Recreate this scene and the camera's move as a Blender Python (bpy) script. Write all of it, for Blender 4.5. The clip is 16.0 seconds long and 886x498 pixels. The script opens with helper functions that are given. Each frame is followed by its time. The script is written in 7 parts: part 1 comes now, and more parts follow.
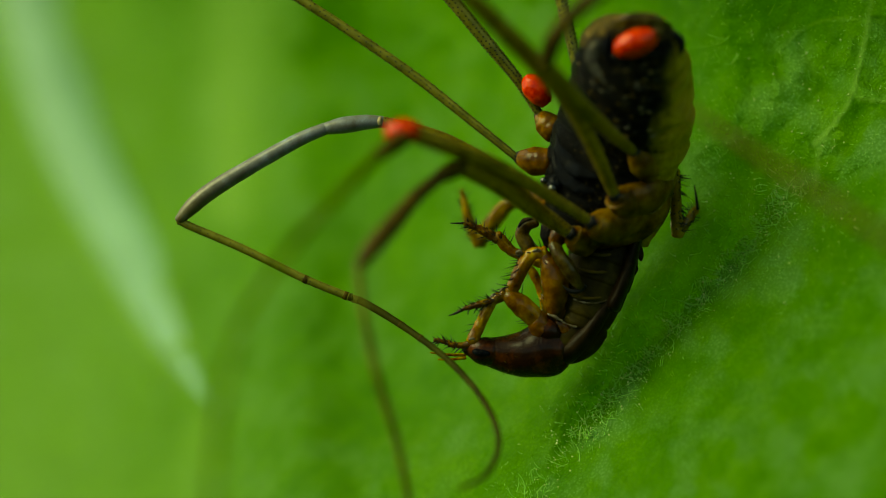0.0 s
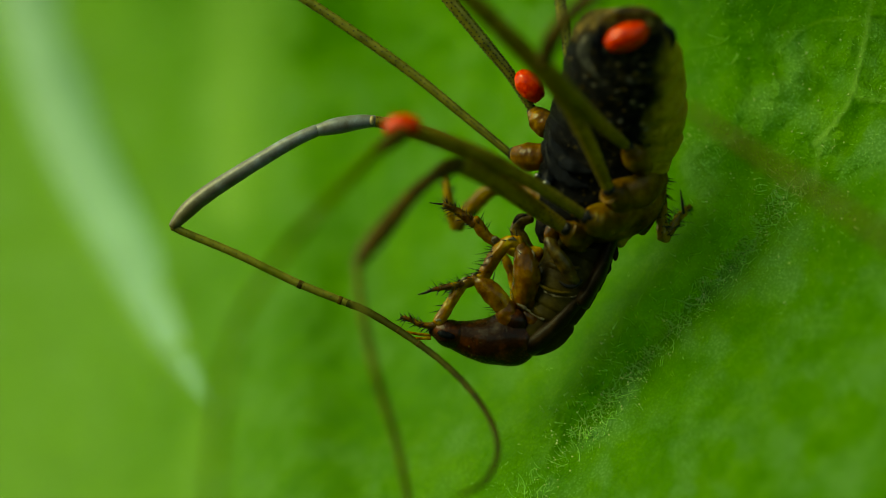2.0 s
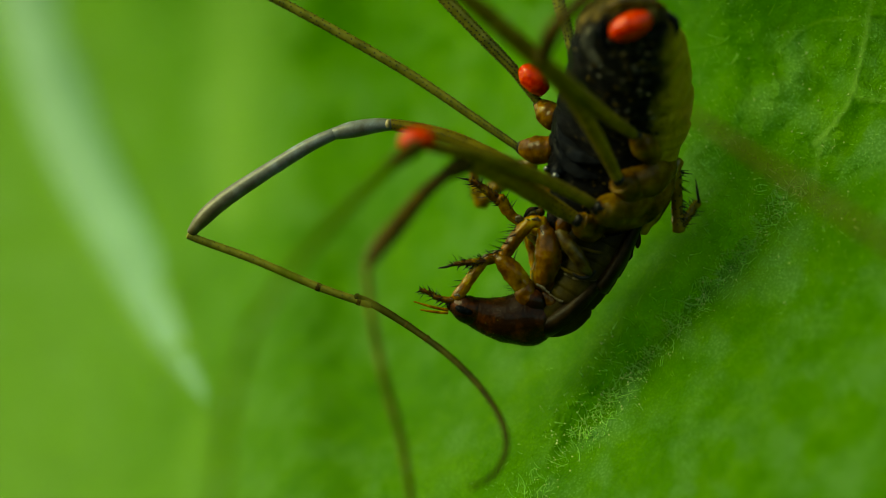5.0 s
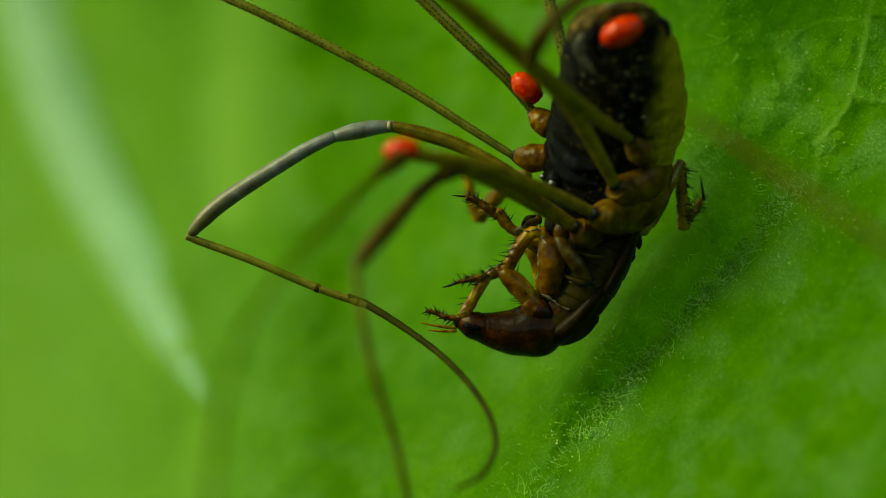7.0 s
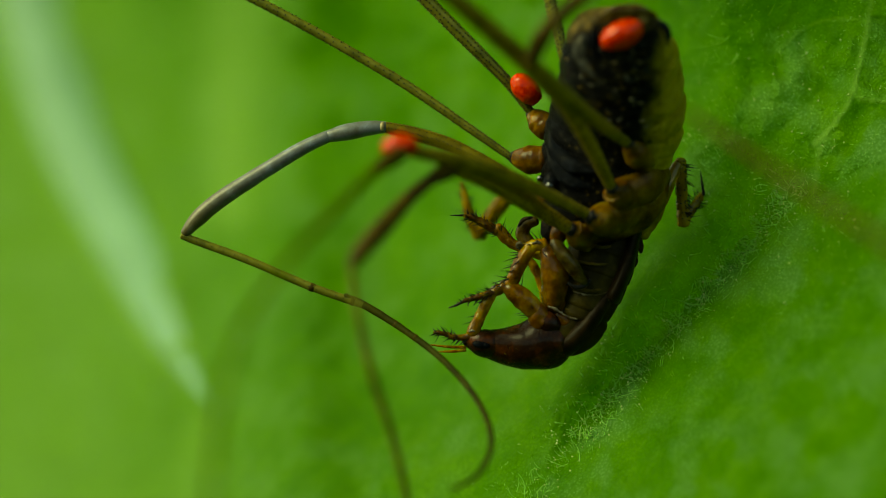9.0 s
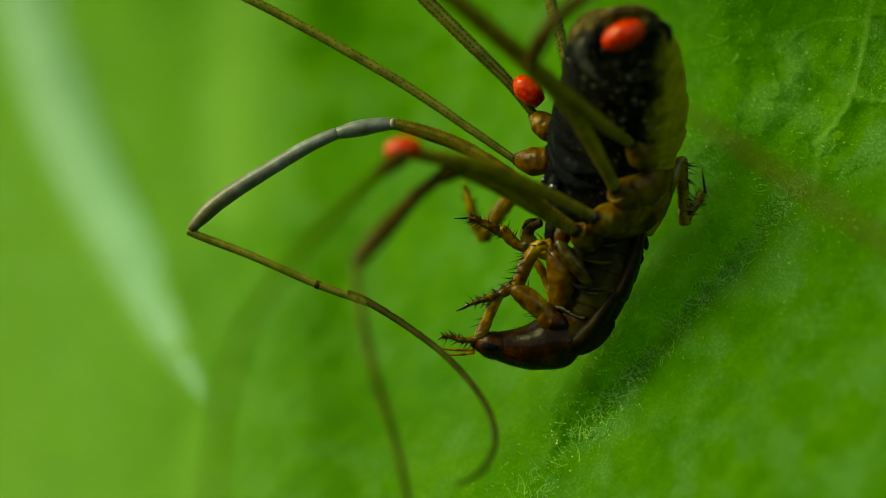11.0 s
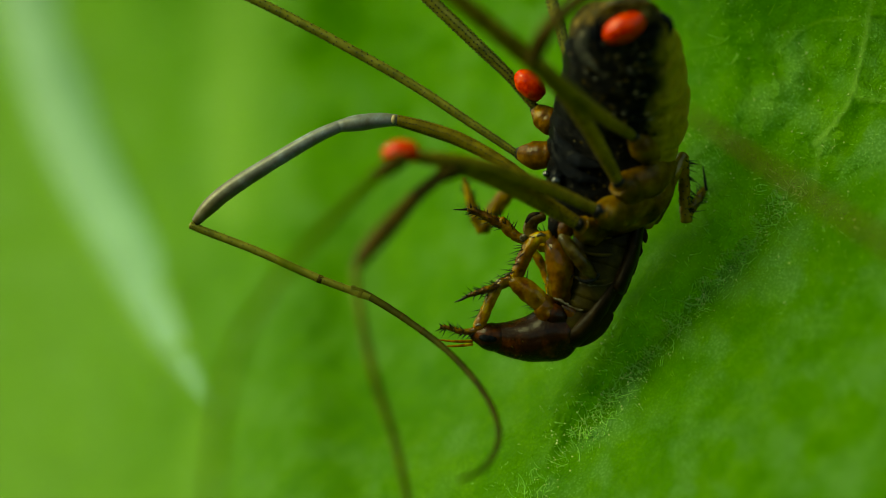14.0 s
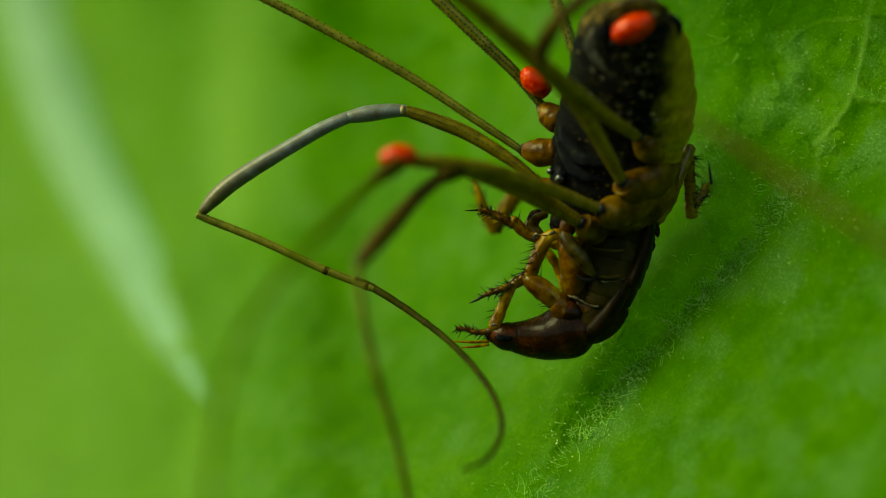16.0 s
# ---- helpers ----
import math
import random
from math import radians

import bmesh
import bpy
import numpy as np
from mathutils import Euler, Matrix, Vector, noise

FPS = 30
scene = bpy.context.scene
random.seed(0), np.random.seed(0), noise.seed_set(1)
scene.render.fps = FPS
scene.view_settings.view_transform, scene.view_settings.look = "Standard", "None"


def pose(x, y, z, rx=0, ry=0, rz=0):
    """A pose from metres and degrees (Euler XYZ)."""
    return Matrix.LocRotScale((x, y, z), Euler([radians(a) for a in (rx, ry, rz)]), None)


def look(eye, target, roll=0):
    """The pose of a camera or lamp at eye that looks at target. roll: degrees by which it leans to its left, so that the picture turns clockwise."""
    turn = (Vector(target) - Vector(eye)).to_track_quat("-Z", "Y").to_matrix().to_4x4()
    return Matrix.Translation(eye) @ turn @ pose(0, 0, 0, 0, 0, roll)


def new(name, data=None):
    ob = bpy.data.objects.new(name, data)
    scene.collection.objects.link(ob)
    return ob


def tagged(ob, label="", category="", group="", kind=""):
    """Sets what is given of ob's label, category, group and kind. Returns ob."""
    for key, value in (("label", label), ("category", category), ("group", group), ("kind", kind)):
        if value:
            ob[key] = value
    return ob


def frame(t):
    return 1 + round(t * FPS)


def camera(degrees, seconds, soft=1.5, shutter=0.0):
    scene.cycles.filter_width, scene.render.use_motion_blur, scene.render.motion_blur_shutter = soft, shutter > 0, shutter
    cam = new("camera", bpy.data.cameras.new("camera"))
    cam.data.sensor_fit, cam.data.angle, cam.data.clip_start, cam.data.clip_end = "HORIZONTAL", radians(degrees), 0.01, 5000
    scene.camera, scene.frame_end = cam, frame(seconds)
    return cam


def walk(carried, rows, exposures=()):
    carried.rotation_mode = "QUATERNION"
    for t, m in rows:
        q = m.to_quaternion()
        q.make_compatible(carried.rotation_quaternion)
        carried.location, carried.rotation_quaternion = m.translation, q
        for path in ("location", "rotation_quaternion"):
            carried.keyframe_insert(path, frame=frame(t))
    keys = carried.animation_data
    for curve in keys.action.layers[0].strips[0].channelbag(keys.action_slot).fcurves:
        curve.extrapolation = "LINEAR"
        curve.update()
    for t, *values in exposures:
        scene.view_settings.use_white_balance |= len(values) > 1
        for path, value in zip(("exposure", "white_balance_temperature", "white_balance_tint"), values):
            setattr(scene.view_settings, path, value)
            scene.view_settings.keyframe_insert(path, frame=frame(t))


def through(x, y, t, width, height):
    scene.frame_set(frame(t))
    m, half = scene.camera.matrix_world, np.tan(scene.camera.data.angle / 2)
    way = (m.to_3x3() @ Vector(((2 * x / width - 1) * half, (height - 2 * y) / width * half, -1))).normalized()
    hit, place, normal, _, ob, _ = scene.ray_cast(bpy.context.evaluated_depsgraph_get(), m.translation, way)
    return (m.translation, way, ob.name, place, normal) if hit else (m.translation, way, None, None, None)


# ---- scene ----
# A harvestman with red mites feeding on a small nymph, on a hairy green leaf. Lengths below are in millimetres.
MM = 0.001
cam = camera(12.0, 16.0, soft=0.9)
EYE = (0, -0.090, 0)
walk(cam, [(0.0, look(EYE, (0, 0, 0))), (16.0, look(EYE, (0, 0, 0)))], exposures=[(0.0, 0.81, 12500, -31), (16.0, 0.87, 12500, -31)])
cam.data.dof.use_dof = True
cam.data.dof.focus_distance = 0.0898
cam.data.dof.aperture_fstop = 36.0

# ---- world and sun: open shade, soft light from above ----
world = bpy.data.worlds.new("sky")
scene.world = world
world.use_nodes = True
wn = world.node_tree.nodes
sky = wn.new("ShaderNodeTexSky")
sky.sky_type, sky.sun_disc = "NISHITA", False
sky.sun_elevation, sky.sun_rotation = radians(43), radians(-72)
world.node_tree.links.new(sky.outputs["Color"], wn["Background"].inputs["Color"])
wn["Background"].inputs["Strength"].default_value = 0.15
sun_data = bpy.data.lights.new("sun", "SUN")
sun_data.energy, sun_data.angle, sun_data.color = 2.75, radians(38), (1.0, 0.97, 0.76)
sun = new("sun", sun_data)
sun.matrix_world = look((-0.66, -0.30, 0.66), (0, 0, 0))


# ---- geometry helpers ----
def at(x, y, z, rx=0.0, ry=0.0, rz=0.0):
    return pose(x * MM, y * MM, z * MM, rx, ry, rz)


PLACE = {}  # the rest pose of every object in the world


def thing(name, x, y, z, label, category, group=""):
    ob = new(name)
    ob.empty_display_size = 0.001
    ob.matrix_world = PLACE[ob] = at(x, y, z)
    return tagged(ob, label, category, group)


def mesh_of(name, shapes, base, material, smooth=True):
    """One mesh from shapes (vertices in mm in the world, faces), in the space of base."""
    inv = np.array(base.inverted())
    verts, faces, n = [], [], 0
    for v, f in shapes:
        v = np.asarray(v, float) * MM
        verts.append(v @ inv[:3, :3].T + inv[:3, 3])
        faces += [[i + n for i in face] for face in f]
        n += len(v)
    me = bpy.data.meshes.new(name)
    me.from_pydata(np.concatenate(verts).tolist(), [], faces)
    if smooth:
        me.polygons.foreach_set("use_smooth", [True] * len(me.polygons))
    me.materials.append(material)
    me.update()
    return me


def part(name, shapes, material, parent, label="", base=None, kind=""):
    base = base or PLACE[parent]
    ob = new(name, mesh_of(name, shapes, base, material))
    ob.parent = parent
    ob.matrix_basis = PLACE[parent].inverted() @ base
    PLACE[ob] = base
    return tagged(ob, label, kind=kind)


def spline(pts, steps):
    """Catmull-Rom through rows of numbers."""
    p = np.asarray(pts, float)
    if steps < 2 or len(p) < 3:
        u = np.linspace(0, len(p) - 1, (len(p) - 1) * steps + 1)
        return np.stack([np.interp(u, range(len(p)), p[:, k]) for k in range(p.shape[1])], 1)
    q = np.vstack([2 * p[0] - p[1], p, 2 * p[-1] - p[-2]])
    out = []
    for i in range(1, len(q) - 2):
        for s in np.arange(steps) / steps:
            a, b, c, d = q[i - 1:i + 3]
            out.append(0.5 * (2 * b + (c - a) * s + (2 * a - 5 * b + 4 * c - d) * s * s + (3 * b - a - 3 * c + d) * s ** 3))
    return np.array(out + [p[-1]])


def rings(path, widths, steps=4):
    """Centres, two unit normals and the two half widths along a path. widths: one radius each, or pairs (across, in depth)."""
    w = [(a, a) if np.isscalar(a) else a for a in widths]
    row = spline(np.hstack([np.asarray(path, float), np.asarray(w, float)]), steps)
    c, r = row[:, :3], np.maximum(row[:, 3:], 0.004)
    t = np.gradient(c, axis=0)
    t /= np.linalg.norm(t, axis=1)[:, None]
    n1 = np.cross(t, (0, 1, 0))
    n1 /= np.linalg.norm(n1, axis=1)[:, None]
    return c, n1, np.cross(n1, t), t, r


def tube(path, widths, sides=12, steps=4, dome=0.6, rough=0.0, grain=2.0, ripple=None):
    """A tapered, rounded tube. rough: uneven skin in mm; ripple(s): factor on the width along the way 0..1."""
    c, n1, n2, t, r = rings(path, widths, steps)
    if dome:
        rows = []
        for k in (0, -1):
            sign = -1 if k == 0 else 1
            for a in (75, 50, 25):
                rows.append((k, c[k] + sign * t[k] * r[k].mean() * dome * math.sin(radians(a)), r[k] * math.cos(radians(a))))
        first, last = rows[:3], rows[3:][::-1]
        c = np.vstack([[x[1] for x in first], c, [x[1] for x in last]])
        r = np.vstack([[x[2] for x in first], r, [x[2] for x in last]])
        n1, n2 = (np.vstack([[n[0]] * 3, n, [n[-1]] * 3]) for n in (n1, n2))
    if ripple:
        r = r * np.array([ripple(s) for s in np.linspace(0, 1, len(r))])[:, None]
    ang = np.linspace(0, 2 * np.pi, sides, endpoint=False)
    v = c[:, None] + np.cos(ang)[None, :, None] * n1[:, None] * r[:, None, :1] + np.sin(ang)[None, :, None] * n2[:, None] * r[:, None, 1:]
    if rough:
        out = v - c[:, None]
        out /= np.linalg.norm(out, axis=2)[:, :, None] + 1e-9
        wob = np.array([[noise.noise(Vector(p) * grain) for p in ring] for ring in v])
        v = v + out * wob[:, :, None] * rough
    m = len(c)
    v = np.vstack([v.reshape(-1, 3), c[:1] - t[:1] * r[0].mean() * 0.1, c[-1:] + t[-1:] * r[-1].mean() * 0.1])
    f = []
    for i in range(m - 1):
        for j in range(sides):
            k = (j + 1) % sides
            f.append((i * sides + j, i * sides + k, (i + 1) * sides + k, (i + 1) * sides + j))
    for j in range(sides):
        k = (j + 1) % sides
        f.append((m * sides, k, j))
        f.append((m * sides + 1, (m - 1) * sides + j, (m - 1) * sides + k))
    return v, f


def ball(centre, half, turn=0.0, sides=14, rows=9, rough=0.0, grain=3.0):
    """An egg-shaped body with half widths in x, y, z, turned clockwise by degrees about the depth axis."""
    v, f = [], []
    cs, sn = math.cos(radians(turn)), math.sin(radians(turn))
    for i in range(rows + 1):
        lat = math.pi * i / rows
        for j in range(sides):
            a = 2 * math.pi * j / sides
            x, y, z = half[0] * math.cos(lat), half[1] * math.sin(lat) * math.cos(a), half[2] * math.sin(lat) * math.sin(a)
            p = Vector((x * cs + z * sn, y, -x * sn + z * cs)) + Vector(centre)
            if rough:
                p += (p - Vector(centre)).normalized() * noise.noise(p * grain) * rough
            v.append(tuple(p))
    for i in range(rows):
        for j in range(sides):
            k = (j + 1) % sides
            f.append((i * sides + j, i * sides + k, (i + 1) * sides + k, (i + 1) * sides + j))
    return v, f


def spike(base, way, length, width, sides=5):
    w = Vector(way).normalized()
    a = w.orthogonal().normalized()
    b = w.cross(a)
    base = Vector(base)
    v = [tuple(base + (a * math.cos(k * 2 * math.pi / sides) + b * math.sin(k * 2 * math.pi / sides)) * width) for k in range(sides)]
    v.append(tuple(base + w * length))
    return v, [(k, (k + 1) % sides, sides) for k in range(sides)] + [tuple(range(sides))[::-1]]


def skin(path, widths, rng, count, lo=0.03, hi=0.97, sector=None, steps=6):
    """Random places on a tube's skin: place, outward normal, way along it."""
    c, n1, n2, t, r = rings(path, widths, steps)
    for _ in range(count):
        s = (lo + (hi - lo) * rng.random()) * (len(c) - 1)
        i = min(int(s), len(c) - 2)
        q = s - i
        a = rng.uniform(*sector) if sector else rng.uniform(0, 2 * math.pi)
        cc, rr = c[i] * (1 - q) + c[i + 1] * q, r[i] * (1 - q) + r[i + 1] * q
        out = n1[i] * math.cos(a) + n2[i] * math.sin(a)
        yield cc + n1[i] * math.cos(a) * rr[0] + n2[i] * math.sin(a) * rr[1], out, t[i]


# ---- materials ----
def nodes_of(name):
    m = bpy.data.materials.new(name)
    m.use_nodes = True
    return m, m.node_tree.nodes, m.node_tree.links, m.node_tree.nodes["Principled BSDF"]


def coords(n, l):
    tc, mp = n.new("ShaderNodeTexCoord"), n.new("ShaderNodeMapping")
    mp.inputs["Scale"].default_value = (1000, 1000, 1000)
    l.new(tc.outputs["Object"], mp.inputs["Vector"])
    return mp.outputs["Vector"]


def grain_node(n, l, vec, scale, detail=4.0, rough=0.6):
    t = n.new("ShaderNodeTexNoise")
    t.inputs["Scale"].default_value, t.inputs["Detail"].default_value, t.inputs["Roughness"].default_value = scale, detail, rough
    l.new(vec, t.inputs["Vector"])
    return t.outputs["Fac"]


def ramp(n, l, fac, *stops):
    r = n.new("ShaderNodeValToRGB")
    e = r.color_ramp.elements
    while len(e) < len(stops):
        e.new(0.5)
    for el, (p, c) in zip(e, stops):
        el.position, el.color = p, (*c, 1)
    l.new(fac, r.inputs["Fac"])
    return r.outputs["Color"]


def blend(n, l, fac, a, b):
    m = n.new("ShaderNodeMix")
    m.data_type = "RGBA"
    for sock, val in ((m.inputs[0], fac), (m.inputs[6], a), (m.inputs[7], b)):
        if isinstance(val, (int, float)):
            sock.default_value = val
        elif isinstance(val, tuple):
            sock.default_value = (*val, 1)
        else:
            l.new(val, sock)
    return m.outputs[2]


def sums(n, l, op, a, b):
    m = n.new("ShaderNodeMath")
    m.operation = op
    for sock, val in zip(m.inputs, (a, b)):
        if isinstance(val, (int, float)):
            sock.default_value = val
        else:
            l.new(val, sock)
    return m.outputs[0]


def relief(n, l, bsdf, height, strength, depth):
    b = n.new("ShaderNodeBump")
    b.inputs["Strength"].default_value, b.inputs["Distance"].default_value = strength, depth * MM
    l.new(height, b.inputs["Height"])
    l.new(b.outputs["Normal"], bsdf.inputs["Normal"])



def chitin(name, dark, mid, light, scale=3.0, rough=0.4, bump=0.4, depth=0.02, soft=0.0, coat=0.0, through=0.0, gloss=0.3):
    """Insect skin: three tones in blotches, fine grain, gloss; soft: light that goes into it; through: light that passes."""
    m, n, l, b = nodes_of(name)
    v = coords(n, l)
    big, fine = grain_node(n, l, v, scale), grain_node(n, l, v, scale * 7, 3.0)
    col = ramp(n, l, big, (0.32, dark), (0.52, mid), (0.72, light))
    col = blend(n, l, sums(n, l, "MULTIPLY", fine, 0.5), col, dark)
    l.new(col, b.inputs["Base Color"])
    b.inputs["Roughness"].default_value = rough
    l.new(sums(n, l, "ADD", sums(n, l, "MULTIPLY", fine, 0.25), rough - 0.12), b.inputs["Roughness"])
    relief(n, l, b, sums(n, l, "ADD", fine, sums(n, l, "MULTIPLY", big, 0.5)), bump, depth)
    b.inputs["Specular IOR Level"].default_value = gloss
    b.inputs["Coat Weight"].default_value, b.inputs["Coat Roughness"].default_value = coat, 0.20
    if soft:
        b.inputs["Subsurface Weight"].default_value = soft
        b.inputs["Subsurface Radius"].default_value = (1.0, 0.5, 0.15)
        b.inputs["Subsurface Scale"].default_value = 0.25 * MM
    if through:
        tl, mx = n.new("ShaderNodeBsdfTranslucent"), n.new("ShaderNodeMixShader")
        mx.inputs[0].default_value = through
        l.new(col, tl.inputs["Color"])
        l.new(b.outputs[0], mx.inputs[1])
        l.new(tl.outputs[0], mx.inputs[2])
        l.new(mx.outputs[0], n["Material Output"].inputs["Surface"])
    return m


def back_skin():
    """The harvestman's back: black saddle with grey and ochre flecks, passing into the olive-yellow belly side."""
    m, n, l, b = nodes_of("harvestman_back")
    v = coords(n, l)
    big, fine, mid = grain_node(n, l, v, 1.6), grain_node(n, l, v, 16, 4.0, 0.7), grain_node(n, l, v, 4.5, 7.0, 0.85)
    sep = n.new("ShaderNodeSeparateXYZ")
    l.new(v, sep.inputs[0])
    edge = sums(n, l, "SUBTRACT", sep.outputs["X"], sums(n, l, "ADD", sums(n, l, "MULTIPLY", sep.outputs["Z"], 0.16), 0.93))
    edge = sums(n, l, "ADD", edge, sums(n, l, "MULTIPLY", sums(n, l, "SUBTRACT", big, 0.5), 0.8))
    edge = sums(n, l, "ADD", sums(n, l, "MULTIPLY", edge, 2.2), 0.5)
    stripe = sums(n, l, "ABSOLUTE", sums(n, l, "SUBTRACT", sep.outputs["X"], sums(n, l, "ADD", sums(n, l, "MULTIPLY", sep.outputs["Z"], 0.16), 0.12)), 0.0)
    stripe = ramp(n, l, sums(n, l, "ADD", stripe, sums(n, l, "MULTIPLY", big, 0.5)), (0.45, (1, 1, 1)), (0.95, (0, 0, 0)))
    black = ramp(n, l, mid, (0.48, (0.0012, 0.0012, 0.0014)), (0.60, (0.004, 0.004, 0.005)), (0.67, (0.07, 0.060, 0.036)), (0.75, (0.24, 0.20, 0.11)))
    fleck = ramp(n, l, mid, (0.47, (0.0015, 0.0015, 0.0015)), (0.57, (0.006, 0.005, 0.003)), (0.63, (0.06, 0.044, 0.018)), (0.72, (0.36, 0.29, 0.16)))
    saddle = blend(n, l, stripe, black, fleck)
    # brown and ochre blotches round the tip
    rump = ramp(n, l, sums(n, l, "ADD", sums(n, l, "MULTIPLY", sep.outputs["Z"], 0.4), sums(n, l, "MULTIPLY", big, 0.4)), (0.86, (0, 0, 0)), (1.06, (1, 1, 1)))
    blotch = ramp(n, l, mid, (0.42, (0.006, 0.005, 0.003)), (0.52, (0.07, 0.045, 0.010)), (0.64, (0.22, 0.15, 0.045)))
    saddle = blend(n, l, rump, saddle, blotch)
    belly = ramp(n, l, mid, (0.3, (0.05, 0.034, 0.003)), (0.48, (0.34, 0.235, 0.014)), (0.7, (0.52, 0.39, 0.045)))
    clamp = n.new("ShaderNodeClamp")
    l.new(edge, clamp.inputs[0])
    l.new(blend(n, l, clamp.outputs[0], saddle, belly), b.inputs["Base Color"])
    l.new(sums(n, l, "ADD", sums(n, l, "MULTIPLY", fine, 0.3), 0.16), b.inputs["Roughness"])
    relief(n, l, b, sums(n, l, "ADD", fine, mid), 0.9, 0.07)
    b.inputs["Specular IOR Level"].default_value = 0.035
    b.inputs["Subsurface Weight"].default_value = 0.0
    b.inputs["Subsurface Scale"].default_value = 0.2 * MM
    return m


def grey_leg():
    """Grey leg skin, the sky's bluish sheen put into its colour, that passes into brown towards the far joint."""
    m, n, l, b = nodes_of("grey_leg")
    v = coords(n, l)
    sep = n.new("ShaderNodeSeparateXYZ")
    l.new(v, sep.inputs[0])
    big, fine = grain_node(n, l, v, 2.4), grain_node(n, l, v, 18, 3.0)
    # the blue in the light tones stands for reflected sky
    grey = ramp(n, l, big, (0.32, (0.060, 0.055, 0.042)), (0.52, (0.115, 0.130, 0.145)), (0.72, (0.21, 0.26, 0.36)))
    brown = ramp(n, l, big, (0.32, (0.030, 0.022, 0.004)), (0.52, (0.065, 0.052, 0.014)), (0.72, (0.12, 0.11, 0.06)))
    along = sums(n, l, "ADD", sums(n, l, "ABSOLUTE", sep.outputs["Z"], 0.0), sums(n, l, "MULTIPLY", big, 1.2))
    far = ramp(n, l, sums(n, l, "MULTIPLY", along, 0.2), (0.30, (0, 0, 0)), (0.80, (1, 1, 1)))
    col = blend(n, l, far, grey, brown)
    col = blend(n, l, sums(n, l, "MULTIPLY", fine, 0.4), col, (0.05, 0.04, 0.02))
    l.new(col, b.inputs["Base Color"])
    l.new(sums(n, l, "ADD", sums(n, l, "MULTIPLY", fine, 0.25), 0.26), b.inputs["Roughness"])
    b.inputs["Specular IOR Level"].default_value = 0.4
    relief(n, l, b, fine, 0.3, 0.012)
    return m


def leaf_skin():
    m, n, l, b = nodes_of("leaf")
    v = coords(n, l)
    warp = n.new("ShaderNodeTexNoise")
    warp.inputs["Scale"].default_value = 0.9
    l.new(v, warp.inputs["Vector"])
    add = n.new("ShaderNodeVectorMath")
    add.operation = "ADD"
    l.new(v, add.inputs[0])
    l.new(warp.outputs["Color"], add.inputs[1])
    net = n.new("ShaderNodeTexVoronoi")
    net.feature = "DISTANCE_TO_EDGE"
    net.inputs["Scale"].default_value = 0.9
    l.new(add.outputs[0], net.inputs["Vector"])
    cells = n.new("ShaderNodeTexVoronoi")
    cells.inputs["Scale"].default_value = 16.0
    l.new(v, cells.inputs["Vector"])
    big, mid, fine = grain_node(n, l, v, 0.22, 3.0), grain_node(n, l, v, 1.4, 4.0), grain_node(n, l, v, 12.0, 5.0, 0.7)
    col = ramp(n, l, sums(n, l, "ADD", sums(n, l, "MULTIPLY", big, 0.5), sums(n, l, "MULTIPLY", mid, 0.5)),
               (0.36, (0.053, 0.190, 0.003)), (0.5, (0.092, 0.270, 0.004)), (0.64, (0.146, 0.350, 0.016)))
    # grey-green patches: the sky's sheen on the fine hairs, put into the colour
    sheen_patch = ramp(n, l, grain_node(n, l, v, 0.9, 2.5), (0.44, (0, 0, 0)), (0.64, (1, 1, 1)))
    felt_sheen = n.new("ShaderNodeAttribute")
    felt_sheen.attribute_name = "felt_sheen"
    sheen_patch = sums(n, l, "MULTIPLY", sheen_patch, felt_sheen.outputs["Fac"])
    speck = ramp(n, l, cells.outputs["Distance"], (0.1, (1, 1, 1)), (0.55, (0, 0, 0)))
    col = blend(n, l, sums(n, l, "MULTIPLY", sheen_patch, sums(n, l, "ADD", sums(n, l, "MULTIPLY", speck, 0.5), 0.42)), col, (0.17, 0.36, 0.12))
    col = blend(n, l, sums(n, l, "MULTIPLY", sums(n, l, "SUBTRACT", 1.0, speck), 0.5), col, (0.035, 0.13, 0.003))
    line = ramp(n, l, net.outputs["Distance"], (0.0, (1, 1, 1)), (0.035, (0, 0, 0)))
    col = blend(n, l, sums(n, l, "MULTIPLY", line, 0.10), col, (0.20, 0.40, 0.06))
    # paler along the veins and over the broad bands on the left
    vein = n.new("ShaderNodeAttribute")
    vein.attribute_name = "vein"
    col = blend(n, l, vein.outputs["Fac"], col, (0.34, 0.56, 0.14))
    col = blend(n, l, sums(n, l, "MULTIPLY", fine, 0.25), col, (0.05, 0.15, 0.008))
    l.new(col, b.inputs["Base Color"])
    l.new(sums(n, l, "ADD", sums(n, l, "MULTIPLY", fine, 0.3), 0.42), b.inputs["Roughness"])
    b.inputs["Specular IOR Level"].default_value = 0.14
    height = sums(n, l, "ADD", sums(n, l, "MULTIPLY", fine, 0.5), sums(n, l, "MULTIPLY", cells.outputs["Distance"], -0.6))
    height = sums(n, l, "ADD", height, sums(n, l, "MULTIPLY", line, -0.12))
    relief(n, l, b, height, 0.9, 0.085)
    tl, mx = n.new("ShaderNodeBsdfTranslucent"), n.new("ShaderNodeMixShader")
    mx.inputs[0].default_value = 0.54
    warm = n.new("ShaderNodeMix")
    warm.data_type, warm.blend_type = "RGBA", "MULTIPLY"
    warm.inputs[0].default_value = 1.0
    l.new(col, warm.inputs[6])
    warm.inputs[7].default_value = (1.45, 1.35, 0.6, 1)
    l.new(warm.outputs[2], tl.inputs["Color"])
    l.new(b.outputs[0], mx.inputs[1])
    l.new(tl.outputs[0], mx.inputs[2])
    l.new(mx.outputs[0], n["Material Output"].inputs["Surface"])
    return m


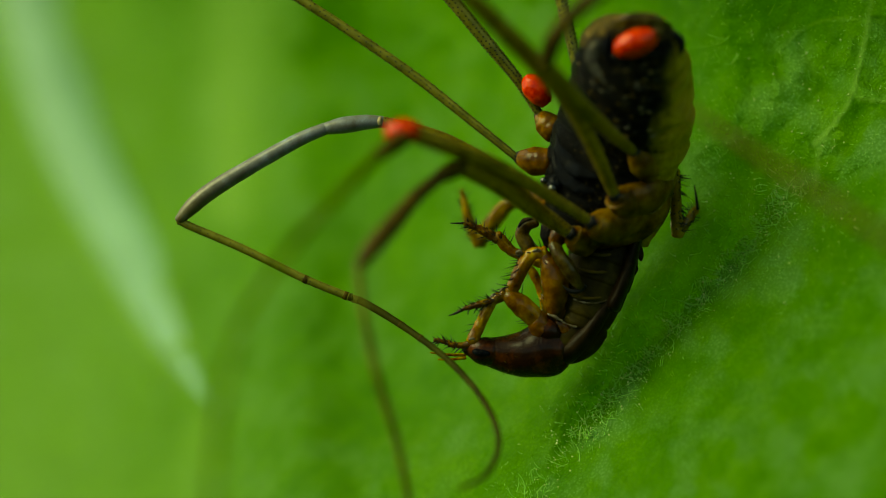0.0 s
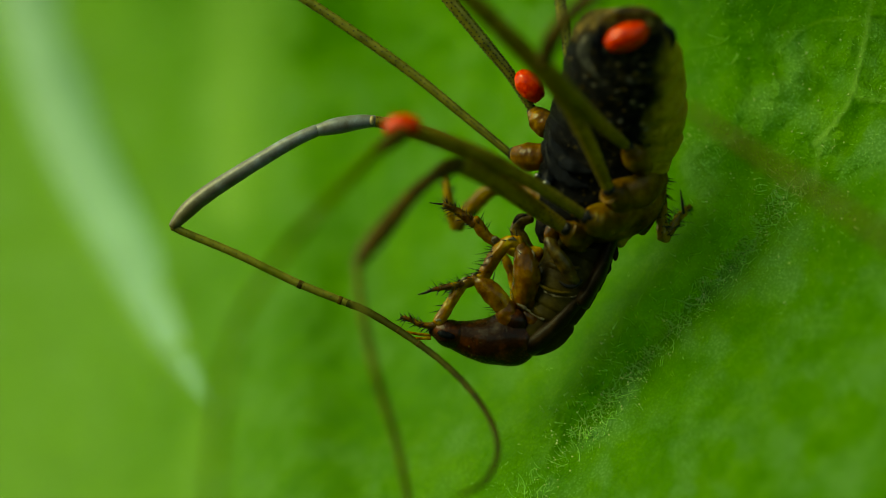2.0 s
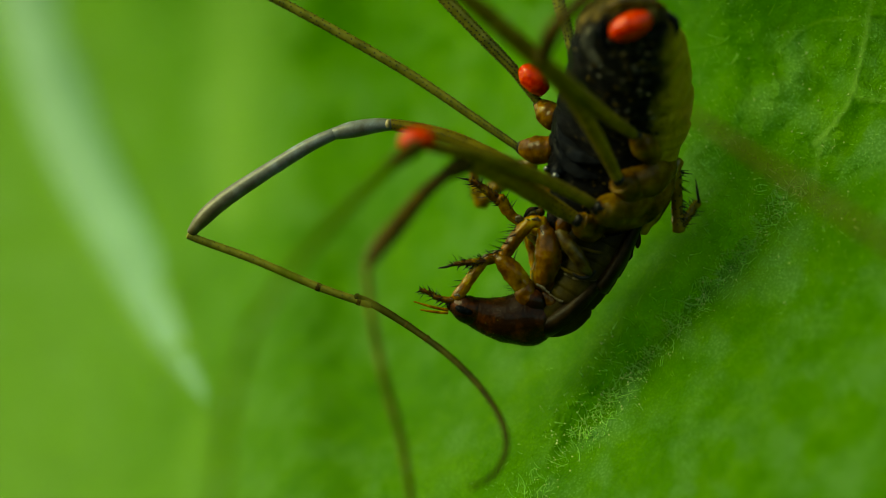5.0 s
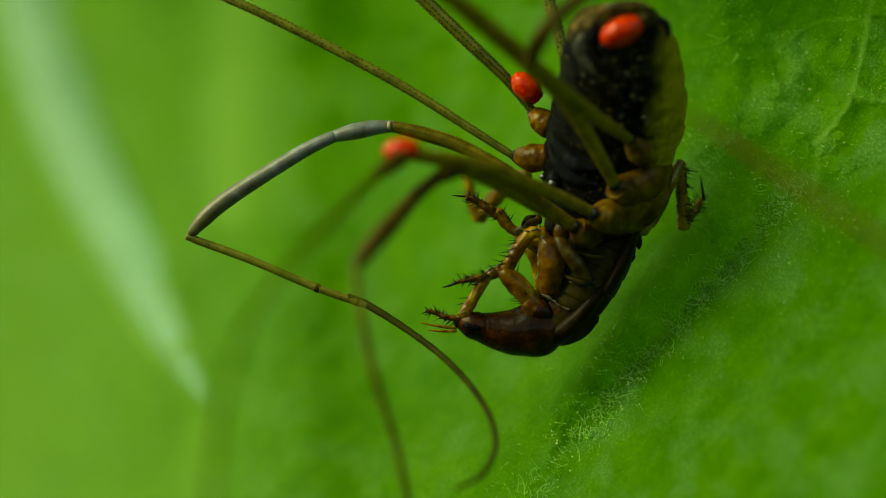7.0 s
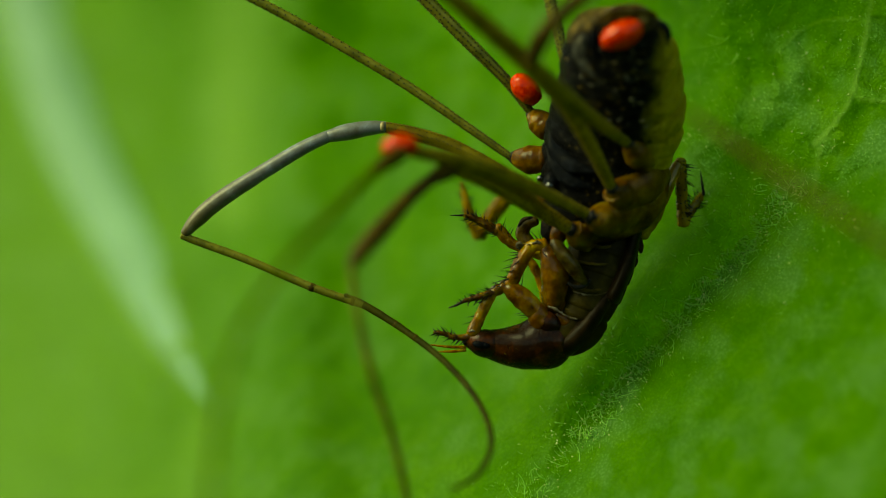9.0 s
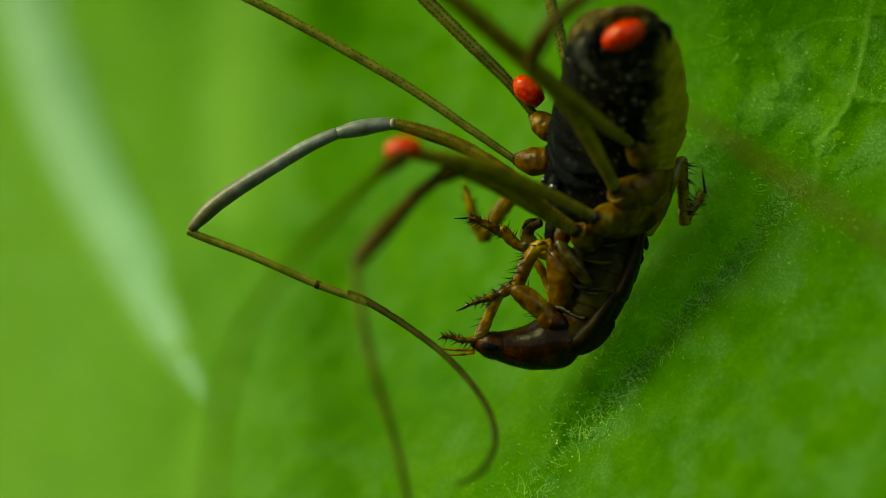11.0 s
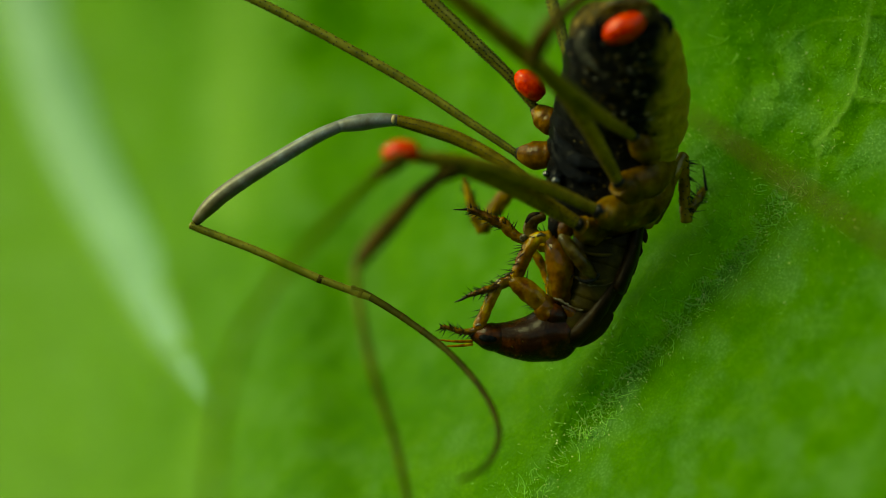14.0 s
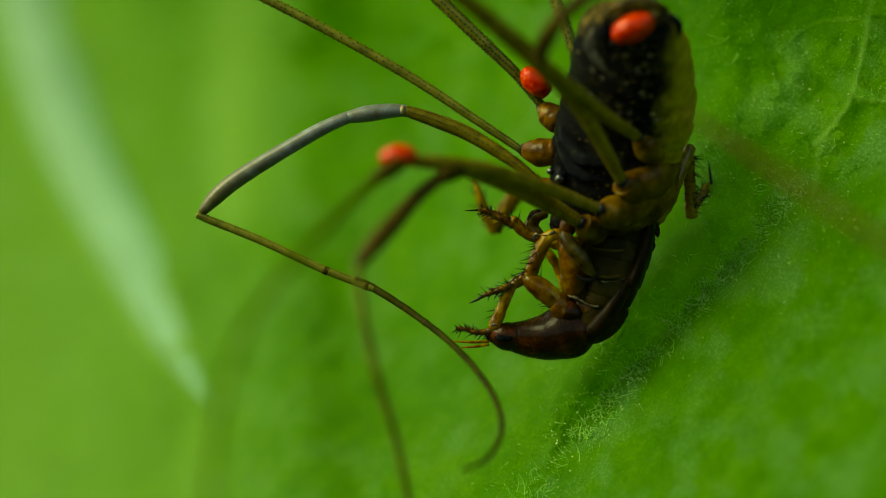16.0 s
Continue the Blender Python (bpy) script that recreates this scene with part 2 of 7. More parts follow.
LEAF = leaf_skin()
HAIR = chitin("leaf_hair", (0.36, 0.66, 0.14), (0.48, 0.76, 0.24), (0.62, 0.84, 0.36), 2.0, 0.35, 0.0, through=0.6, gloss=0.15)
BEAD = chitin("gland_dot", (0.60, 0.62, 0.22), (0.75, 0.74, 0.36), (0.85, 0.82, 0.55), 4.0, 0.3, 0.0)
RIB = chitin("midrib", (0.106, 0.215, 0.122), (0.126, 0.245, 0.146), (0.150, 0.280, 0.172), 0.8, 0.5, 0.3, 0.03, through=0.1, gloss=0.2)
BACK = back_skin()
FACE = chitin("harvestman_face", (0.002, 0.002, 0.003), (0.005, 0.005, 0.006), (0.035, 0.022, 0.010), 4.5, 0.22, 0.8, 0.06, gloss=0.03)
AMBER = chitin("amber_skin", (0.040, 0.014, 0.001), (0.15, 0.066, 0.004), (0.36, 0.20, 0.02), 2.4, 0.28, 0.4, 0.02, soft=0.6, coat=0.25, gloss=0.04, through=0.3)
COXA = chitin("hip_skin", (0.036, 0.015, 0.001), (0.165, 0.084, 0.007), (0.36, 0.22, 0.020), 1.9, 0.26, 0.3, 0.03, soft=0.6, gloss=0.03, coat=0.3, through=0.4)
PALP = chitin("feeler_skin", (0.022, 0.012, 0.002), (0.105, 0.068, 0.010), (0.24, 0.18, 0.045), 3.4, 0.26, 0.5, 0.025, soft=0.5, gloss=0.04, coat=0.5, through=0.45)
MEMBRANE = chitin("joint_membrane", (0.04, 0.028, 0.010), (0.13, 0.10, 0.055), (0.34, 0.30, 0.22), 9.0, 0.22, 0.9, 0.04, coat=0.6, gloss=0.06, through=0.3)
FOOT = chitin("nymph_foot", (0.026, 0.008, 0.000), (0.11, 0.048, 0.001), (0.34, 0.21, 0.008), 4.5, 0.26, 0.8, 0.035, soft=0.4, coat=0.5, gloss=0.03, through=0.35)
SHEEN = chitin("blue_black_chitin", (0.001, 0.001, 0.0015), (0.002, 0.0025, 0.004), (0.008, 0.010, 0.016), 5.0, 0.22, 0.8, 0.05, gloss=0.02, coat=0.03)
DUSK = chitin("dusky_leg", (0.07, 0.052, 0.004), (0.15, 0.115, 0.009), (0.22, 0.175, 0.017), 3.0, 0.42, 0.3, 0.01, gloss=0.12, through=0.2)
OLIVE = chitin("olive_leg", (0.085, 0.088, 0.010), (0.185, 0.180, 0.022), (0.29, 0.265, 0.045), 3.0, 0.36, 0.3, 0.01, through=0.3, gloss=0.22)
TIBIA = grey_leg()
BROWN = chitin("brown_leg", (0.022, 0.014, 0.001), (0.055, 0.036, 0.003), (0.09, 0.062, 0.007), 2.2, 0.5, 0.25, 0.01, gloss=0.06)
MOSS = chitin("dark_olive_leg", (0.13, 0.096, 0.007), (0.26, 0.195, 0.015), (0.35, 0.27, 0.026), 3.0, 0.42, 0.3, 0.01, through=0.35, gloss=0.1)
FADE = chitin("green_olive_leg", (0.058, 0.100, 0.003), (0.100, 0.162, 0.005), (0.14, 0.21, 0.008), 2.0, 0.6, 0.2, 0.01, gloss=0.0, through=0.5)
TARSUS = chitin("dusky_tarsus", (0.014, 0.016, 0.002), (0.034, 0.036, 0.004), (0.060, 0.060, 0.008), 2.0, 0.5, 0.25, 0.01, gloss=0.03, through=0.25)
DARK = chitin("black_chitin", (0.003, 0.003, 0.003), (0.007, 0.006, 0.006), (0.02, 0.017, 0.014), 6.0, 0.35, 0.2, gloss=0.1)
EYE_BLACK = chitin("eye", (0.003, 0.003, 0.004), (0.004, 0.004, 0.006), (0.006, 0.006, 0.008), 6.0, 0.14, 0.0, coat=1.0)
MITE = chitin("mite_red", (0.24, 0.004, 0.000), (0.48, 0.020, 0.000), (0.58, 0.060, 0.001), 7.0, 0.26, 0.35, 0.015, soft=0.4, coat=0.35, gloss=0.03)
SHELL = chitin("nymph_shell", (0.004, 0.0015, 0.001), (0.018, 0.006, 0.001), (0.105, 0.024, 0.002), 1.9, 0.24, 0.8, 0.04, coat=0.19, gloss=0.03, through=0.12)
GREY = chitin("grey_mottled_skin", (0.014, 0.014, 0.013), (0.085, 0.080, 0.066), (0.30, 0.26, 0.17), 6.0, 0.3, 0.9, 0.06, gloss=0.08)
OCHRE = chitin("ochre_limb", (0.08, 0.040, 0.002), (0.28, 0.175, 0.008), (0.48, 0.34, 0.03), 2.2, 0.3, 0.5, 0.03, soft=0.5, coat=0.4, gloss=0.04, through=0.35)
PLATE = chitin("nymph_plate", (0.004, 0.002, 0.001), (0.012, 0.007, 0.002), (0.034, 0.018, 0.005), 2.8, 0.36, 0.4, 0.02, gloss=0.04)
BELLY = chitin("nymph_belly", (0.008, 0.005, 0.001), (0.024, 0.018, 0.002), (0.055, 0.042, 0.006), 1.8, 0.42, 0.35, 0.03, gloss=0.03, through=0.1)
LIMB = chitin("nymph_limb", (0.070, 0.020, 0.000), (0.29, 0.150, 0.002), (0.62, 0.46, 0.016), 2.6, 0.24, 0.6, 0.03, soft=0.6, coat=0.55, gloss=0.03, through=0.4)
HIND = chitin("nymph_hind_limb", (0.075, 0.034, 0.001), (0.24, 0.145, 0.007), (0.44, 0.31, 0.02), 2.6, 0.25, 0.5, 0.03, soft=0.4, coat=0.7, gloss=0.04, through=0.2)
UMBER = chitin("nymph_thigh", (0.030, 0.009, 0.000), (0.160, 0.064, 0.001), (0.38, 0.22, 0.008), 2.0, 0.24, 0.6, 0.03, soft=0.6, coat=0.5, gloss=0.03, through=0.35)
PALE = chitin("joint_skin_and_glint", (0.12, 0.08, 0.03), (0.24, 0.18, 0.08), (0.42, 0.36, 0.22), 6.0, 0.35, 0.4, 0.01)


# ---- the leaf ----
def leaf_depth(x, z):
    """How far behind the plane of the animals the leaf lies: a near lobe, a fold, and a far side that falls back."""
    s = (x - 2.12) * -0.752 + (z + 5.08) * 0.659
    p = (x - 2.12) * 0.659 + (z + 5.08) * 0.752
    q = np.clip((p - 1) / 6, 0, 1)
    k = 1.9 - 0.9 * q * q * (3 - 2 * q) - 1.15 * np.clip((p - 9.5) / 3.5, 0, 1)
    y = 1.25 * s - 0.55 * np.logaddexp(0, 3 * s) / 3 + (k - 0.7) * np.logaddexp(0, 3 * (s - 1.3)) / 3
    # the fold: a steep rolled edge, a level hollow behind it, then a drop back to the far side
    end = np.clip(0.48 + 0.12 * p, 0.5, 1.05)
    edge = np.logaddexp(0, 14 * (s + 0.16)) / 14 - np.logaddexp(0, 14 * (s - 0.14)) / 14
    shelf = np.logaddexp(0, 9 * (s - 0.12)) / 9 - np.logaddexp(0, 9 * (s - end)) / 9
    drop = np.logaddexp(0, 7 * (s - end - 0.05)) / 7 - np.logaddexp(0, 7 * (s - end - 0.55)) / 7
    low = np.clip((p - 0.2) / 1.6, 0, 1)
    lip, level = 1.7 * low * np.clip((8.8 - p) / 2.4, 0, 1), 1.2 * low * np.clip((8.4 - p) / 2.4, 0, 1)
    y = y + lip * edge - level * shelf + (level * (end - 0.12) - 0.30 * lip) / 0.5 * drop
    y = y - 0.22 * np.clip((p - 8.3) / 2.2, 0, 1) * np.logaddexp(0, 3 * s) / 3
    return np.where(y > 0, 34 * np.tanh(y / 34), 20 * np.tanh(y / 20))


VEINS_AND_BANDS = (  # rows of x, z along each vein, broad pale band or swell, half width, how pale and how high it stands
    ([(-11.92, 8.29), (-11.10, 5.53), (-10.01, 2.71), (-8.73, 0.60), (-7.49, -1.26), (-6.48, -2.61), (-5.55, -3.96)], (1.1, 0.5), 0.9, 0.35),
    ([(9.32, 6.10), (9.04, 4.51), (8.72, 3.26), (8.34, 2.66), (7.95, 2.25)], (0.072, 0.062), 0.42, 0.05),
    ([(8.72, 3.26), (9.12, 3.17), (10.01, 3.10)], (0.065, 0.05), 0.40, 0.04),
    ([(8.95, 4.91), (8.37, 4.94), (7.79, 4.76), (7.20, 4.25)], (0.04, 0.03), 0.25, 0.03),
    ([(8.67, 3.16), (8.11, 2.25), (7.89, 1.21)], (0.06, 0.05), 0.26, 0.04),
    ([(8.60, 4.11), (8.09, 3.97), (7.55, 3.69), (7.25, 3.45), (6.77, 2.85), (6.35, 2.30)], (0.34, 0.30), 0.06, 0.20),
    ([(9.14, 5.44), (9.00, 4.60), (8.90, 4.00), (8.75, 3.30), (8.20, 2.55)], (0.40, 0.34), 0.05, 0.17),
    ([(8.70, 3.25), (9.30, 3.30), (10.00, 3.25)], (0.34, 0.30), 0.05, 0.15),
    ([(5.40, 1.90), (5.75, 1.10), (5.60, 0.10), (5.05, -0.90)], (0.36, 0.30), 0.05, 0.22),
    ([(6.10, 1.30), (6.60, 0.60), (7.40, 0.20)], (0.34, 0.30), 0.05, 0.16),
    # broad pale band
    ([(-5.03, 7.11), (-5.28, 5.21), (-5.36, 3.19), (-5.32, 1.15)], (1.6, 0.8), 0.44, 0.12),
    # wide swell, shaped so that its right flank turns away from the sun
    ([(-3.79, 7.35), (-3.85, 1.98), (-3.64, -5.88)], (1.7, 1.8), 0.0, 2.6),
    # two more pale bands, the first very wide and flat
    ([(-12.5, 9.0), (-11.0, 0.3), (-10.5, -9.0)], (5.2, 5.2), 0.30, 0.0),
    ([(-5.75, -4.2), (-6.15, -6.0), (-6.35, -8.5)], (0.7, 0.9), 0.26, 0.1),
    # another swell with a flank turned from the sun
    ([(6.25, 6.55), (6.10, 4.49), (5.80, 2.47)], (1.1, 0.8), 0.0, 1.05),
)


def build_leaf():
    gx = np.concatenate([np.linspace(-27, 2, 190), np.linspace(2, 10.5, 180)[1:], np.linspace(10.5, 23, 60)[1:]])
    gz = np.concatenate([np.linspace(-17, -6, 60), np.linspace(-6, 6.2, 240)[1:], np.linspace(6.2, 17, 60)[1:]])
    nx, nz = len(gx), len(gz)
    x, z = np.meshgrid(gx, gz)
    a = np.arctan2(z / 17, (x + 2) / 25)
    edge = 1.0 - 0.02 * np.abs(((a * 26 / math.pi) % 2) - 1)
    rad = np.sqrt((z / 17) ** 2 + ((x + 2) / 25) ** 2)
    inside = rad < edge
    y = leaf_depth(x, z)
    vein, high = np.zeros_like(x), np.zeros_like(x)
    for pts, (w0, w1), pale, rise in VEINS_AND_BANDS:
        line = spline(pts, 12)
        best, frac = np.full_like(x, 99.0), np.zeros_like(x)
        for i, (px, pz) in enumerate(line):
            d = np.hypot(x - px, z - pz)
            near = d < best
            best, frac = np.where(near, d, best), np.where(near, i / (len(line) - 1), frac)
        w = w0 + (w1 - w0) * frac
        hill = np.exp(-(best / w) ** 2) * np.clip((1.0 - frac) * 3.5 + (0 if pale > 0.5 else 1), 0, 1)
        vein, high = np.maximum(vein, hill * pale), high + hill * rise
    bump = np.array([[0.9 * noise.noise(Vector((u * 0.28, 3.0, w * 0.28))) + noise.noise(Vector((u * 0.75, 0.0, w * 0.75))) + 0.5 * noise.noise(Vector((u * 1.9, 5.0, w * 1.9))) + 0.20 * noise.noise(Vector((u * 5.0, 9.0, w * 5.0))) for u in gx] for w in gz])
    y = y - high - 0.20 * bump
    near = np.exp(-((((x - 2.12) * -0.752 + (z + 5.08) * 0.659) - 0.35) / 0.7) ** 2)
    crumple = np.array([[noise.noise(Vector((u * 3.6, 21.0, w * 3.6))) + 0.6 * noise.noise(Vector((u * 8.0, 27.0, w * 8.0))) if f > 0.05 else 0.0 for u, f in zip(gx, row)] for w, row in zip(gz, near)])
    y = y - 0.085 * near * crumple
    # quilting between the small veins of the far upper side
    upper = np.clip((x - 5.6) / 1.2, 0, 1) * np.clip((z + 0.2) / 1.6, 0, 1) * np.clip((11 - x) / 1.5, 0, 1)
    quilt = np.array([[0.5 - 2.2 * abs(noise.noise(Vector((u * 1.25, 41.0, w * 1.25)))) + 0.35 * noise.noise(Vector((u * 3.1, 47.0, w * 3.1))) if f > 0 else 0.0 for u, f in zip(gx, row)] for w, row in zip(gz, upper)])
    y = y + 0.15 * upper * quilt
    # pale hair cover with its sheen painted in: strong on the raised quilting and the lit rolled edge, weak in the
    # hollow of the fold, which stays dark
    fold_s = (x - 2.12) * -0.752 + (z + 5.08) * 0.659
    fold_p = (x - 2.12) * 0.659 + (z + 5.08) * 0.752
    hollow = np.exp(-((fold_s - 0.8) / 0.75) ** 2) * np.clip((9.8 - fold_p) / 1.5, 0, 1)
    felt_sheen = np.clip(0.75 + 0.8 * bump, 0.1, 1.3) * (1 - 0.9 * hollow) * np.where(fold_s < 0, 1.35, 1.0) + 0.8 * np.exp(-((fold_s + 0.02) / 0.16) ** 2) * np.clip((9.0 - fold_p) / 2, 0, 1)
    index = -np.ones(nx * nz, int)
    keep = np.flatnonzero(inside.ravel())
    index[keep] = np.arange(len(keep))
    grid = index.reshape(nz, nx)
    quads = np.stack([grid[:-1, :-1], grid[:-1, 1:], grid[1:, 1:], grid[1:, :-1]], 2).reshape(-1, 4)
    quads = quads[(quads >= 0).all(1)]
    verts = np.stack([x.ravel(), y.ravel(), z.ravel()], 1)[keep]
    me = mesh_of("leaf", [(verts, quads.tolist())], Matrix(), LEAF)
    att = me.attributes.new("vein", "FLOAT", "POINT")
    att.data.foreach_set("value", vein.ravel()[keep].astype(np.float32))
    att = me.attributes.new("felt_sheen", "FLOAT", "POINT")
    att.data.foreach_set("value", felt_sheen.ravel()[keep].astype(np.float32))
    leaf = new("leaf", me)
    PLACE[leaf] = Matrix()
    tagged(leaf, "broad hairy green leaf with pale veins and a deep fold", "leaf", kind="structure")

    # fine hairs on the fold and the near lobe
    rng = random.Random(5)

    def height(px, pz):
        i, j = int(np.searchsorted(gx, px)), int(np.searchsorted(gz, pz))
        return float(y[j, i])

    way = [(px + 0.38 - 0.012 * pz, height(px + 0.38 - 0.012 * pz, pz) - 0.02 + 0.53 * max(0.0, (0.2 - pz) / 3.2), pz) for px, pz in VEINS_AND_BANDS[0][0]]
    part("midrib", [tube(way, [(w, w * 0.25) for w in (0.94, 0.90, 0.82, 0.74, 0.68, 0.50, 0.14)], 18, 8, 0.5, 0.02, 1.5)], RIB, leaf, "pale green raised leaf vein")
    hairs, beads = [], []
    for k in range(2100):
        crest = k % 3 == 0 and k < 1500
        if crest:
            p, s = rng.uniform(-2.5, 8.5), rng.gauss(0.06, 0.16)
            hx, hz = 2.12 + 0.659 * p - 0.752 * s, -5.08 + 0.752 * p + 0.659 * s
        elif k >= 1500:
            hx, hz = rng.uniform(5.2, 9.8), rng.uniform(0.2, 5.6)
        elif k % 3 == 1:
            p, s = rng.uniform(-2.5, 9), rng.gauss(0.2, 0.4)
            hx, hz = 2.12 + 0.659 * p - 0.752 * s, -5.08 + 0.752 * p + 0.659 * s
        else:
            hx, hz = rng.uniform(5.5, 10.5), rng.uniform(-1.5, 6.5)
        e = 0.15
        slope = Vector((float(leaf_depth(hx + e, hz) - leaf_depth(hx - e, hz)) / (2 * e), -1.0, float(leaf_depth(hx, hz + e) - leaf_depth(hx, hz - e)) / (2 * e))).normalized()
        way = slope * 0.8 + Vector((rng.gauss(-0.1, 0.55), rng.gauss(0, 0.3), rng.gauss(0.1, 0.55)))
        foot = Vector((hx, height(hx, hz) + 0.01, hz))
        if rng.random() < (0.22 if crest else 0.008):
            size = rng.uniform(0.22, 0.5)
            w = way.normalized()
            side = w.orthogonal().normalized() * rng.uniform(-0.14, 0.14)
            hairs.append(tube([foot, foot + w * size * 0.5 + side, foot + w * size + side * 0.3], [0.008, 0.0065, 0.003], sides=5, steps=3, dome=0.5))
        else:
            size = rng.uniform(0.04, 0.16)
            hairs.append(spike(foot, way, size, 0.007, 4))
        dot = rng.uniform(0.009, 0.019)
        if rng.random() < (0.16 if crest else 0.10):
            beads.append(ball(foot + way.normalized() * size, (dot, dot, dot), 0, 6, 4))
    # needle hairs that stand on the fold and in its hollow
    for k in range(1000):
        p, s = rng.uniform(1.2, 8.4), (rng.gauss(0.06, 0.13) if k % 5 else rng.uniform(0.2, 1.1))
        hx, hz = 2.12 + 0.659 * p - 0.752 * s, -5.08 + 0.752 * p + 0.659 * s
        foot = Vector((hx, height(hx, hz) + 0.01, hz))
        way = Vector((rng.gauss(-0.25, 0.6), rng.gauss(-0.7, 0.3), rng.gauss(0.25, 0.6)))
        size = rng.uniform(0.18, 0.40) if k % 4 == 0 else rng.uniform(0.06, 0.20)
        hairs.append(spike(foot, way, size, 0.014 if k % 4 == 0 else 0.011, 5))
        if k % 3 == 0:
            dot = rng.uniform(0.009, 0.020)
            beads.append(ball(foot + way.normalized() * size * rng.choice((0.1, 1.0)), (dot, dot, dot), 0, 6, 4))
    part("gland_dot", beads, BEAD, leaf, "tiny pale yellow gland dots", kind="stuff")
    part("leaf_hair", hairs, HAIR, leaf, "fine pale green hairs", kind="stuff")
    return leaf


leaf = build_leaf()

# ---- unseen dark green ground and a screen behind the camera, added to shape the light ----
def build_surroundings():
    earth = chitin("undergrowth", (0.010, 0.022, 0.003), (0.022, 0.050, 0.006), (0.045, 0.085, 0.012), 0.02, 0.7, 0.5, 20.0)
    size, n = 60000.0, 24
    line = np.sign(np.linspace(-1, 1, n)) * np.linspace(-1, 1, n) ** 2 * size
    v = [(x, y, -420.0 + 25 * noise.noise(Vector((x, y, 0)) * 0.004)) for y in line for x in line]
    f = [(j * n + i, j * n + i + 1, (j + 1) * n + i + 1, (j + 1) * n + i) for j in range(n - 1) for i in range(n - 1)]
    ground = new("ground", mesh_of("ground", [(v, f)], Matrix(), earth))
    tagged(ground, "dark green overgrown ground below the leaf", "ground", kind="structure")
    # bumpy curved wall, added out of view to cut the light from the front
    rows, cols, v, f = 26, 60, [], []
    for j in range(rows):
        for i in range(cols):
            a, h = radians(188 + 164 * i / (cols - 1)), -440 + 520 * j / (rows - 1)
            d = 620 + 70 * noise.noise(Vector((math.cos(a) * 4, math.sin(a) * 4, h * 0.008))) + 35 * noise.noise(Vector((math.cos(a) * 14, math.sin(a) * 14, h * 0.03)))
            v.append((math.cos(a) * d, math.sin(a) * d, h + (60 * noise.noise(Vector((a * 6, 0, 0))) if j == rows - 1 else 0)))
    f = [(j * cols + i, j * cols + i + 1, (j + 1) * cols + i + 1, (j + 1) * cols + i) for j in range(rows - 1) for i in range(cols - 1)]
    light_screen = new("backdrop", mesh_of("backdrop", [(v, f)], Matrix(), earth))
    tagged(light_screen, "unseen dark green screen added behind the viewer to block light", "backdrop", kind="structure")


build_surroundings()

# ---- the harvestman ----
REST = {
    'femur_a': (1.627, -0.100, 1.964, 0.00, 54.07, 176.30),
    'femur_b': (2.121, -0.100, 2.868, 0.00, 38.28, -170.99),
    'femur_c': (2.970, 0.800, 3.847, 0.00, 16.14, 153.21),
    'femur_d': (1.856, -0.100, 1.241, 0.00, 64.75, 178.17),
    'patella_d': (-1.267, 0.000, 2.715, 180.00, 82.67, -0.00),
    'tibia_d': (-2.486, 0.000, 2.558, 180.00, 57.50, -0.00),
    'metatarsus_d': (-5.610, 0.000, 0.567, 180.00, 66.28, 177.14),
    'tarsus_d': (-1.613, -0.200, -1.192, 180.00, 30.14, -147.41),
    'femur_e': (4.070, -1.750, 2.047, 0.00, 68.86, -117.31),
    'patella_e': (2.082, -5.600, 3.723, 0.00, 48.39, -67.04),
    'tibia_e': (2.421, -6.400, 4.494, 0.00, 60.47, -44.49),
    'tarsus_e': (9.948, -15.500, -1.139, 0.00, 65.16, 128.85),
    'femur_f': (3.658, -1.700, 1.136, 0.00, 54.92, -124.14),
    'femur_g': (2.762, -1.200, 0.345, 0.00, 69.08, -132.75),
    'patella_g': (0.358, -3.800, 1.699, 180.00, 77.35, 64.63),
    'tibia_g': (-0.069, -4.700, 1.475, 180.00, 54.14, 49.75),
    'tarsus_g': (-1.677, -6.600, -0.324, 180.00, 19.02, -126.31),
    'femur_h': (3.176, -1.600, 0.581, 0.00, 70.76, -138.79),
    'patella_h': (-0.707, -5.000, 2.382, 180.00, 74.01, 68.69),
    'tibia_h': (-1.331, -6.600, 1.890, -172.55, 64.86, 77.85),
    'tarsus_h': (-3.706, -13.000, -1.280, 180.00, 31.81, 81.58),
    'hind_femur': (4.230, -0.100, 0.133, 0.00, 25.16, 20.28),
    'hind_tibia': (4.907, 0.150, 1.668, 180.00, 9.10, -112.68),
    'hind_tarsus': (4.990, 0.350, 0.315, 0.00, 51.94, 46.85)}
harvestman = thing("harvestman", *(3.672, -0.500, 2.532), "black and olive harvestman with very long thin legs", "harvestman")
U = 0.01207


def groove(s, count, depth):
    return 1.0 - depth * max(0.0, math.cos(2 * math.pi * count * s)) ** 12


ABDOMEN = [(4.067, -3.000, 4.570), (4.040, -2.720, 4.360), (3.979, -2.150, 3.992), (4.000, -1.450, 3.431), (3.930, -0.900, 2.819), (3.716, -0.600, 2.230), (3.530, -0.450, 1.633)]
ABDOMEN_W = [(56 * U, 0.36), (81 * U, 0.68), (98 * U, 0.98), (108 * U, 1.18), (117 * U, 1.20), (117 * U, 1.08), (108 * U, 1.02)]
part("abdomen", [tube(ABDOMEN, ABDOMEN_W, 64, 10, 0.55, 0.05, 3.0, lambda s: groove(s, 9, 0.055))], BACK, harvestman, "black mottled abdomen with an olive-yellow belly")
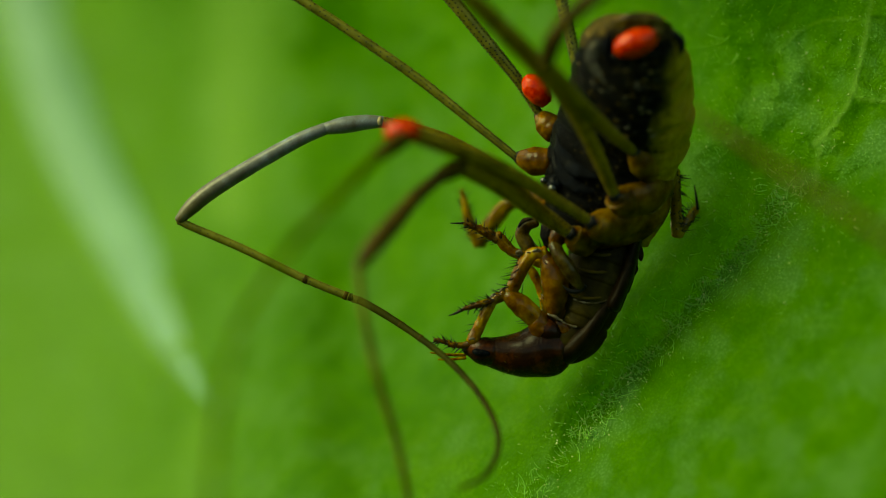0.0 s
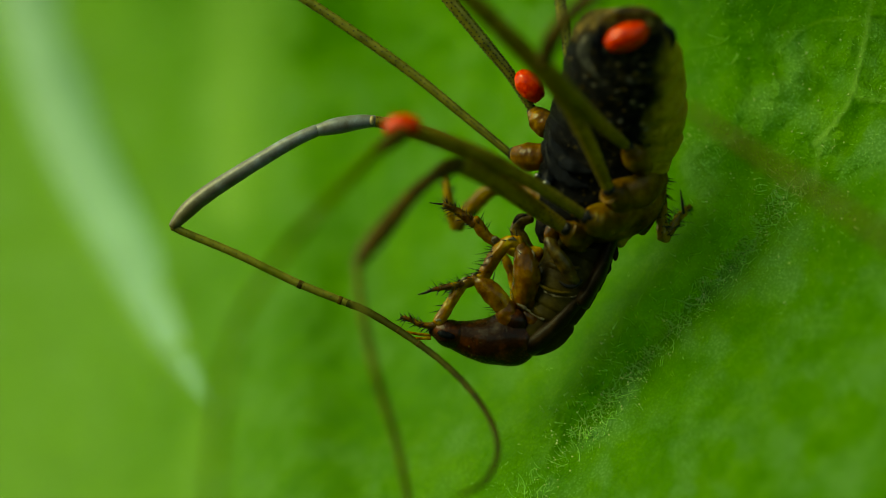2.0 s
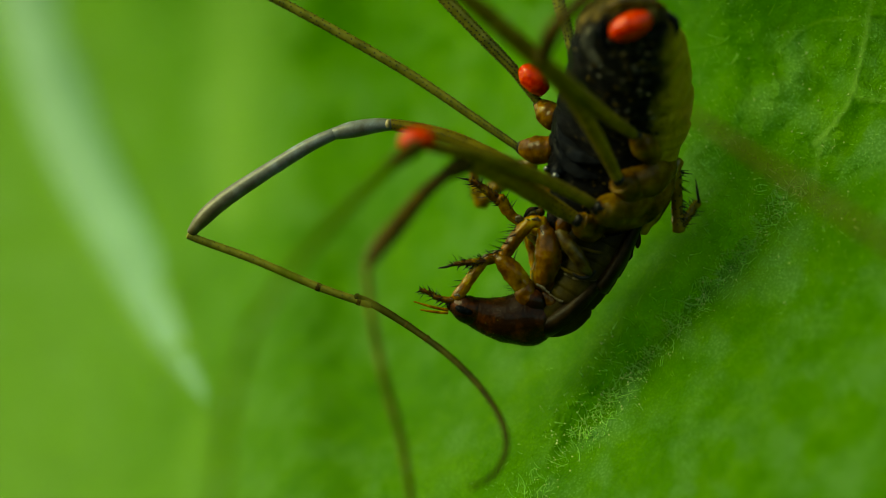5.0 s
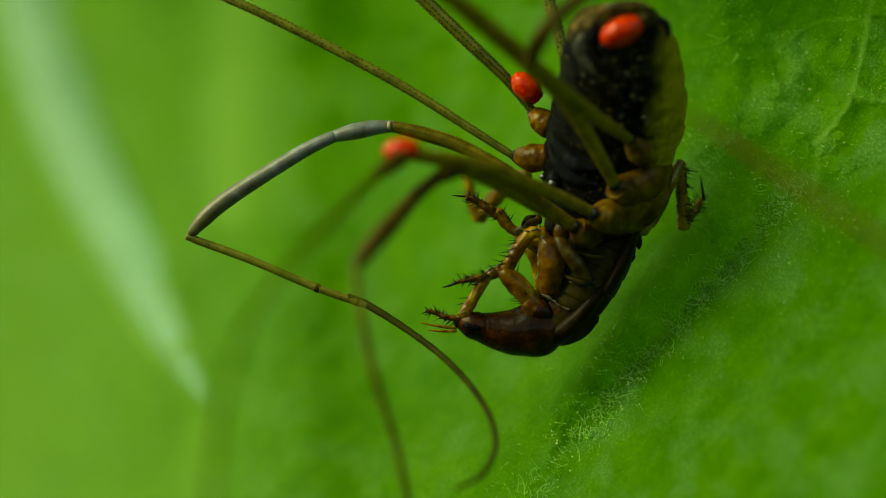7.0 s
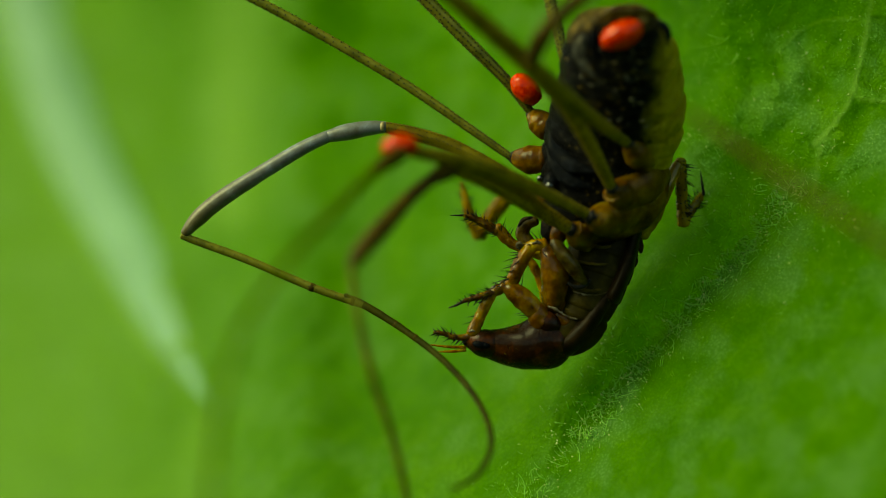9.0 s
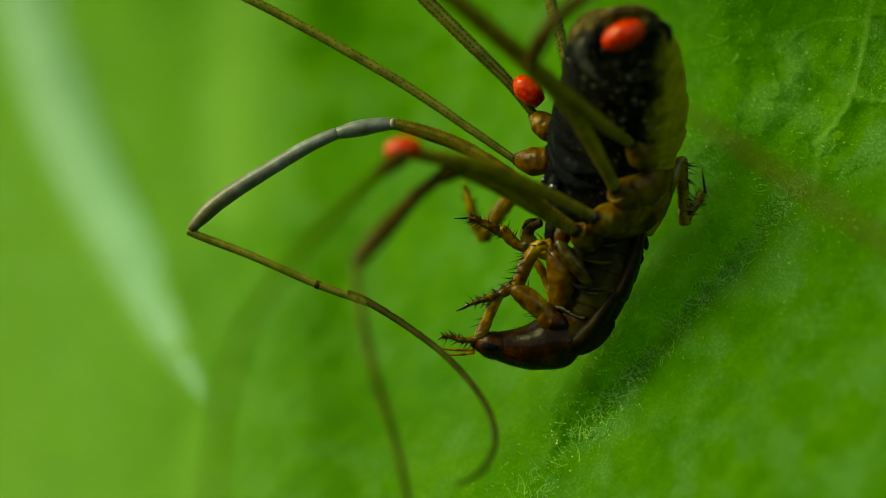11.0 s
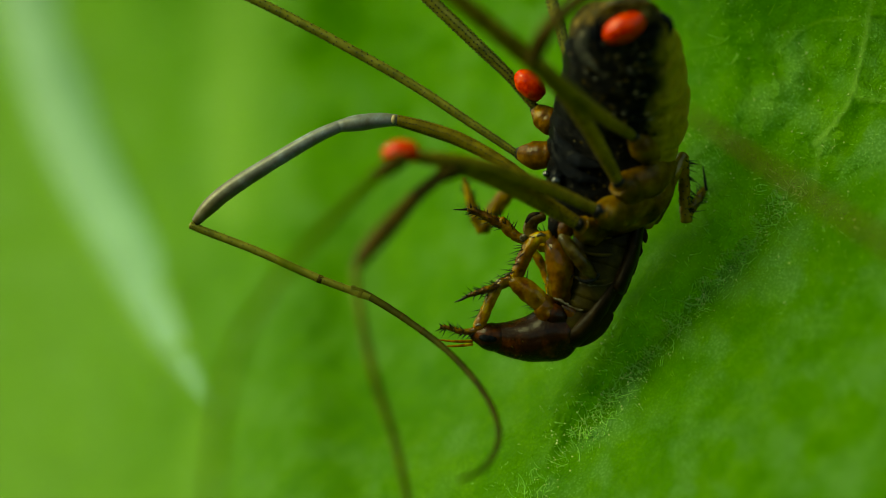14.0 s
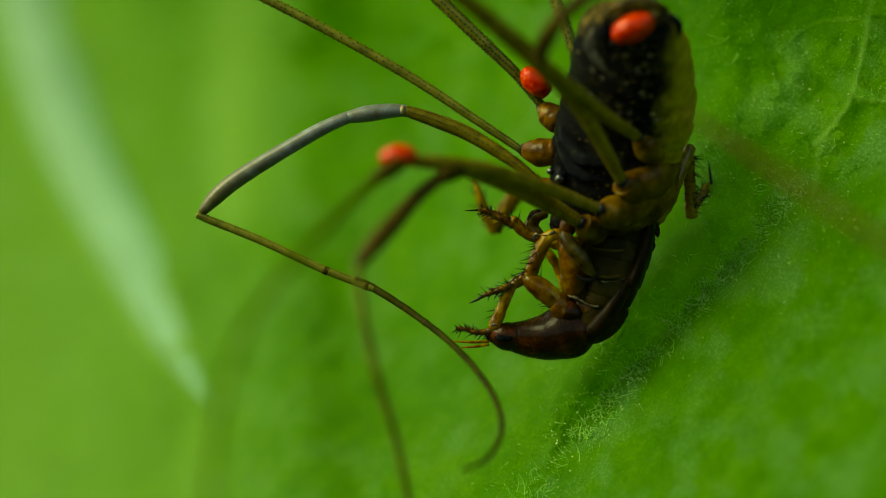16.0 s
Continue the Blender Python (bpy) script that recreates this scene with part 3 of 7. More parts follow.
CARAPACE = [(3.602, -0.450, 1.789), (3.483, -0.420, 1.333), (3.387, -0.400, 0.853), (3.387, -0.400, 0.432), (3.413, -0.350, 0.132)]
CARAPACE_W = [(108 * U, 1.00), (108 * U, 0.98), (98 * U, 0.92), (78 * U, 0.75), (40 * U, 0.4)]
part("carapace", [tube(CARAPACE, CARAPACE_W, 48, 8, 0.5, 0.09, 3.5)], BACK, harvestman, "black and ochre knobbly head plate")
for way in ([(2.453, -1.063, 2.441), (2.579, -1.214, 2.032), (2.879, -1.433, 1.682), (3.289, -1.542, 1.526)], [(2.384, -0.979, 2.110), (2.533, -1.147, 1.701), (2.812, -1.324, 1.388), (3.223, -1.433, 1.220)]):
    part("plate_ridge", [tube(way, [(0.05, 0.02)] + [(0.15, 0.045)] * (len(way) - 2) + [(0.04, 0.02)], 16, 6, 0.5, 0.02, 6.0)], SHEEN, harvestman, "blue-black curved ridge")
# the last rings of the abdomen round its tip
for way, width, skin_of, told in (
        ([(3.491, -3.207, 4.526), (3.424, -3.121, 4.181), (3.615, -3.011, 3.883), (3.923, -2.915, 3.701)], (0.13, 0.05), SHEEN, "blue-black ring near the tip of the abdomen"),
        ([(3.241, -3.039, 4.372), (3.178, -2.858, 4.007), (3.439, -2.745, 3.661), (3.794, -2.664, 3.431), (4.170, -2.637, 3.385)], (0.20, 0.05), GREY, "grey mottled ring near the tip of the abdomen"),
        ([(4.761, -2.966, 4.539), (4.894, -2.880, 4.286), (4.867, -2.737, 3.942)], (0.16, 0.05), DARK, "black patch beside the tip of the abdomen"),
        ([(3.919, -2.994, 3.838), (4.251, -2.881, 3.726), (4.627, -2.835, 3.845)], (0.24, 0.05), DUSK, "olive-brown plate at the tip of the abdomen"),
        ([(3.470, -3.136, 4.600), (3.882, -3.308, 4.753), (4.372, -3.271, 4.755), (4.758, -3.006, 4.607)], (0.13, 0.05), PALP, "brown knobbly rim of the abdomen")):
    part("tail_ring", [tube(way, [(0.04, 0.02)] + [width] * (len(way) - 2) + [(0.04, 0.02)], 16, 6, 0.5, 0.03, 7.0)], skin_of, harvestman, told)
knobs = random.Random(77)
marks = {"pale": [], "ochre": [], "black": [], "grey": []}
for where, wide, count in ((CARAPACE, CARAPACE_W, 520), (ABDOMEN, ABDOMEN_W, 420)):
    for p, o, t in skin(where, wide, knobs, count, 0.06, 0.94, None, 8):
        if o[1] < -0.1 and o[0] < 0.55:
            kind = "ochre" if o[0] > -0.55 and knobs.random() < 0.6 else ("pale" if knobs.random() < 0.08 else "black")
            size = knobs.uniform(0.010, 0.032) * (1.1 if where is CARAPACE else 0.8)
            marks[kind].append(ball(p, (size * knobs.uniform(0.8, 1.8), size * 0.8, size), knobs.uniform(0, 180), 7, 5))
for p, o, t in skin(ABDOMEN, ABDOMEN_W, knobs, 900, 0.02, 0.62, None, 8):
    if o[1] < -0.15 and -0.75 < o[0] < 0.45:
        size = knobs.uniform(0.012, 0.034)
        marks["ochre" if knobs.random() < 0.45 else ("grey" if knobs.random() < 0.8 else "pale")].append(ball(p, (size * knobs.uniform(1.0, 2.4), size * 0.5, size), knobs.uniform(-40, 40), 7, 5))
part("knob", marks["grey"], GREY, harvestman, "tiny grey knobs on the back", kind="stuff")
part("knob", marks["black"], FACE, harvestman, "tiny black knobs on the back", kind="stuff")
part("knob", marks["ochre"], BROWN, harvestman, "tiny ochre knobs on the back", kind="stuff")
part("knob", marks["pale"], PALE, harvestman, "tiny whitish knobs on the back", kind="stuff")
mound = part("eye_mound", [ball((2.411, -0.980, 1.384), (0.20, 0.20, 0.24), 20, 18, 10, 0.04, 8.0)], SHEEN, harvestman)
part("eye", [ball((2.370, -1.160, 1.298), (0.10, 0.08, 0.10), 0)], EYE_BLACK, mound, "shiny black eye")
part("eye", [ball((2.184, -0.980, 1.468), (0.08, 0.08, 0.08), 0)], EYE_BLACK, mound, "shiny black eye")

# the short ringed joints by which the legs sit on the body
for way, ra, rb in (
    ([(2.417, -0.300, 2.513), (2.263, -0.200, 2.697), (2.145, -0.100, 2.832)], 0.26, 0.17),
    ([(2.297, -0.300, 1.876), (1.974, -0.200, 1.902), (1.736, -0.100, 1.952)], 0.29, 0.19),
    ([(2.474, -0.400, 0.949), (2.190, -0.250, 1.071), (1.928, -0.100, 1.205)], 0.26, 0.17),
    ([(3.277, 0.200, 3.640), (3.085, 0.600, 3.753), (2.982, 0.800, 3.834)], 0.24, 0.16),
    ([(4.357, -1.200, 1.679), (4.209, -1.550, 1.862), (4.082, -1.750, 2.035)], 0.28, 0.19),
    ([(3.981, -1.100, 0.906), (3.797, -1.500, 1.032), (3.670, -1.700, 1.125)], 0.29, 0.19),
    ([(3.065, -0.700, 0.132), (2.911, -1.000, 0.239), (2.786, -1.200, 0.333)], 0.28, 0.19),
    ([(3.591, -1.000, 0.430), (3.361, -1.400, 0.511), (3.200, -1.600, 0.569)], 0.30, 0.20),
):
    hip = part("hip_joint", [tube(way, [ra, ra * 1.05, rb], 32, 12, 0.6, 0.025, 8.0)], COXA if way[-1][1] < -1.0 else AMBER, harvestman, "amber hip joint")
    end, before = np.array(way[-1]), np.array(way[-2])
    out = (end - before) / np.linalg.norm(end - before)
    part("joint_ring", [tube([end - out * 0.02, end + out * 0.06, end + out * 0.13], [rb * 0.75, rb * 0.8, rb * 0.62], 14, 3, 0.3, 0.02, 12.0)], DARK, hip)

# the hips of the near legs, lying side by side under the head plate and running into the smooth amber lip of the belly
for way, width in (([(4.655, -0.500, 1.872), (4.365, -1.050, 1.801), (4.155, -1.450, 1.935)], (0.34, 0.36, 0.24)),
                   ([(4.583, -0.500, 1.428), (4.187, -1.020, 1.181), (3.776, -1.420, 1.104)], (0.42, 0.46, 0.27)),
                   ([(4.272, -0.500, 0.828), (3.771, -0.980, 0.656), (3.306, -1.300, 0.559)], (0.40, 0.42, 0.27)),
                   ([(3.675, -0.420, 0.492), (3.181, -0.800, 0.347), (2.864, -1.000, 0.298)], (0.34, 0.34, 0.23))):
    part("hip", [tube(way, width, 24, 7, 0.6, 0.02, 4.0)], BROWN if way[0][2] > 1.8 else COXA, harvestman, "smooth dark amber hip")
part("belly_lip", [tube([(4.668, -0.250, 1.552), (4.564, -0.420, 1.069), (4.173, -0.550, 0.612), (3.571, -0.620, 0.407), (2.948, -0.620, 0.347), (2.614, -0.550, 0.432)], [0.20, 0.34, 0.40, 0.37, 0.30, 0.16], 28, 8, 0.6, 0.02, 3.0)], COXA, harvestman, "translucent amber lip of the belly")
part("belly_lip", [tube([(4.735, 0.100, 1.486), (4.665, 0.150, 0.834), (4.402, 0.200, 0.254)], [0.20, 0.22, 0.10], 20, 6, 0.6, 0.03, 4.0)], PALP, harvestman, "pale amber edge of the belly")


def socket(centre, way, radius, thick):
    """A thin raised rim round the foot of a leg."""
    w = Vector(way).normalized()
    a = w.orthogonal().normalized()
    b = w.cross(a)
    v, f, n, m = [], [], 24, 6
    for i in range(n):
        out = a * math.cos(2 * math.pi * i / n) + b * math.sin(2 * math.pi * i / n)
        for j in range(m):
            q = 2 * math.pi * j / m
            v.append(tuple(Vector(centre) + out * (radius + thick * math.cos(q)) + w * thick * math.sin(q)))
            f.append((i * m + j, i * m + (j + 1) % m, ((i + 1) % n) * m + (j + 1) % m, ((i + 1) % n) * m + j))
    return v, f


for foot, way, radius in (((4.06, -1.76, 2.05), (-0.49, -0.79, 0.36), 0.20), ((3.65, -1.72, 1.145), (-0.36, -0.73, 0.58), 0.24),
                          ((3.16, -1.62, 0.59), (-0.72, -0.60, 0.33), 0.22), ((2.745, -1.22, 0.355), (-0.78, -0.5, 0.36), 0.20)):
    part("joint_ring", [socket(Vector(foot) - Vector(way) * 0.12, way, radius * 0.95, 0.034)], COXA, harvestman, "glossy amber rim round a leg joint")

# mouth parts: two jaws and two feelers
part("jaw", [tube([(2.680, -0.750, 0.491), (2.486, -0.850, 0.275), (2.416, -0.800, 0.036)], [0.24, 0.19, 0.13], 18, 5, 0.6, 0.03, 6.0)], UMBER, harvestman, "dark amber jaw")
part("jaw", [tube([(2.413, -0.450, 0.672), (2.281, -0.450, 0.372), (2.294, -0.400, 0.108)], [0.22, 0.17, 0.10], 18, 5, 0.6, 0.03, 6.0)], FACE, harvestman)
feeler = part("feeler", [tube([(2.389, -0.900, 0.108), (2.529, -1.000, -0.131), (2.697, -1.000, -0.370), (2.841, -0.950, -0.609), (2.963, -0.880, -0.777)], [0.13, 0.15, 0.155, 0.135, 0.09], 16, 5, 0.6, 0.02, 6.0)], PALP, harvestman, "translucent tan feeler")
part("claw", [tube([(3.083, -0.860, -0.741), (2.938, -0.900, -0.860), (2.747, -0.920, -0.860), (2.604, -0.900, -0.753)], [0.035, 0.05, 0.045, 0.015], 10, 4)], DARK, feeler)
feeler = part("feeler", [tube([(2.035, -0.200, 0.602), (1.831, -0.150, 0.530), (1.747, -0.120, 0.325), (1.856, -0.120, 0.108), (1.988, -0.150, -0.072)], [0.11, 0.14, 0.15, 0.16, 0.12], 16, 6, 0.6, 0.02, 6.0)], PALP, harvestman, "translucent tan feeler")
part("claw", [tube([(1.961, -0.250, 0.662), (1.781, -0.250, 0.626), (1.673, -0.220, 0.493)], [0.035, 0.055, 0.03], 10, 4)], FACE, feeler, "black feeler tip")


def dot_rows(path, widths, count, seed, rows=8):
    """Places for black points in staggered rows along a leg."""
    rng = random.Random(seed)
    c, n1, n2, t, r = rings(path, widths, 6)
    per = max(2, count // rows)
    for j in range(rows):
        for k in range(per):
            s = min(0.99, max(0.01, (k + 0.5 * (j % 2) + rng.gauss(0, 0.16)) / per)) * (len(c) - 1)
            i = min(int(s), len(c) - 2)
            q, a = s - i, 2 * math.pi * (j + rng.gauss(0, 0.10)) / rows
            cc, rr = c[i] * (1 - q) + c[i + 1] * q, r[i] * (1 - q) + r[i + 1] * q
            yield cc + n1[i] * math.cos(a) * rr[0] + n2[i] * math.sin(a) * rr[1]


def leg_piece(key, name, path, widths, material, label="", dots=0, seed=1, dot=0.028, sides=14):
    """One stiff piece of a leg, in its own space, with rows of tiny black points."""
    base = at(*REST[key])
    ob = part(name, [tube(path, widths, sides, 6, 0.5, 0.006, 8.0)], material, harvestman, label, base)
    if dots:
        part("bristle", [ball(p, (dot * 0.72, dot * 0.72, dot * 0.72), 0, 6, 4) for p in dot_rows(path, widths, dots, seed)], DARK, ob, kind="stuff")
    return ob


femur_a = leg_piece("femur_a", "femur", [(1.627, -0.100, 1.964), (0.796, 0.000, 2.630), (-0.773, 0.100, 3.853), (-3.011, 0.200, 5.333), (-4.888, 0.250, 6.425)], [0.075, 0.09, 0.102, 0.10, 0.095], OLIVE, "thin olive femur with black points", 440, 2, 0.024)
femur_b = leg_piece("femur_b", "femur", [(2.121, -0.100, 2.868), (1.613, -0.200, 3.648), (1.034, -0.300, 4.341), (0.228, -0.400, 5.297), (-0.528, -0.500, 6.191)], [0.085, 0.11, 0.132, 0.14, 0.14], OLIVE, "olive femur with black points", 360, 3, 0.028)
femur_c = leg_piece("femur_c", "femur", [(2.970, 0.800, 3.847), (2.791, 0.900, 4.521), (2.574, 1.000, 5.380), (2.428, 1.000, 6.234)], [0.11, 0.125, 0.13, 0.125], OLIVE, "olive femur with black points", 200, 4, 0.032)
femur_d = leg_piece("femur_d", "femur", [(1.856, -0.100, 1.241), (1.157, -0.100, 1.760), (0.193, 0.000, 2.280), (-0.591, 0.000, 2.546), (-1.267, 0.000, 2.715)], [0.09, 0.125, 0.15, 0.15, 0.12], DUSK, "olive femur with black points", 300, 5, 0.022)
patella_d = leg_piece("patella_d", "patella", [(-1.267, 0.000, 2.715), (-1.617, 0.000, 2.703), (-2.099, 0.000, 2.630), (-2.486, 0.000, 2.558)], [0.125, 0.160, 0.178, 0.130], TIBIA, "grey shining kneecap piece")
part("joint_skin_and_glint", [ball((-1.330, -0.100, 2.732), (0.06, 0.06, 0.10), 10)], PALE, patella_d, "whitish joint skin and added highlight slivers")
tibia_d = leg_piece("tibia_d", "tibia", [(-2.486, 0.000, 2.558), (-3.065, 0.000, 2.305), (-4.030, 0.000, 1.762), (-4.874, 0.000, 1.243), (-5.333, 0.000, 0.869), (-5.610, 0.000, 0.567)], [0.130, 0.150, 0.165, 0.182, 0.170, 0.105], TIBIA, "slender grey tibia with a painted bluish sheen")
metatarsus_d = leg_piece("metatarsus_d", "metatarsus", [(-5.610, 0.000, 0.567), (-5.297, 0.000, 0.422), (-4.269, -0.050, -0.012), (-2.939, -0.150, -0.650), (-1.800, -0.190, -1.112)], [0.075, 0.086, 0.088, 0.088, 0.084], OLIVE, "thread-thin olive foot piece", 160, 8, 0.016)
tarsus_d = leg_piece("tarsus_d", "tarsus", [(-2.020, -0.190, -1.020), (-1.613, -0.200, -1.192), (-0.827, -0.600, -1.666), (0.012, -1.250, -2.272), (0.660, -2.000, -2.938), (1.028, -2.800, -3.554), (1.101, -3.500, -4.105), (0.817, -4.200, -4.612), (0.320, -4.800, -4.854)], [0.082, 0.084, 0.074, 0.070, 0.068, 0.066, 0.062, 0.055, 0.036], TARSUS, "curled many-jointed foot, dark at the end", 40, 9, 0.02)
for mid, nxt in (((-2.927, -0.150, -0.662), (-2.843, -0.150, -0.699)), ((-2.071, -0.180, -1.011), (-1.999, -0.180, -1.036))):
    part("dark_band", [tube([mid, nxt], [0.094, 0.094], 12, 2, 0.2)], BROWN, metatarsus_d)
for k, (mid, nxt) in enumerate((((-1.274, -0.350, -1.382), (-1.226, -0.350, -1.406)), ((-0.948, -0.540, -1.584), (-0.900, -0.540, -1.619)), ((-0.526, -0.830, -1.865), (-0.478, -0.830, -1.901)))):
    part("dark_band", [tube([mid, nxt], [0.08, 0.08], 12, 2, 0.2)], BROWN, tarsus_d)

femur_e = leg_piece("femur_e", "femur", [(4.070, -1.750, 2.047), (3.402, -2.800, 2.525), (2.721, -4.000, 3.101), (2.082, -5.600, 3.723)], [0.11, 0.15, 0.17, 0.14], MOSS, "olive femur", 200, 10)
patella_e = leg_piece("patella_e", "patella", [(2.082, -5.600, 3.723), (2.207, -6.000, 4.122), (2.421, -6.400, 4.494)], [0.14, 0.185, 0.15], BROWN, "dark kneecap piece", 30, 11)
tibia_e = leg_piece("tibia_e", "tibia", [(2.421, -6.400, 4.494), (2.800, -6.800, 4.830), (3.337, -7.300, 5.222), (4.343, -8.200, 5.823)], [0.13, 0.16, 0.16, 0.12], BROWN, "dark tibia", 60, 12)
tarsus_e = leg_piece("tarsus_e", "tarsus", [(9.948, -15.500, -1.139), (8.369, -13.500, 0.010), (6.507, -11.200, 1.363), (5.534, -10.000, 2.081), (4.713, -9.000, 2.726)], [0.085, 0.085, 0.08, 0.07, 0.05], BROWN, "thin dark foot", 30, 22)
femur_f = leg_piece("femur_f", "femur", [(3.658, -1.700, 1.136), (3.110, -2.800, 2.233), (2.557, -3.700, 3.112), (1.666, -4.900, 4.004), (0.607, -6.200, 4.954), (-0.376, -7.400, 5.825)], [0.12, 0.16, 0.185, 0.19, 0.185, 0.17], MOSS, "olive femur", 300, 13)
femur_g = leg_piece("femur_g", "femur", [(2.762, -1.200, 0.345), (1.967, -1.600, 0.865), (1.122, -2.800, 1.391), (0.358, -3.800, 1.699)], [0.13, 0.19, 0.21, 0.17], MOSS, "olive femur", 200, 14)
patella_g = leg_piece("patella_g", "patella", [(0.358, -3.800, 1.699), (0.161, -4.200, 1.610), (-0.069, -4.700, 1.475)], [0.17, 0.19, 0.15], BROWN, "dark kneecap piece", 30, 15)
tibia_g = leg_piece("tibia_g", "tibia", [(-0.069, -4.700, 1.475), (-0.558, -5.000, 1.060), (-1.061, -5.800, 0.463), (-1.448, -6.300, 0.011), (-1.677, -6.600, -0.324)], [0.13, 0.15, 0.19, 0.18, 0.10], BROWN, "dark tibia", 60, 16)
tarsus_g = leg_piece("tarsus_g", "tarsus", [(-1.677, -6.600, -0.324), (-1.556, -6.500, -1.332), (-1.258, -6.200, -2.685), (-0.892, -5.800, -3.940), (-0.501, -5.000, -6.085)], [0.075, 0.08, 0.085, 0.08, 0.07], OLIVE, "thin olive foot", 40, 17)
femur_h = leg_piece("femur_h", "femur", [(3.176, -1.600, 0.581), (2.069, -2.300, 1.246), (0.764, -3.600, 1.911), (-0.707, -5.000, 2.382)], [0.105, 0.14, 0.165, 0.14], MOSS, "olive femur", 260, 18)
patella_h = leg_piece("patella_h", "patella", [(-0.707, -5.000, 2.382), (-0.950, -5.600, 2.184), (-1.331, -6.600, 1.890)], [0.14, 0.17, 0.13], BROWN, "dark kneecap piece", 30, 19)
tibia_h = leg_piece("tibia_h", "tibia", [(-1.331, -6.600, 1.890), (-2.217, -8.966, 0.880), (-3.098, -11.387, -0.253), (-3.706, -13.000, -1.280)], [0.12, 0.095, 0.08, 0.06], FADE, "olive tibia", 60, 20)
tarsus_h = leg_piece("tarsus_h", "tarsus", [(-3.706, -13.000, -1.280), (-3.988, -13.538, -2.450), (-4.112, -14.076, -3.959), (-4.179, -14.345, -5.771)], [0.06, 0.06, 0.06, 0.05], FADE, "thin olive foot", 40, 21)


# ---- the red mites ----
def red_mite(x, y, z, half, turn, label):
    mite = thing("red_mite", x, y, z, label, "mite", "parasitic red mites")
    part("mite_body", [ball((x, y, z), half, turn, 56, 36, 0.012, 7.0)], MITE, mite)
    rng = random.Random(int(abs(x) * 100))
    cs, sn = math.cos(radians(turn)), math.sin(radians(turn))
    for side in (-1, 1):
        for k in range(3):
            u, w = half[0] * (0.62 + 0.10 * k), side * half[2] * (0.45 - 0.12 * k)
            tip_u, tip_w = half[0] * (0.84 + 0.05 * k), side * half[2] * (0.62 - 0.1 * k)
            a = (x + u * cs + w * sn, y + half[1] * 0.5, z - u * sn + w * cs)
            b = (x + tip_u * cs + tip_w * sn, y + half[1] * 0.95, z - tip_u * sn + tip_w * cs)
            part("mite_leg", [tube([a, b], [0.028, 0.014], 8, 3)], MITE, mite)
    return mite


mite_rump = red_mite(*(4.003, -3.320, 4.262), (0.48, 0.30, 0.29), -22, "orange-red mite clinging to the end of the abdomen")
mite_thigh = red_mite(*(2.031, -0.350, 3.401), (0.39, 0.27, 0.27), 52, "bright red swollen mite clinging to a thin leg")
mite_knee = red_mite(*(-0.819, -5.100, 2.436), (0.38, 0.25, 0.25), -8, "orange-red mite clinging to a leg joint")

# ---- the prey: a young roach-like nymph, curled up ----
nymph = thing("insect_nymph", *(2.603, -0.100, -1.555), "brown curled insect nymph with spiny amber legs", "insect")

BODY = [(3.648, 0.100, 0.471), (3.487, 0.000, -0.048), (3.304, -0.050, -0.687), (3.109, -0.100, -1.290), (2.891, -0.150, -1.819)]
BODY_W = [(42 * U, 0.45), (60 * U, 0.66), (61 * U, 0.72), (53 * U, 0.70), (44 * U, 0.62)]
bc = spline(np.hstack([np.array(BODY), np.array(BODY_W)]), 12)
for k in range(6):
    row = bc[k * 8:k * 8 + 10]
    w = row[:, 3:] * np.linspace(0.965, 1.025, len(row))[:, None]
    part("abdomen_segment", [tube(row[::3, :3], [tuple(a) for a in w[::3]], 36, 4, 0.25, 0.02, 4.0)], BELLY, nymph, "dark olive abdomen ring")
part("thorax", [tube([(3.085, -0.100, -1.615), (2.843, -0.150, -1.939), (2.480, -0.200, -2.095)], [(46 * U, 0.55), (44 * U, 0.55), (38 * U, 0.5)], 32, 6, 0.4, 0.03, 4.0)], BELLY, nymph)
part("back_plate", [tube([(4.085, -0.120, 0.157), (3.876, -0.220, -0.614), (3.598, -0.250, -1.251)], [(13 * U, 0.50), (16 * U, 0.62), (17 * U, 0.62)], 28, 6, 0.3, 0.02, 4.0)], PLATE, nymph, "dark brown back plate")
part("back_plate", [tube([(3.545, -0.200, -1.155), (3.165, -0.240, -1.720), (2.800, -0.220, -2.150), (2.480, -0.200, -2.390)], [(16 * U, 0.55), (20 * U, 0.62), (23 * U, 0.58), (18 * U, 0.45)], 28, 6, 0.4, 0.02, 4.0)], PLATE, nymph, "dark brown back plate")
part("neck_shield", [tube([(0.937, -0.360, -2.259), (1.214, -0.320, -2.296), (1.491, -0.290, -2.309), (1.780, -0.280, -2.297), (2.093, -0.260, -2.238), (2.419, -0.240, -2.154), (2.673, -0.200, -2.071)], [(0.28, 0.26), (0.36, 0.34), (0.44, 0.42), (0.515, 0.50), (0.575, 0.56), (0.55, 0.54), (0.38, 0.40)], 48, 10, 0.5, 0.03, 2.4)], SHELL, nymph, "glossy red-brown neck shield")
part("head", [tube([(0.541, -0.400, -2.234), (0.721, -0.420, -2.234), (0.889, -0.420, -2.258), (1.081, -0.400, -2.282)], [(0.12, 0.10), (0.245, 0.24), (0.30, 0.29), (0.30, 0.27)], 32, 8, 0.6, 0.02, 4.0)], SHELL, nymph, "glossy dark head")
part("shoulder", [tube([(1.993, -0.460, -1.765), (2.255, -0.520, -1.811), (2.473, -0.460, -1.981)], [0.20, 0.28, 0.20], 24, 8, 0.6, 0.02, 4.0)], SHELL, nymph, "glossy dark red shoulder")
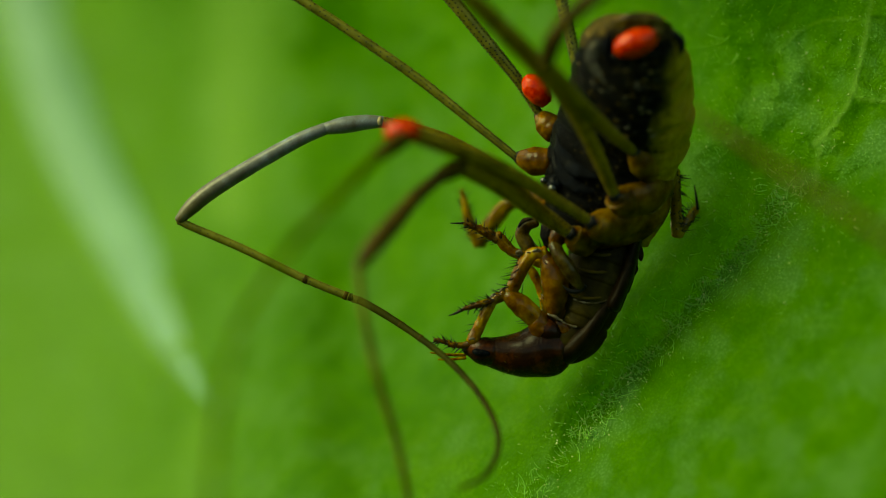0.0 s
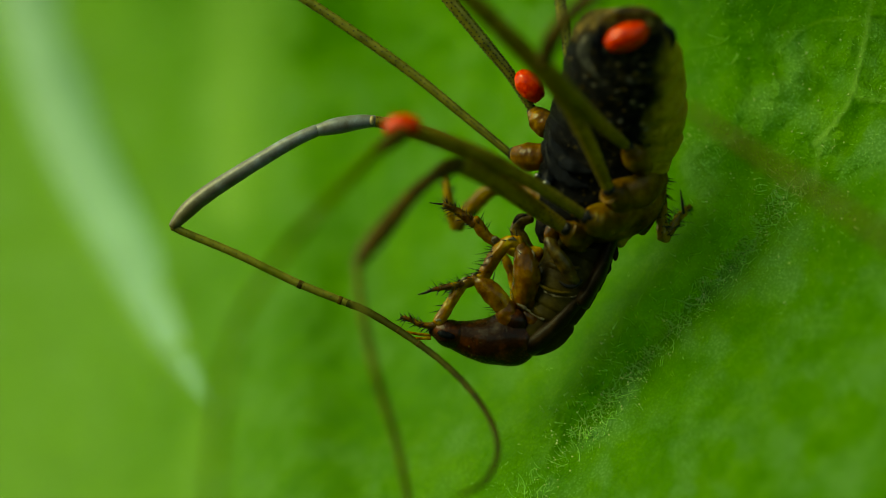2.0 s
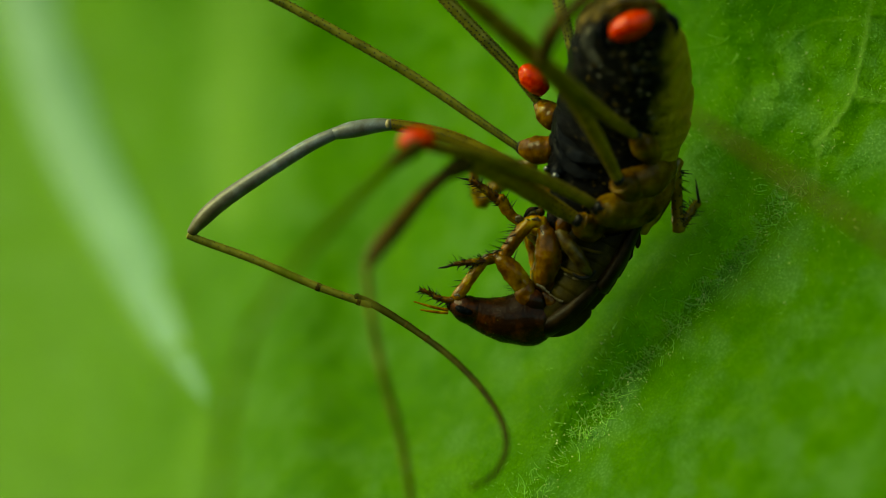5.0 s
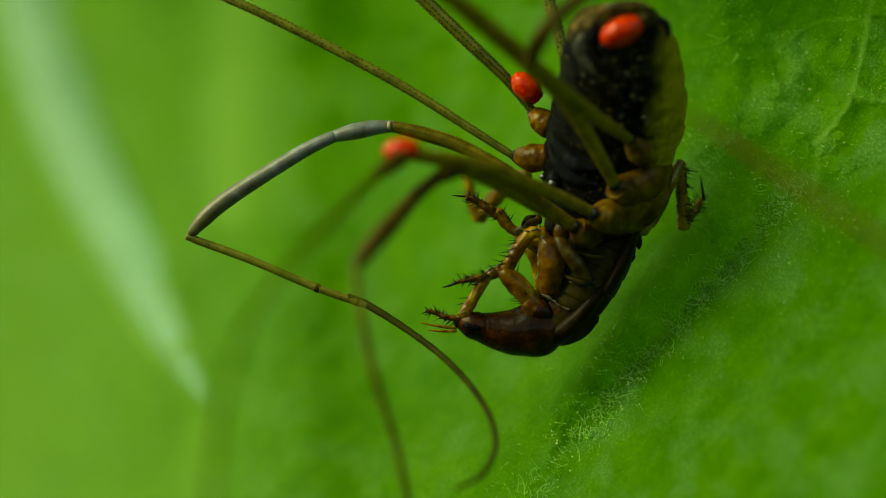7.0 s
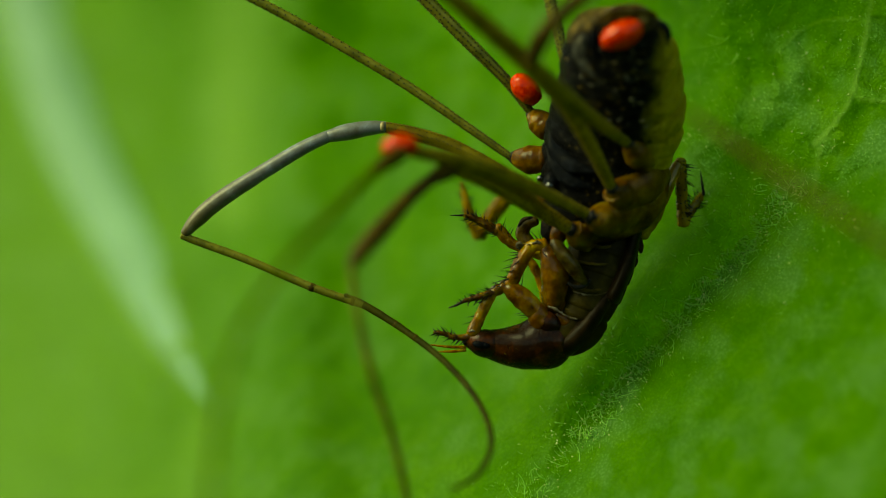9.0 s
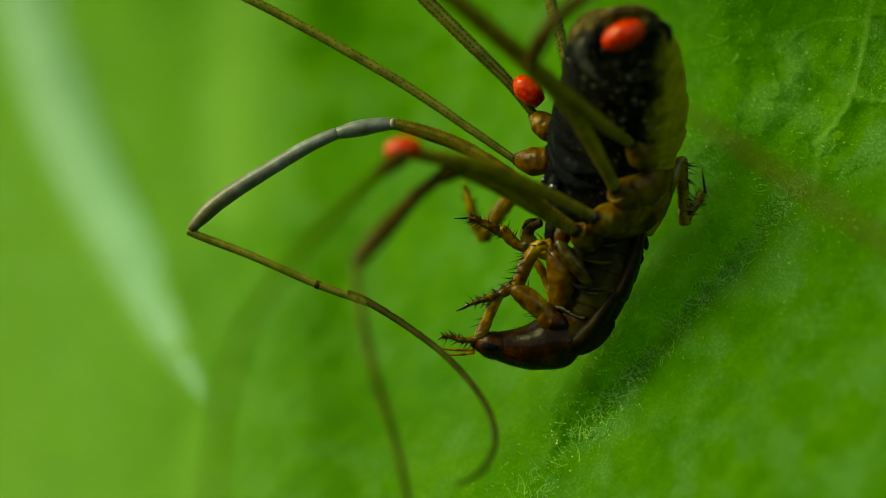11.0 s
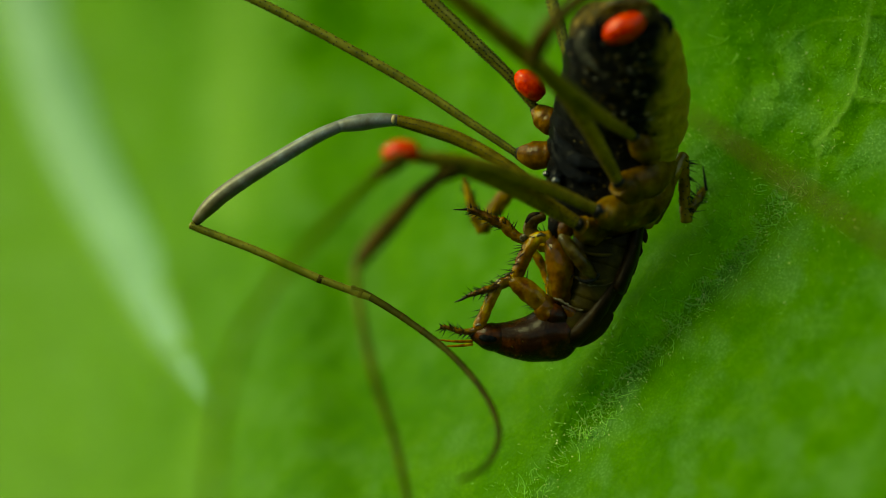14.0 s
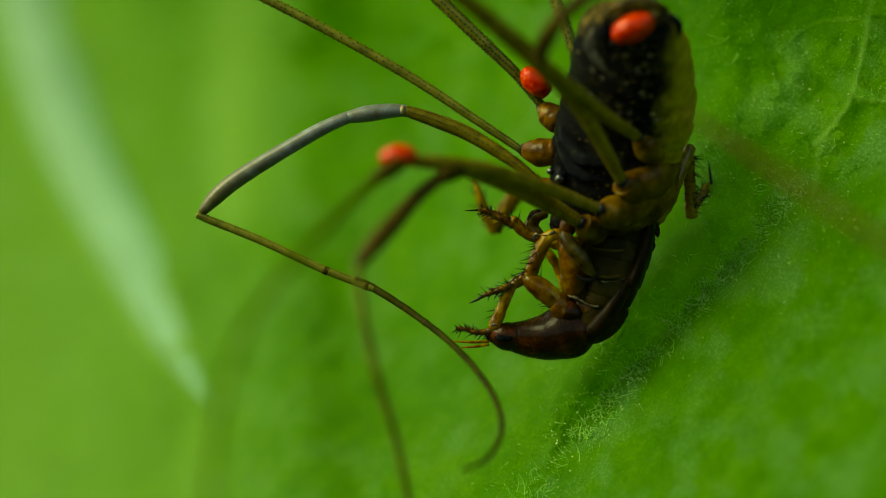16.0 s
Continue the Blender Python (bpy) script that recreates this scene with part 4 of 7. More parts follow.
part("throat_plate", [tube([(2.469, -0.600, -1.594), (2.636, -0.640, -1.761), (2.758, -0.560, -1.930)], [(0.08, 0.04), (0.12, 0.05), (0.05, 0.03)], 14, 5, 0.5, 0.02, 8.0)], UMBER, nymph, "tan throat plate")
part("eye", [ball((0.863, -0.660, -2.289), (0.20, 0.08, 0.09), 8, 18, 10)], SHEEN, nymph, "glossy blue-black eye")
for way, width in (([(2.252, -0.660, -1.449), (2.394, -0.700, -1.496), (2.562, -0.700, -1.580)], (0.022, 0.036, 0.02)), ([(2.325, -0.620, -1.378), (2.467, -0.660, -1.449)], (0.05, 0.04)),
                   ([(2.562, -0.700, -1.604), (2.801, -0.720, -1.688), (3.017, -0.700, -1.664), (3.187, -0.620, -1.558)], (0.016, 0.024, 0.022, 0.012)),
                   ([(2.774, -0.800, -1.112), (3.060, -0.840, -1.183), (3.372, -0.800, -1.160), (3.593, -0.660, -1.090)], (0.008, 0.012, 0.014, 0.012)),
                   ([(3.692, -0.580, -0.923), (3.618, -0.640, -1.090), (3.546, -0.640, -1.282)], (0.03, 0.04, 0.02)), ([(4.131, -0.420, -0.252), (4.058, -0.450, -0.372)], (0.02, 0.015))):
    part("joint_skin_and_glint", [tube(way, width, 12, 6, 0.5, 0.03, 16.0)], MEMBRANE, nymph, "wrinkled whitish joint skin and added highlight slivers")
for way in ([(2.680, -0.760, -0.993), (2.870, -0.810, -1.064), (3.180, -0.820, -1.100), (3.544, -0.680, -1.018)], [(2.636, -0.640, -1.497), (2.873, -0.700, -1.580), (3.138, -0.660, -1.497)],
            [(2.823, -0.780, -0.466), (3.253, -0.800, -0.538), (3.739, -0.600, -0.491)], [(2.921, -0.700, -0.096), (3.375, -0.740, -0.168), (3.888, -0.490, -0.108)]):
    part("abdomen_fold", [tube(way, [(0.02, 0.02)] + [(0.034, 0.03)] * (len(way) - 2) + [(0.015, 0.015)], 10, 6, 0.4, 0.01, 12.0)], BROWN, nymph, "dark fold between two belly plates")
for k in range(5):
    px = [(4.303, -0.100, -0.133), (4.182, -0.100, -0.422), (4.050, -0.100, -0.699), (3.929, -0.100, -0.988), (3.809, -0.100, -1.278)][k]
    part("side_lobe", [tube([(px[0] - 0.16, -0.12, px[2] + 0.14), (px[0] - 0.09, -0.12, px[2]), (px[0] - 0.07, -0.10, px[2] - 0.14)], [0.08, 0.085, 0.025], 10, 4, 0.6, 0.03, 10.0)], PLATE, nymph, "pointed dark side lobe")
for way in ([(0.529, -0.300, -2.357), (0.192, -0.300, -2.357), (-0.217, -0.250, -2.322)], [(0.529, -0.400, -2.414), (0.252, -0.400, -2.450), (-0.048, -0.400, -2.462)]):
    part("antenna", [tube(way, [0.035, 0.03, 0.015], 8, 4)], LIMB, nymph)


SPINE = mesh_of("spine", [spike((0, 0, 0), (0, 0, 1), 1.0, 1.0, 6)], Matrix(), DARK)


def limb(name, path, widths, parent=nymph, material=LIMB, spines=0, sector=None, size=0.22, lean=0.5, seed=1, label="", base=None, lo=0.05):
    ob = part(name, [tube(path, widths, 28, 12, 0.6, 0.022, 9.0)], material, parent, label, base)
    rng = random.Random(seed)
    for p, o, t in skin(path, widths, rng, spines, lo, 0.97, sector):
        way = (Vector(o) + Vector(t) * rng.uniform(0.2, 1.0) * lean * 2).normalized()
        long, thick = size * rng.uniform(0.7, 1.8), 0.010 + 0.026 * size
        spine = new("spine", SPINE)
        spine.parent = ob
        rest = Matrix.Translation(Vector(p - np.array(o) * 0.02) * MM) @ way.to_track_quat("Z", "Y").to_matrix().to_4x4() @ Matrix.Diagonal((thick, thick, long, 1))
        spine.matrix_basis = PLACE[ob].inverted() @ rest
    return ob


# fine short hairs on the shield and back
fuzz = random.Random(91)
fine = []
for way, width, count in (([(0.937, -0.360, -2.259), (1.491, -0.290, -2.309), (2.093, -0.260, -2.238), (2.673, -0.200, -2.071)], [(0.28, 0.26), (0.44, 0.42), (0.575, 0.56), (0.40, 0.40)], 46),
                          ([(4.085, -0.120, 0.157), (3.876, -0.220, -0.614), (3.545, -0.200, -1.155), (3.165, -0.240, -1.720)], [(0.16, 0.5), (0.2, 0.6), (0.2, 0.55), (0.24, 0.6)], 40)):
    for p, o, t in skin(way, width, fuzz, count, 0.05, 0.95, None, 6):
        fine.append(spike(p - np.array(o) * 0.02, Vector(o) + Vector(t) * fuzz.uniform(-0.5, 0.5), fuzz.uniform(0.06, 0.16), 0.007, 4))
part("bristle", fine, BROWN, nymph, "fine short brown hairs", kind="stuff")
# front leg
limb("hip", [(2.260, -0.480, -1.960), (2.110, -0.540, -1.740), (2.010, -0.560, -1.500)], [0.22, 0.25, 0.20], material=UMBER)
limb("femur", [(2.087, -0.550, -1.643), (1.774, -0.600, -1.342), (1.486, -0.600, -1.127), (1.330, -0.600, -1.055)], [0.19, 0.23, 0.19, 0.12], spines=5, seed=31)
limb("tibia", [(1.330, -0.600, -1.055), (1.055, -0.580, -1.223), (0.851, -0.550, -1.643), (0.672, -0.500, -2.052)], [0.11, 0.125, 0.12, 0.14], spines=16, sector=(1.9, 4.4), seed=32, size=0.16)
limb("tarsus", [(0.648, -0.500, -2.124), (0.336, -0.500, -2.148), (0.072, -0.500, -2.076), (-0.144, -0.500, -2.052)], [0.085, 0.066, 0.054, 0.03], spines=54, seed=33, size=0.15, lean=0.8, material=FOOT)
# middle leg
limb("hip", [(2.477, -0.300, -1.527), (2.414, -0.400, -1.249), (2.353, -0.450, -1.008)], [0.26, 0.29, 0.26], material=UMBER)
limb("femur", [(2.398, -0.550, -1.451), (2.408, -0.620, -0.947), (2.324, -0.660, -0.527), (2.180, -0.660, -0.204)], [0.16, 0.29, 0.26, 0.14], material=UMBER, spines=6, seed=34)
limb("tibia", [(2.156, -0.660, -0.144), (1.868, -0.660, -0.204), (1.630, -0.620, -0.611), (1.427, -0.580, -1.091)], [0.14, 0.14, 0.155, 0.13], spines=22, sector=(1.9, 4.4), seed=35, size=0.26)
limb("tarsus", [(1.210, -0.620, -1.138), (0.910, -0.660, -1.234), (0.647, -0.680, -1.317), (0.371, -0.700, -1.425)], [0.075, 0.074, 0.062, 0.03], spines=54, seed=36, size=0.15, lean=0.8, material=FOOT)
part("claw", [tube([(0.455, -0.700, -1.377), (0.311, -0.700, -1.461), (0.156, -0.700, -1.520)], [0.035, 0.028, 0.01], 8, 3)], DARK, nymph)
# third leg, behind
limb("femur", [(2.600, -0.200, -0.349), (2.179, -0.200, -0.349), (1.853, -0.250, -0.253)], [0.16, 0.15, 0.12])
limb("tibia", [(1.780, -0.300, -0.253), (1.491, -0.300, -0.132), (1.274, -0.320, 0.060), (1.154, -0.350, 0.204)], [0.11, 0.115, 0.13, 0.12], spines=14, seed=37, size=0.2, lo=0.5)
limb("tarsus", [(1.154, -0.350, 0.132), (0.889, -0.380, 0.264), (0.649, -0.400, 0.384), (0.456, -0.420, 0.456)], [0.112, 0.090, 0.074, 0.045], spines=60, seed=38, size=0.15, lean=0.8, material=FOOT)
part("claw", [tube([(0.504, -0.420, 0.456), (0.336, -0.420, 0.444), (0.144, -0.420, 0.444)], [0.03, 0.022, 0.008], 8, 3)], DARK, nymph)
part("joint_skin_and_glint", [ball((1.610, -0.400, -0.156), (0.07, 0.06, 0.08), 0, rough=0.03)], MEMBRANE, nymph, "whitish joint skin and added highlight slivers")
# pale slivers modelled as wet highlights on knees and thigh; the last is an edge strip
for way, wide in (([(1.901, -0.800, -0.122), (1.998, -0.800, -0.090), (2.093, -0.780, -0.118)], (0.02, 0.035, 0.015)), ([(1.566, -0.700, -0.157), (1.639, -0.720, -0.124), (1.697, -0.700, -0.174)], (0.03, 0.05, 0.03)),
                  ([(0.998, -0.760, -1.151), (1.098, -0.760, -1.048), (1.147, -0.740, -1.014)], (0.015, 0.03, 0.015)), ([(1.220, -0.740, -0.993), (1.282, -0.740, -0.936), (1.329, -0.720, -0.974)], (0.015, 0.03, 0.02)),
                  ([(0.604, -0.620, -2.024), (0.677, -0.640, -1.991), (0.735, -0.620, -2.042)], (0.015, 0.03, 0.015)), ([(2.430, -0.900, -0.275), (2.486, -0.900, -0.373), (2.507, -0.880, -0.470)], (0.012, 0.02, 0.010)),
                  ([(3.648, -0.620, -0.901), (3.615, -0.680, -1.067), (3.558, -0.720, -1.232), (3.507, -0.720, -1.326)], (0.02, 0.035, 0.03, 0.015))):
    part("joint_skin_and_glint", [tube(way, wide, 10, 4, 0.6, 0.012, 14.0)], MEMBRANE, nymph, "whitish joint skin and added highlight slivers")
# fourth leg, further back
limb("femur", [(1.731, 1.600, 1.093), (1.366, 1.800, 0.849), (1.036, 2.000, 0.444), (0.815, 2.100, 0.037)], [0.14, 0.17, 0.18, 0.14], material=OCHRE)
limb("tarsus", [(0.790, 2.100, 0.012), (0.617, 2.100, 0.358), (0.506, 2.100, 0.728), (0.383, 2.100, 1.185)], [0.13, 0.12, 0.10, 0.04], spines=36, seed=39, size=0.2, lean=0.9, material=OCHRE)
# second pale leg piece seen behind the middle leg
limb("femur", [(1.771, 0.500, -0.352), (1.990, 0.500, -0.655), (2.183, 0.450, -1.079), (2.230, 0.400, -1.442)], [0.09, 0.10, 0.11, 0.10], spines=8, seed=40, size=0.2)
# hind leg that clings to the leaf
hind_femur = limb("hind_femur", [(4.230, -0.100, 0.133), (4.435, -0.100, 0.554), (4.681, 0.000, 1.158), (4.907, 0.150, 1.668)], [0.18, 0.20, 0.17, 0.12], material=HIND, base=at(*REST["hind_femur"]))
hind_tibia = limb("hind_tibia", [(4.907, 0.150, 1.668), (4.934, 0.200, 1.342), (4.951, 0.300, 0.799), (4.990, 0.350, 0.315)], [0.12, 0.12, 0.125, 0.13], spines=30, sector=(-1.3, 0.7), seed=41, size=0.17, lean=0.4, material=HIND, base=at(*REST["hind_tibia"]))
part("bristle", [ball(p, (0.02, 0.02, 0.02), 0, 6, 4) for p in dot_rows([(4.907, 0.150, 1.668), (4.934, 0.200, 1.342), (4.951, 0.300, 0.799), (4.990, 0.350, 0.315)], [0.12, 0.12, 0.125, 0.13], 56, 43, 7)], DARK, hind_tibia, kind="stuff")
hind_tarsus = limb("hind_tarsus", [(4.990, 0.350, 0.315), (5.202, 0.450, 0.594), (5.402, 0.750, 0.839), (5.600, 1.000, 1.013)], [0.12, 0.10, 0.085, 0.05], spines=44, seed=42, size=0.2, lean=0.7, material=HIND, base=at(*REST["hind_tarsus"]))
part("claw", [tube([(5.441, 0.600, 0.862), (5.405, 0.600, 1.105), (5.369, 0.600, 1.372)], [0.035, 0.028, 0.008], 8, 3)], DARK, hind_tarsus)


# ---- what moves ----
def motions():
    walk(harvestman, [
        (0, at(3.626, -0.500, 2.500, 0.00, 0.27, 0.00)),
        (0.5, at(3.675, -0.500, 2.501, 0.00, 0.21, 0.00)),
        (1, at(3.659, -0.500, 2.535, 0.00, -0.02, 0.00)),
        (1.5, at(3.672, -0.500, 2.532, 0.00, 0.00, 0.00)),
        (2, at(3.478, -0.500, 2.621, 0.00, -0.78, 0.00)),
        (2.5, at(3.450, -0.500, 2.640, 0.00, -0.65, 0.00)),
        (3, at(3.627, -0.500, 2.901, 0.00, -2.91, 0.00)),
        (3.5, at(3.511, -0.500, 2.739, 0.00, -2.74, 0.00)),
        (4, at(3.630, -0.500, 2.806, 0.00, -2.92, 0.00)),
        (6.5, at(3.595, -0.500, 2.840, 0.00, -3.44, 0.00)),
        (7, at(3.506, -0.500, 2.715, 0.00, -4.98, 0.00)),
        (7.5, at(3.511, -0.500, 2.662, 0.00, -5.32, 0.00)),
        (8, at(3.522, -0.500, 2.615, 0.00, -4.68, 0.00)),
        (8.5, at(3.514, -0.500, 2.568, 0.00, -4.04, 0.00)),
        (9, at(3.472, -0.500, 2.648, 0.00, -3.90, 0.00)),
        (11.5, at(3.565, -0.500, 2.632, 0.00, -4.79, 0.00)),
        (12, at(3.592, -0.500, 2.659, 0.00, -4.75, 0.00)),
        (12.5, at(3.549, -0.500, 2.568, 0.00, -3.72, 0.00)),
        (13, at(3.512, -0.500, 2.513, 0.00, -3.72, 0.00)),
        (13.5, at(3.528, -0.500, 2.509, 0.00, -3.47, 0.00)),
        (14, at(3.569, -0.500, 2.783, 0.00, -5.41, 0.00)),
        (14.5, at(3.533, -0.500, 2.649, 0.00, -5.26, 0.00)),
        (15, at(3.566, -0.500, 2.702, 0.00, -5.66, 0.00)),
        (15.5, at(3.555, -0.500, 2.860, 0.00, -4.90, 0.00)),
        (16, at(3.690, -0.500, 2.790, 0.00, -3.41, 0.00))])
    walk(nymph, [
        (0, at(2.567, -0.100, -1.498, 0.00, 1.17, 0.00)),
        (0.5, at(2.631, -0.100, -1.540, 0.00, 0.79, 0.00)),
        (1, at(2.557, -0.100, -1.564, 0.00, 0.87, 0.00)),
        (1.5, at(2.603, -0.100, -1.555, 0.00, 0.00, 0.00)),
        (2, at(1.891, -0.100, -1.310, 0.00, 7.30, 0.00)),
        (2.5, at(1.975, -0.100, -1.305, 0.00, 5.39, 0.00)),
        (3, at(2.029, -0.100, -0.812, 0.00, 15.99, 0.00)),
        (3.5, at(2.124, -0.100, -1.133, 0.00, 9.40, 0.00)),
        (4, at(2.255, -0.100, -0.935, 0.00, 11.23, 0.00)),
        (6.5, at(2.335, -0.100, -0.909, 0.00, 10.52, 0.00)),
        (7, at(2.423, -0.100, -1.103, 0.00, 6.00, 0.00)),
        (7.5, at(2.497, -0.100, -1.184, 0.00, 3.47, 0.00)),
        (8, at(2.567, -0.100, -1.274, 0.00, 1.84, 0.00)),
        (8.5, at(2.649, -0.100, -1.382, 0.00, -1.10, 0.00)),
        (9, at(2.567, -0.100, -1.331, 0.00, 1.17, 0.00)),
        (11.5, at(2.741, -0.100, -1.310, 0.00, -0.93, 0.00)),
        (12, at(2.710, -0.100, -1.221, 0.00, 1.26, 0.00)),
        (12.5, at(2.721, -0.100, -1.379, 0.00, -2.33, 0.00)),
        (13, at(2.740, -0.100, -1.374, 0.00, -2.40, 0.00)),
        (13.5, at(2.754, -0.100, -1.395, 0.00, -3.04, 0.00)),
        (14, at(2.691, -0.100, -1.150, 0.00, -0.31, 0.00)),
        (14.5, at(3.006, -0.100, -1.372, 0.00, -4.43, 0.00)),
        (15, at(2.907, -0.100, -1.188, 0.00, -2.47, 0.00)),
        (15.5, at(2.869, -0.100, -1.157, 0.00, -3.26, 0.00)),
        (16, at(3.003, -0.100, -1.084, 0.00, -2.31, 0.00))])
    walk(femur_a, [
        (0, at(-2.045, 0.400, -0.567, -0.03, 54.01, 176.26)),
        (0.5, at(-2.045, 0.400, -0.567, -0.02, 54.03, 176.27)),
        (1, at(-2.045, 0.400, -0.567, 0.00, 54.15, 176.31)),
        (1.5, at(-2.045, 0.400, -0.567, 0.00, 54.07, 176.30)),
        (2, at(-2.045, 0.400, -0.567, 0.09, 52.39, 176.17)),
        (2.5, at(-2.045, 0.400, -0.567, 0.07, 52.99, 176.20)),
        (3, at(-2.045, 0.400, -0.567, 0.31, 55.51, 176.85)),
        (3.5, at(-2.045, 0.400, -0.567, 0.28, 54.24, 176.80)),
        (4, at(-2.045, 0.400, -0.567, 0.30, 55.17, 176.90)),
        (6.5, at(-2.045, 0.400, -0.567, 0.35, 54.99, 176.97)),
        (7, at(-2.045, 0.400, -0.567, 0.45, 55.12, 177.43)),
        (7.5, at(-2.045, 0.400, -0.567, 0.46, 55.45, 177.58)),
        (8, at(-2.045, 0.400, -0.567, 0.41, 55.48, 177.49)),
        (8.5, at(-2.045, 0.400, -0.567, 0.36, 55.10, 177.35)),
        (9, at(-2.045, 0.400, -0.567, 0.37, 53.92, 177.11)),
        (11.5, at(-2.045, 0.400, -0.567, 0.44, 53.16, 177.23)),
        (12, at(-2.045, 0.400, -0.567, 0.44, 52.80, 177.15)),
        (12.5, at(-2.045, 0.400, -0.567, 0.35, 53.72, 177.12)),
        (13, at(-2.045, 0.400, -0.567, 0.34, 53.20, 177.10)),
        (13.5, at(-2.045, 0.400, -0.567, 0.32, 53.65, 177.10)),
        (14, at(-2.045, 0.400, -0.567, 0.50, 53.58, 177.29)),
        (14.5, at(-2.045, 0.400, -0.567, 0.46, 54.92, 177.52)),
        (15, at(-2.045, 0.400, -0.567, 0.50, 54.21, 177.48)),
        (15.5, at(-2.045, 0.400, -0.567, 0.46, 54.95, 177.28)),
        (16, at(-2.045, 0.400, -0.567, 0.34, 55.49, 177.07))])
    walk(femur_b, [
        (0, at(-1.550, 0.400, 0.337, 0.05, 38.14, -170.92)),
        (0.5, at(-1.550, 0.400, 0.337, 0.04, 38.26, -170.99)),
        (1, at(-1.550, 0.400, 0.337, -0.00, 38.63, -171.11)),
        (1.5, at(-1.550, 0.400, 0.337, 0.00, 38.28, -170.99)),
        (2, at(-1.550, 0.400, 0.337, -0.16, 36.81, -170.59)),
        (2.5, at(-1.550, 0.400, 0.337, -0.13, 37.70, -170.74)),
        (3, at(-1.550, 0.400, 0.337, -0.58, 39.52, -171.54)),
        (3.5, at(-1.550, 0.400, 0.337, -0.53, 37.74, -171.52)),
        (4, at(-1.550, 0.400, 0.337, -0.55, 39.67, -171.95)),
        (6.5, at(-1.550, 0.400, 0.337, -0.66, 38.88, -171.86)),
        (7, at(-1.550, 0.400, 0.337, -0.83, 39.50, -173.18)),
        (7.5, at(-1.550, 0.400, 0.337, -0.86, 38.77, -173.28)),
        (8, at(-1.550, 0.400, 0.337, -0.77, 38.94, -173.18)),
        (8.5, at(-1.550, 0.400, 0.337, -0.67, 39.15, -173.10)),
        (9, at(-1.550, 0.400, 0.337, -0.67, 39.33, -172.85)),
        (11.5, at(-1.550, 0.400, 0.337, -0.79, 38.77, -173.14)),
        (12, at(-1.550, 0.400, 0.337, -0.78, 39.33, -173.19)),
        (12.5, at(-1.550, 0.400, 0.337, -0.62, 39.58, -173.07)),
        (13, at(-1.550, 0.400, 0.337, -0.61, 39.24, -173.13)),
        (13.5, at(-1.550, 0.400, 0.337, -0.58, 38.99, -172.97)),
        (14, at(-1.550, 0.400, 0.337, -0.92, 39.05, -173.04)),
        (14.5, at(-1.550, 0.400, 0.337, -0.83, 40.07, -173.62)),
        (15, at(-1.550, 0.400, 0.337, -0.89, 40.52, -173.75)),
        (15.5, at(-1.550, 0.400, 0.337, -0.84, 41.15, -173.13)),
        (16, at(-1.550, 0.400, 0.337, -0.61, 41.00, -172.63))])
    walk(femur_c, [
        (0, at(-0.701, 1.300, 1.315, -0.13, 15.39, 151.75)),
        (0.5, at(-0.701, 1.300, 1.315, -0.10, 16.29, 153.64)),
        (1, at(-0.701, 1.300, 1.315, 0.01, 16.27, 153.43)),
        (1.5, at(-0.701, 1.300, 1.315, 0.00, 16.14, 153.21)),
        (2, at(-0.701, 1.300, 1.315, 0.52, 11.22, 138.91)),
        (2.5, at(-0.701, 1.300, 1.315, 0.43, 11.56, 139.26)),
        (3, at(-0.701, 1.300, 1.315, 1.56, 15.30, 149.19)),
        (3.5, at(-0.701, 1.300, 1.315, 1.66, 11.73, 144.09)),
        (4, at(-0.701, 1.300, 1.315, 1.42, 15.62, 152.43)),
        (6.5, at(-0.701, 1.300, 1.315, 1.84, 13.95, 149.28)),
        (7, at(-0.701, 1.300, 1.315, 2.29, 13.03, 153.98)),
        (7.5, at(-0.701, 1.300, 1.315, 2.39, 12.34, 154.49)),
        (8, at(-0.701, 1.300, 1.315, 2.05, 12.93, 155.16)),
        (8.5, at(-0.701, 1.300, 1.315, 1.76, 13.27, 155.40)),
        (9, at(-0.701, 1.300, 1.315, 1.89, 12.62, 152.22)),
        (11.5, at(-0.701, 1.300, 1.315, 2.06, 13.37, 155.84)),
        (12, at(-0.701, 1.300, 1.315, 1.96, 14.41, 156.94)),
        (12.5, at(-0.701, 1.300, 1.315, 1.55, 14.36, 156.60)),
        (13, at(-0.701, 1.300, 1.315, 1.57, 13.53, 156.15)),
        (13.5, at(-0.701, 1.300, 1.315, 1.48, 13.56, 155.82)),
        (14, at(-0.701, 1.300, 1.315, 2.49, 13.36, 154.00)),
        (14.5, at(-0.701, 1.300, 1.315, 2.11, 14.25, 157.75)),
        (15, at(-0.701, 1.300, 1.315, 2.18, 15.20, 158.81)),
        (15.5, at(-0.701, 1.300, 1.315, 2.20, 15.60, 155.06)),
        (16, at(-0.701, 1.300, 1.315, 1.39, 18.19, 157.63))])
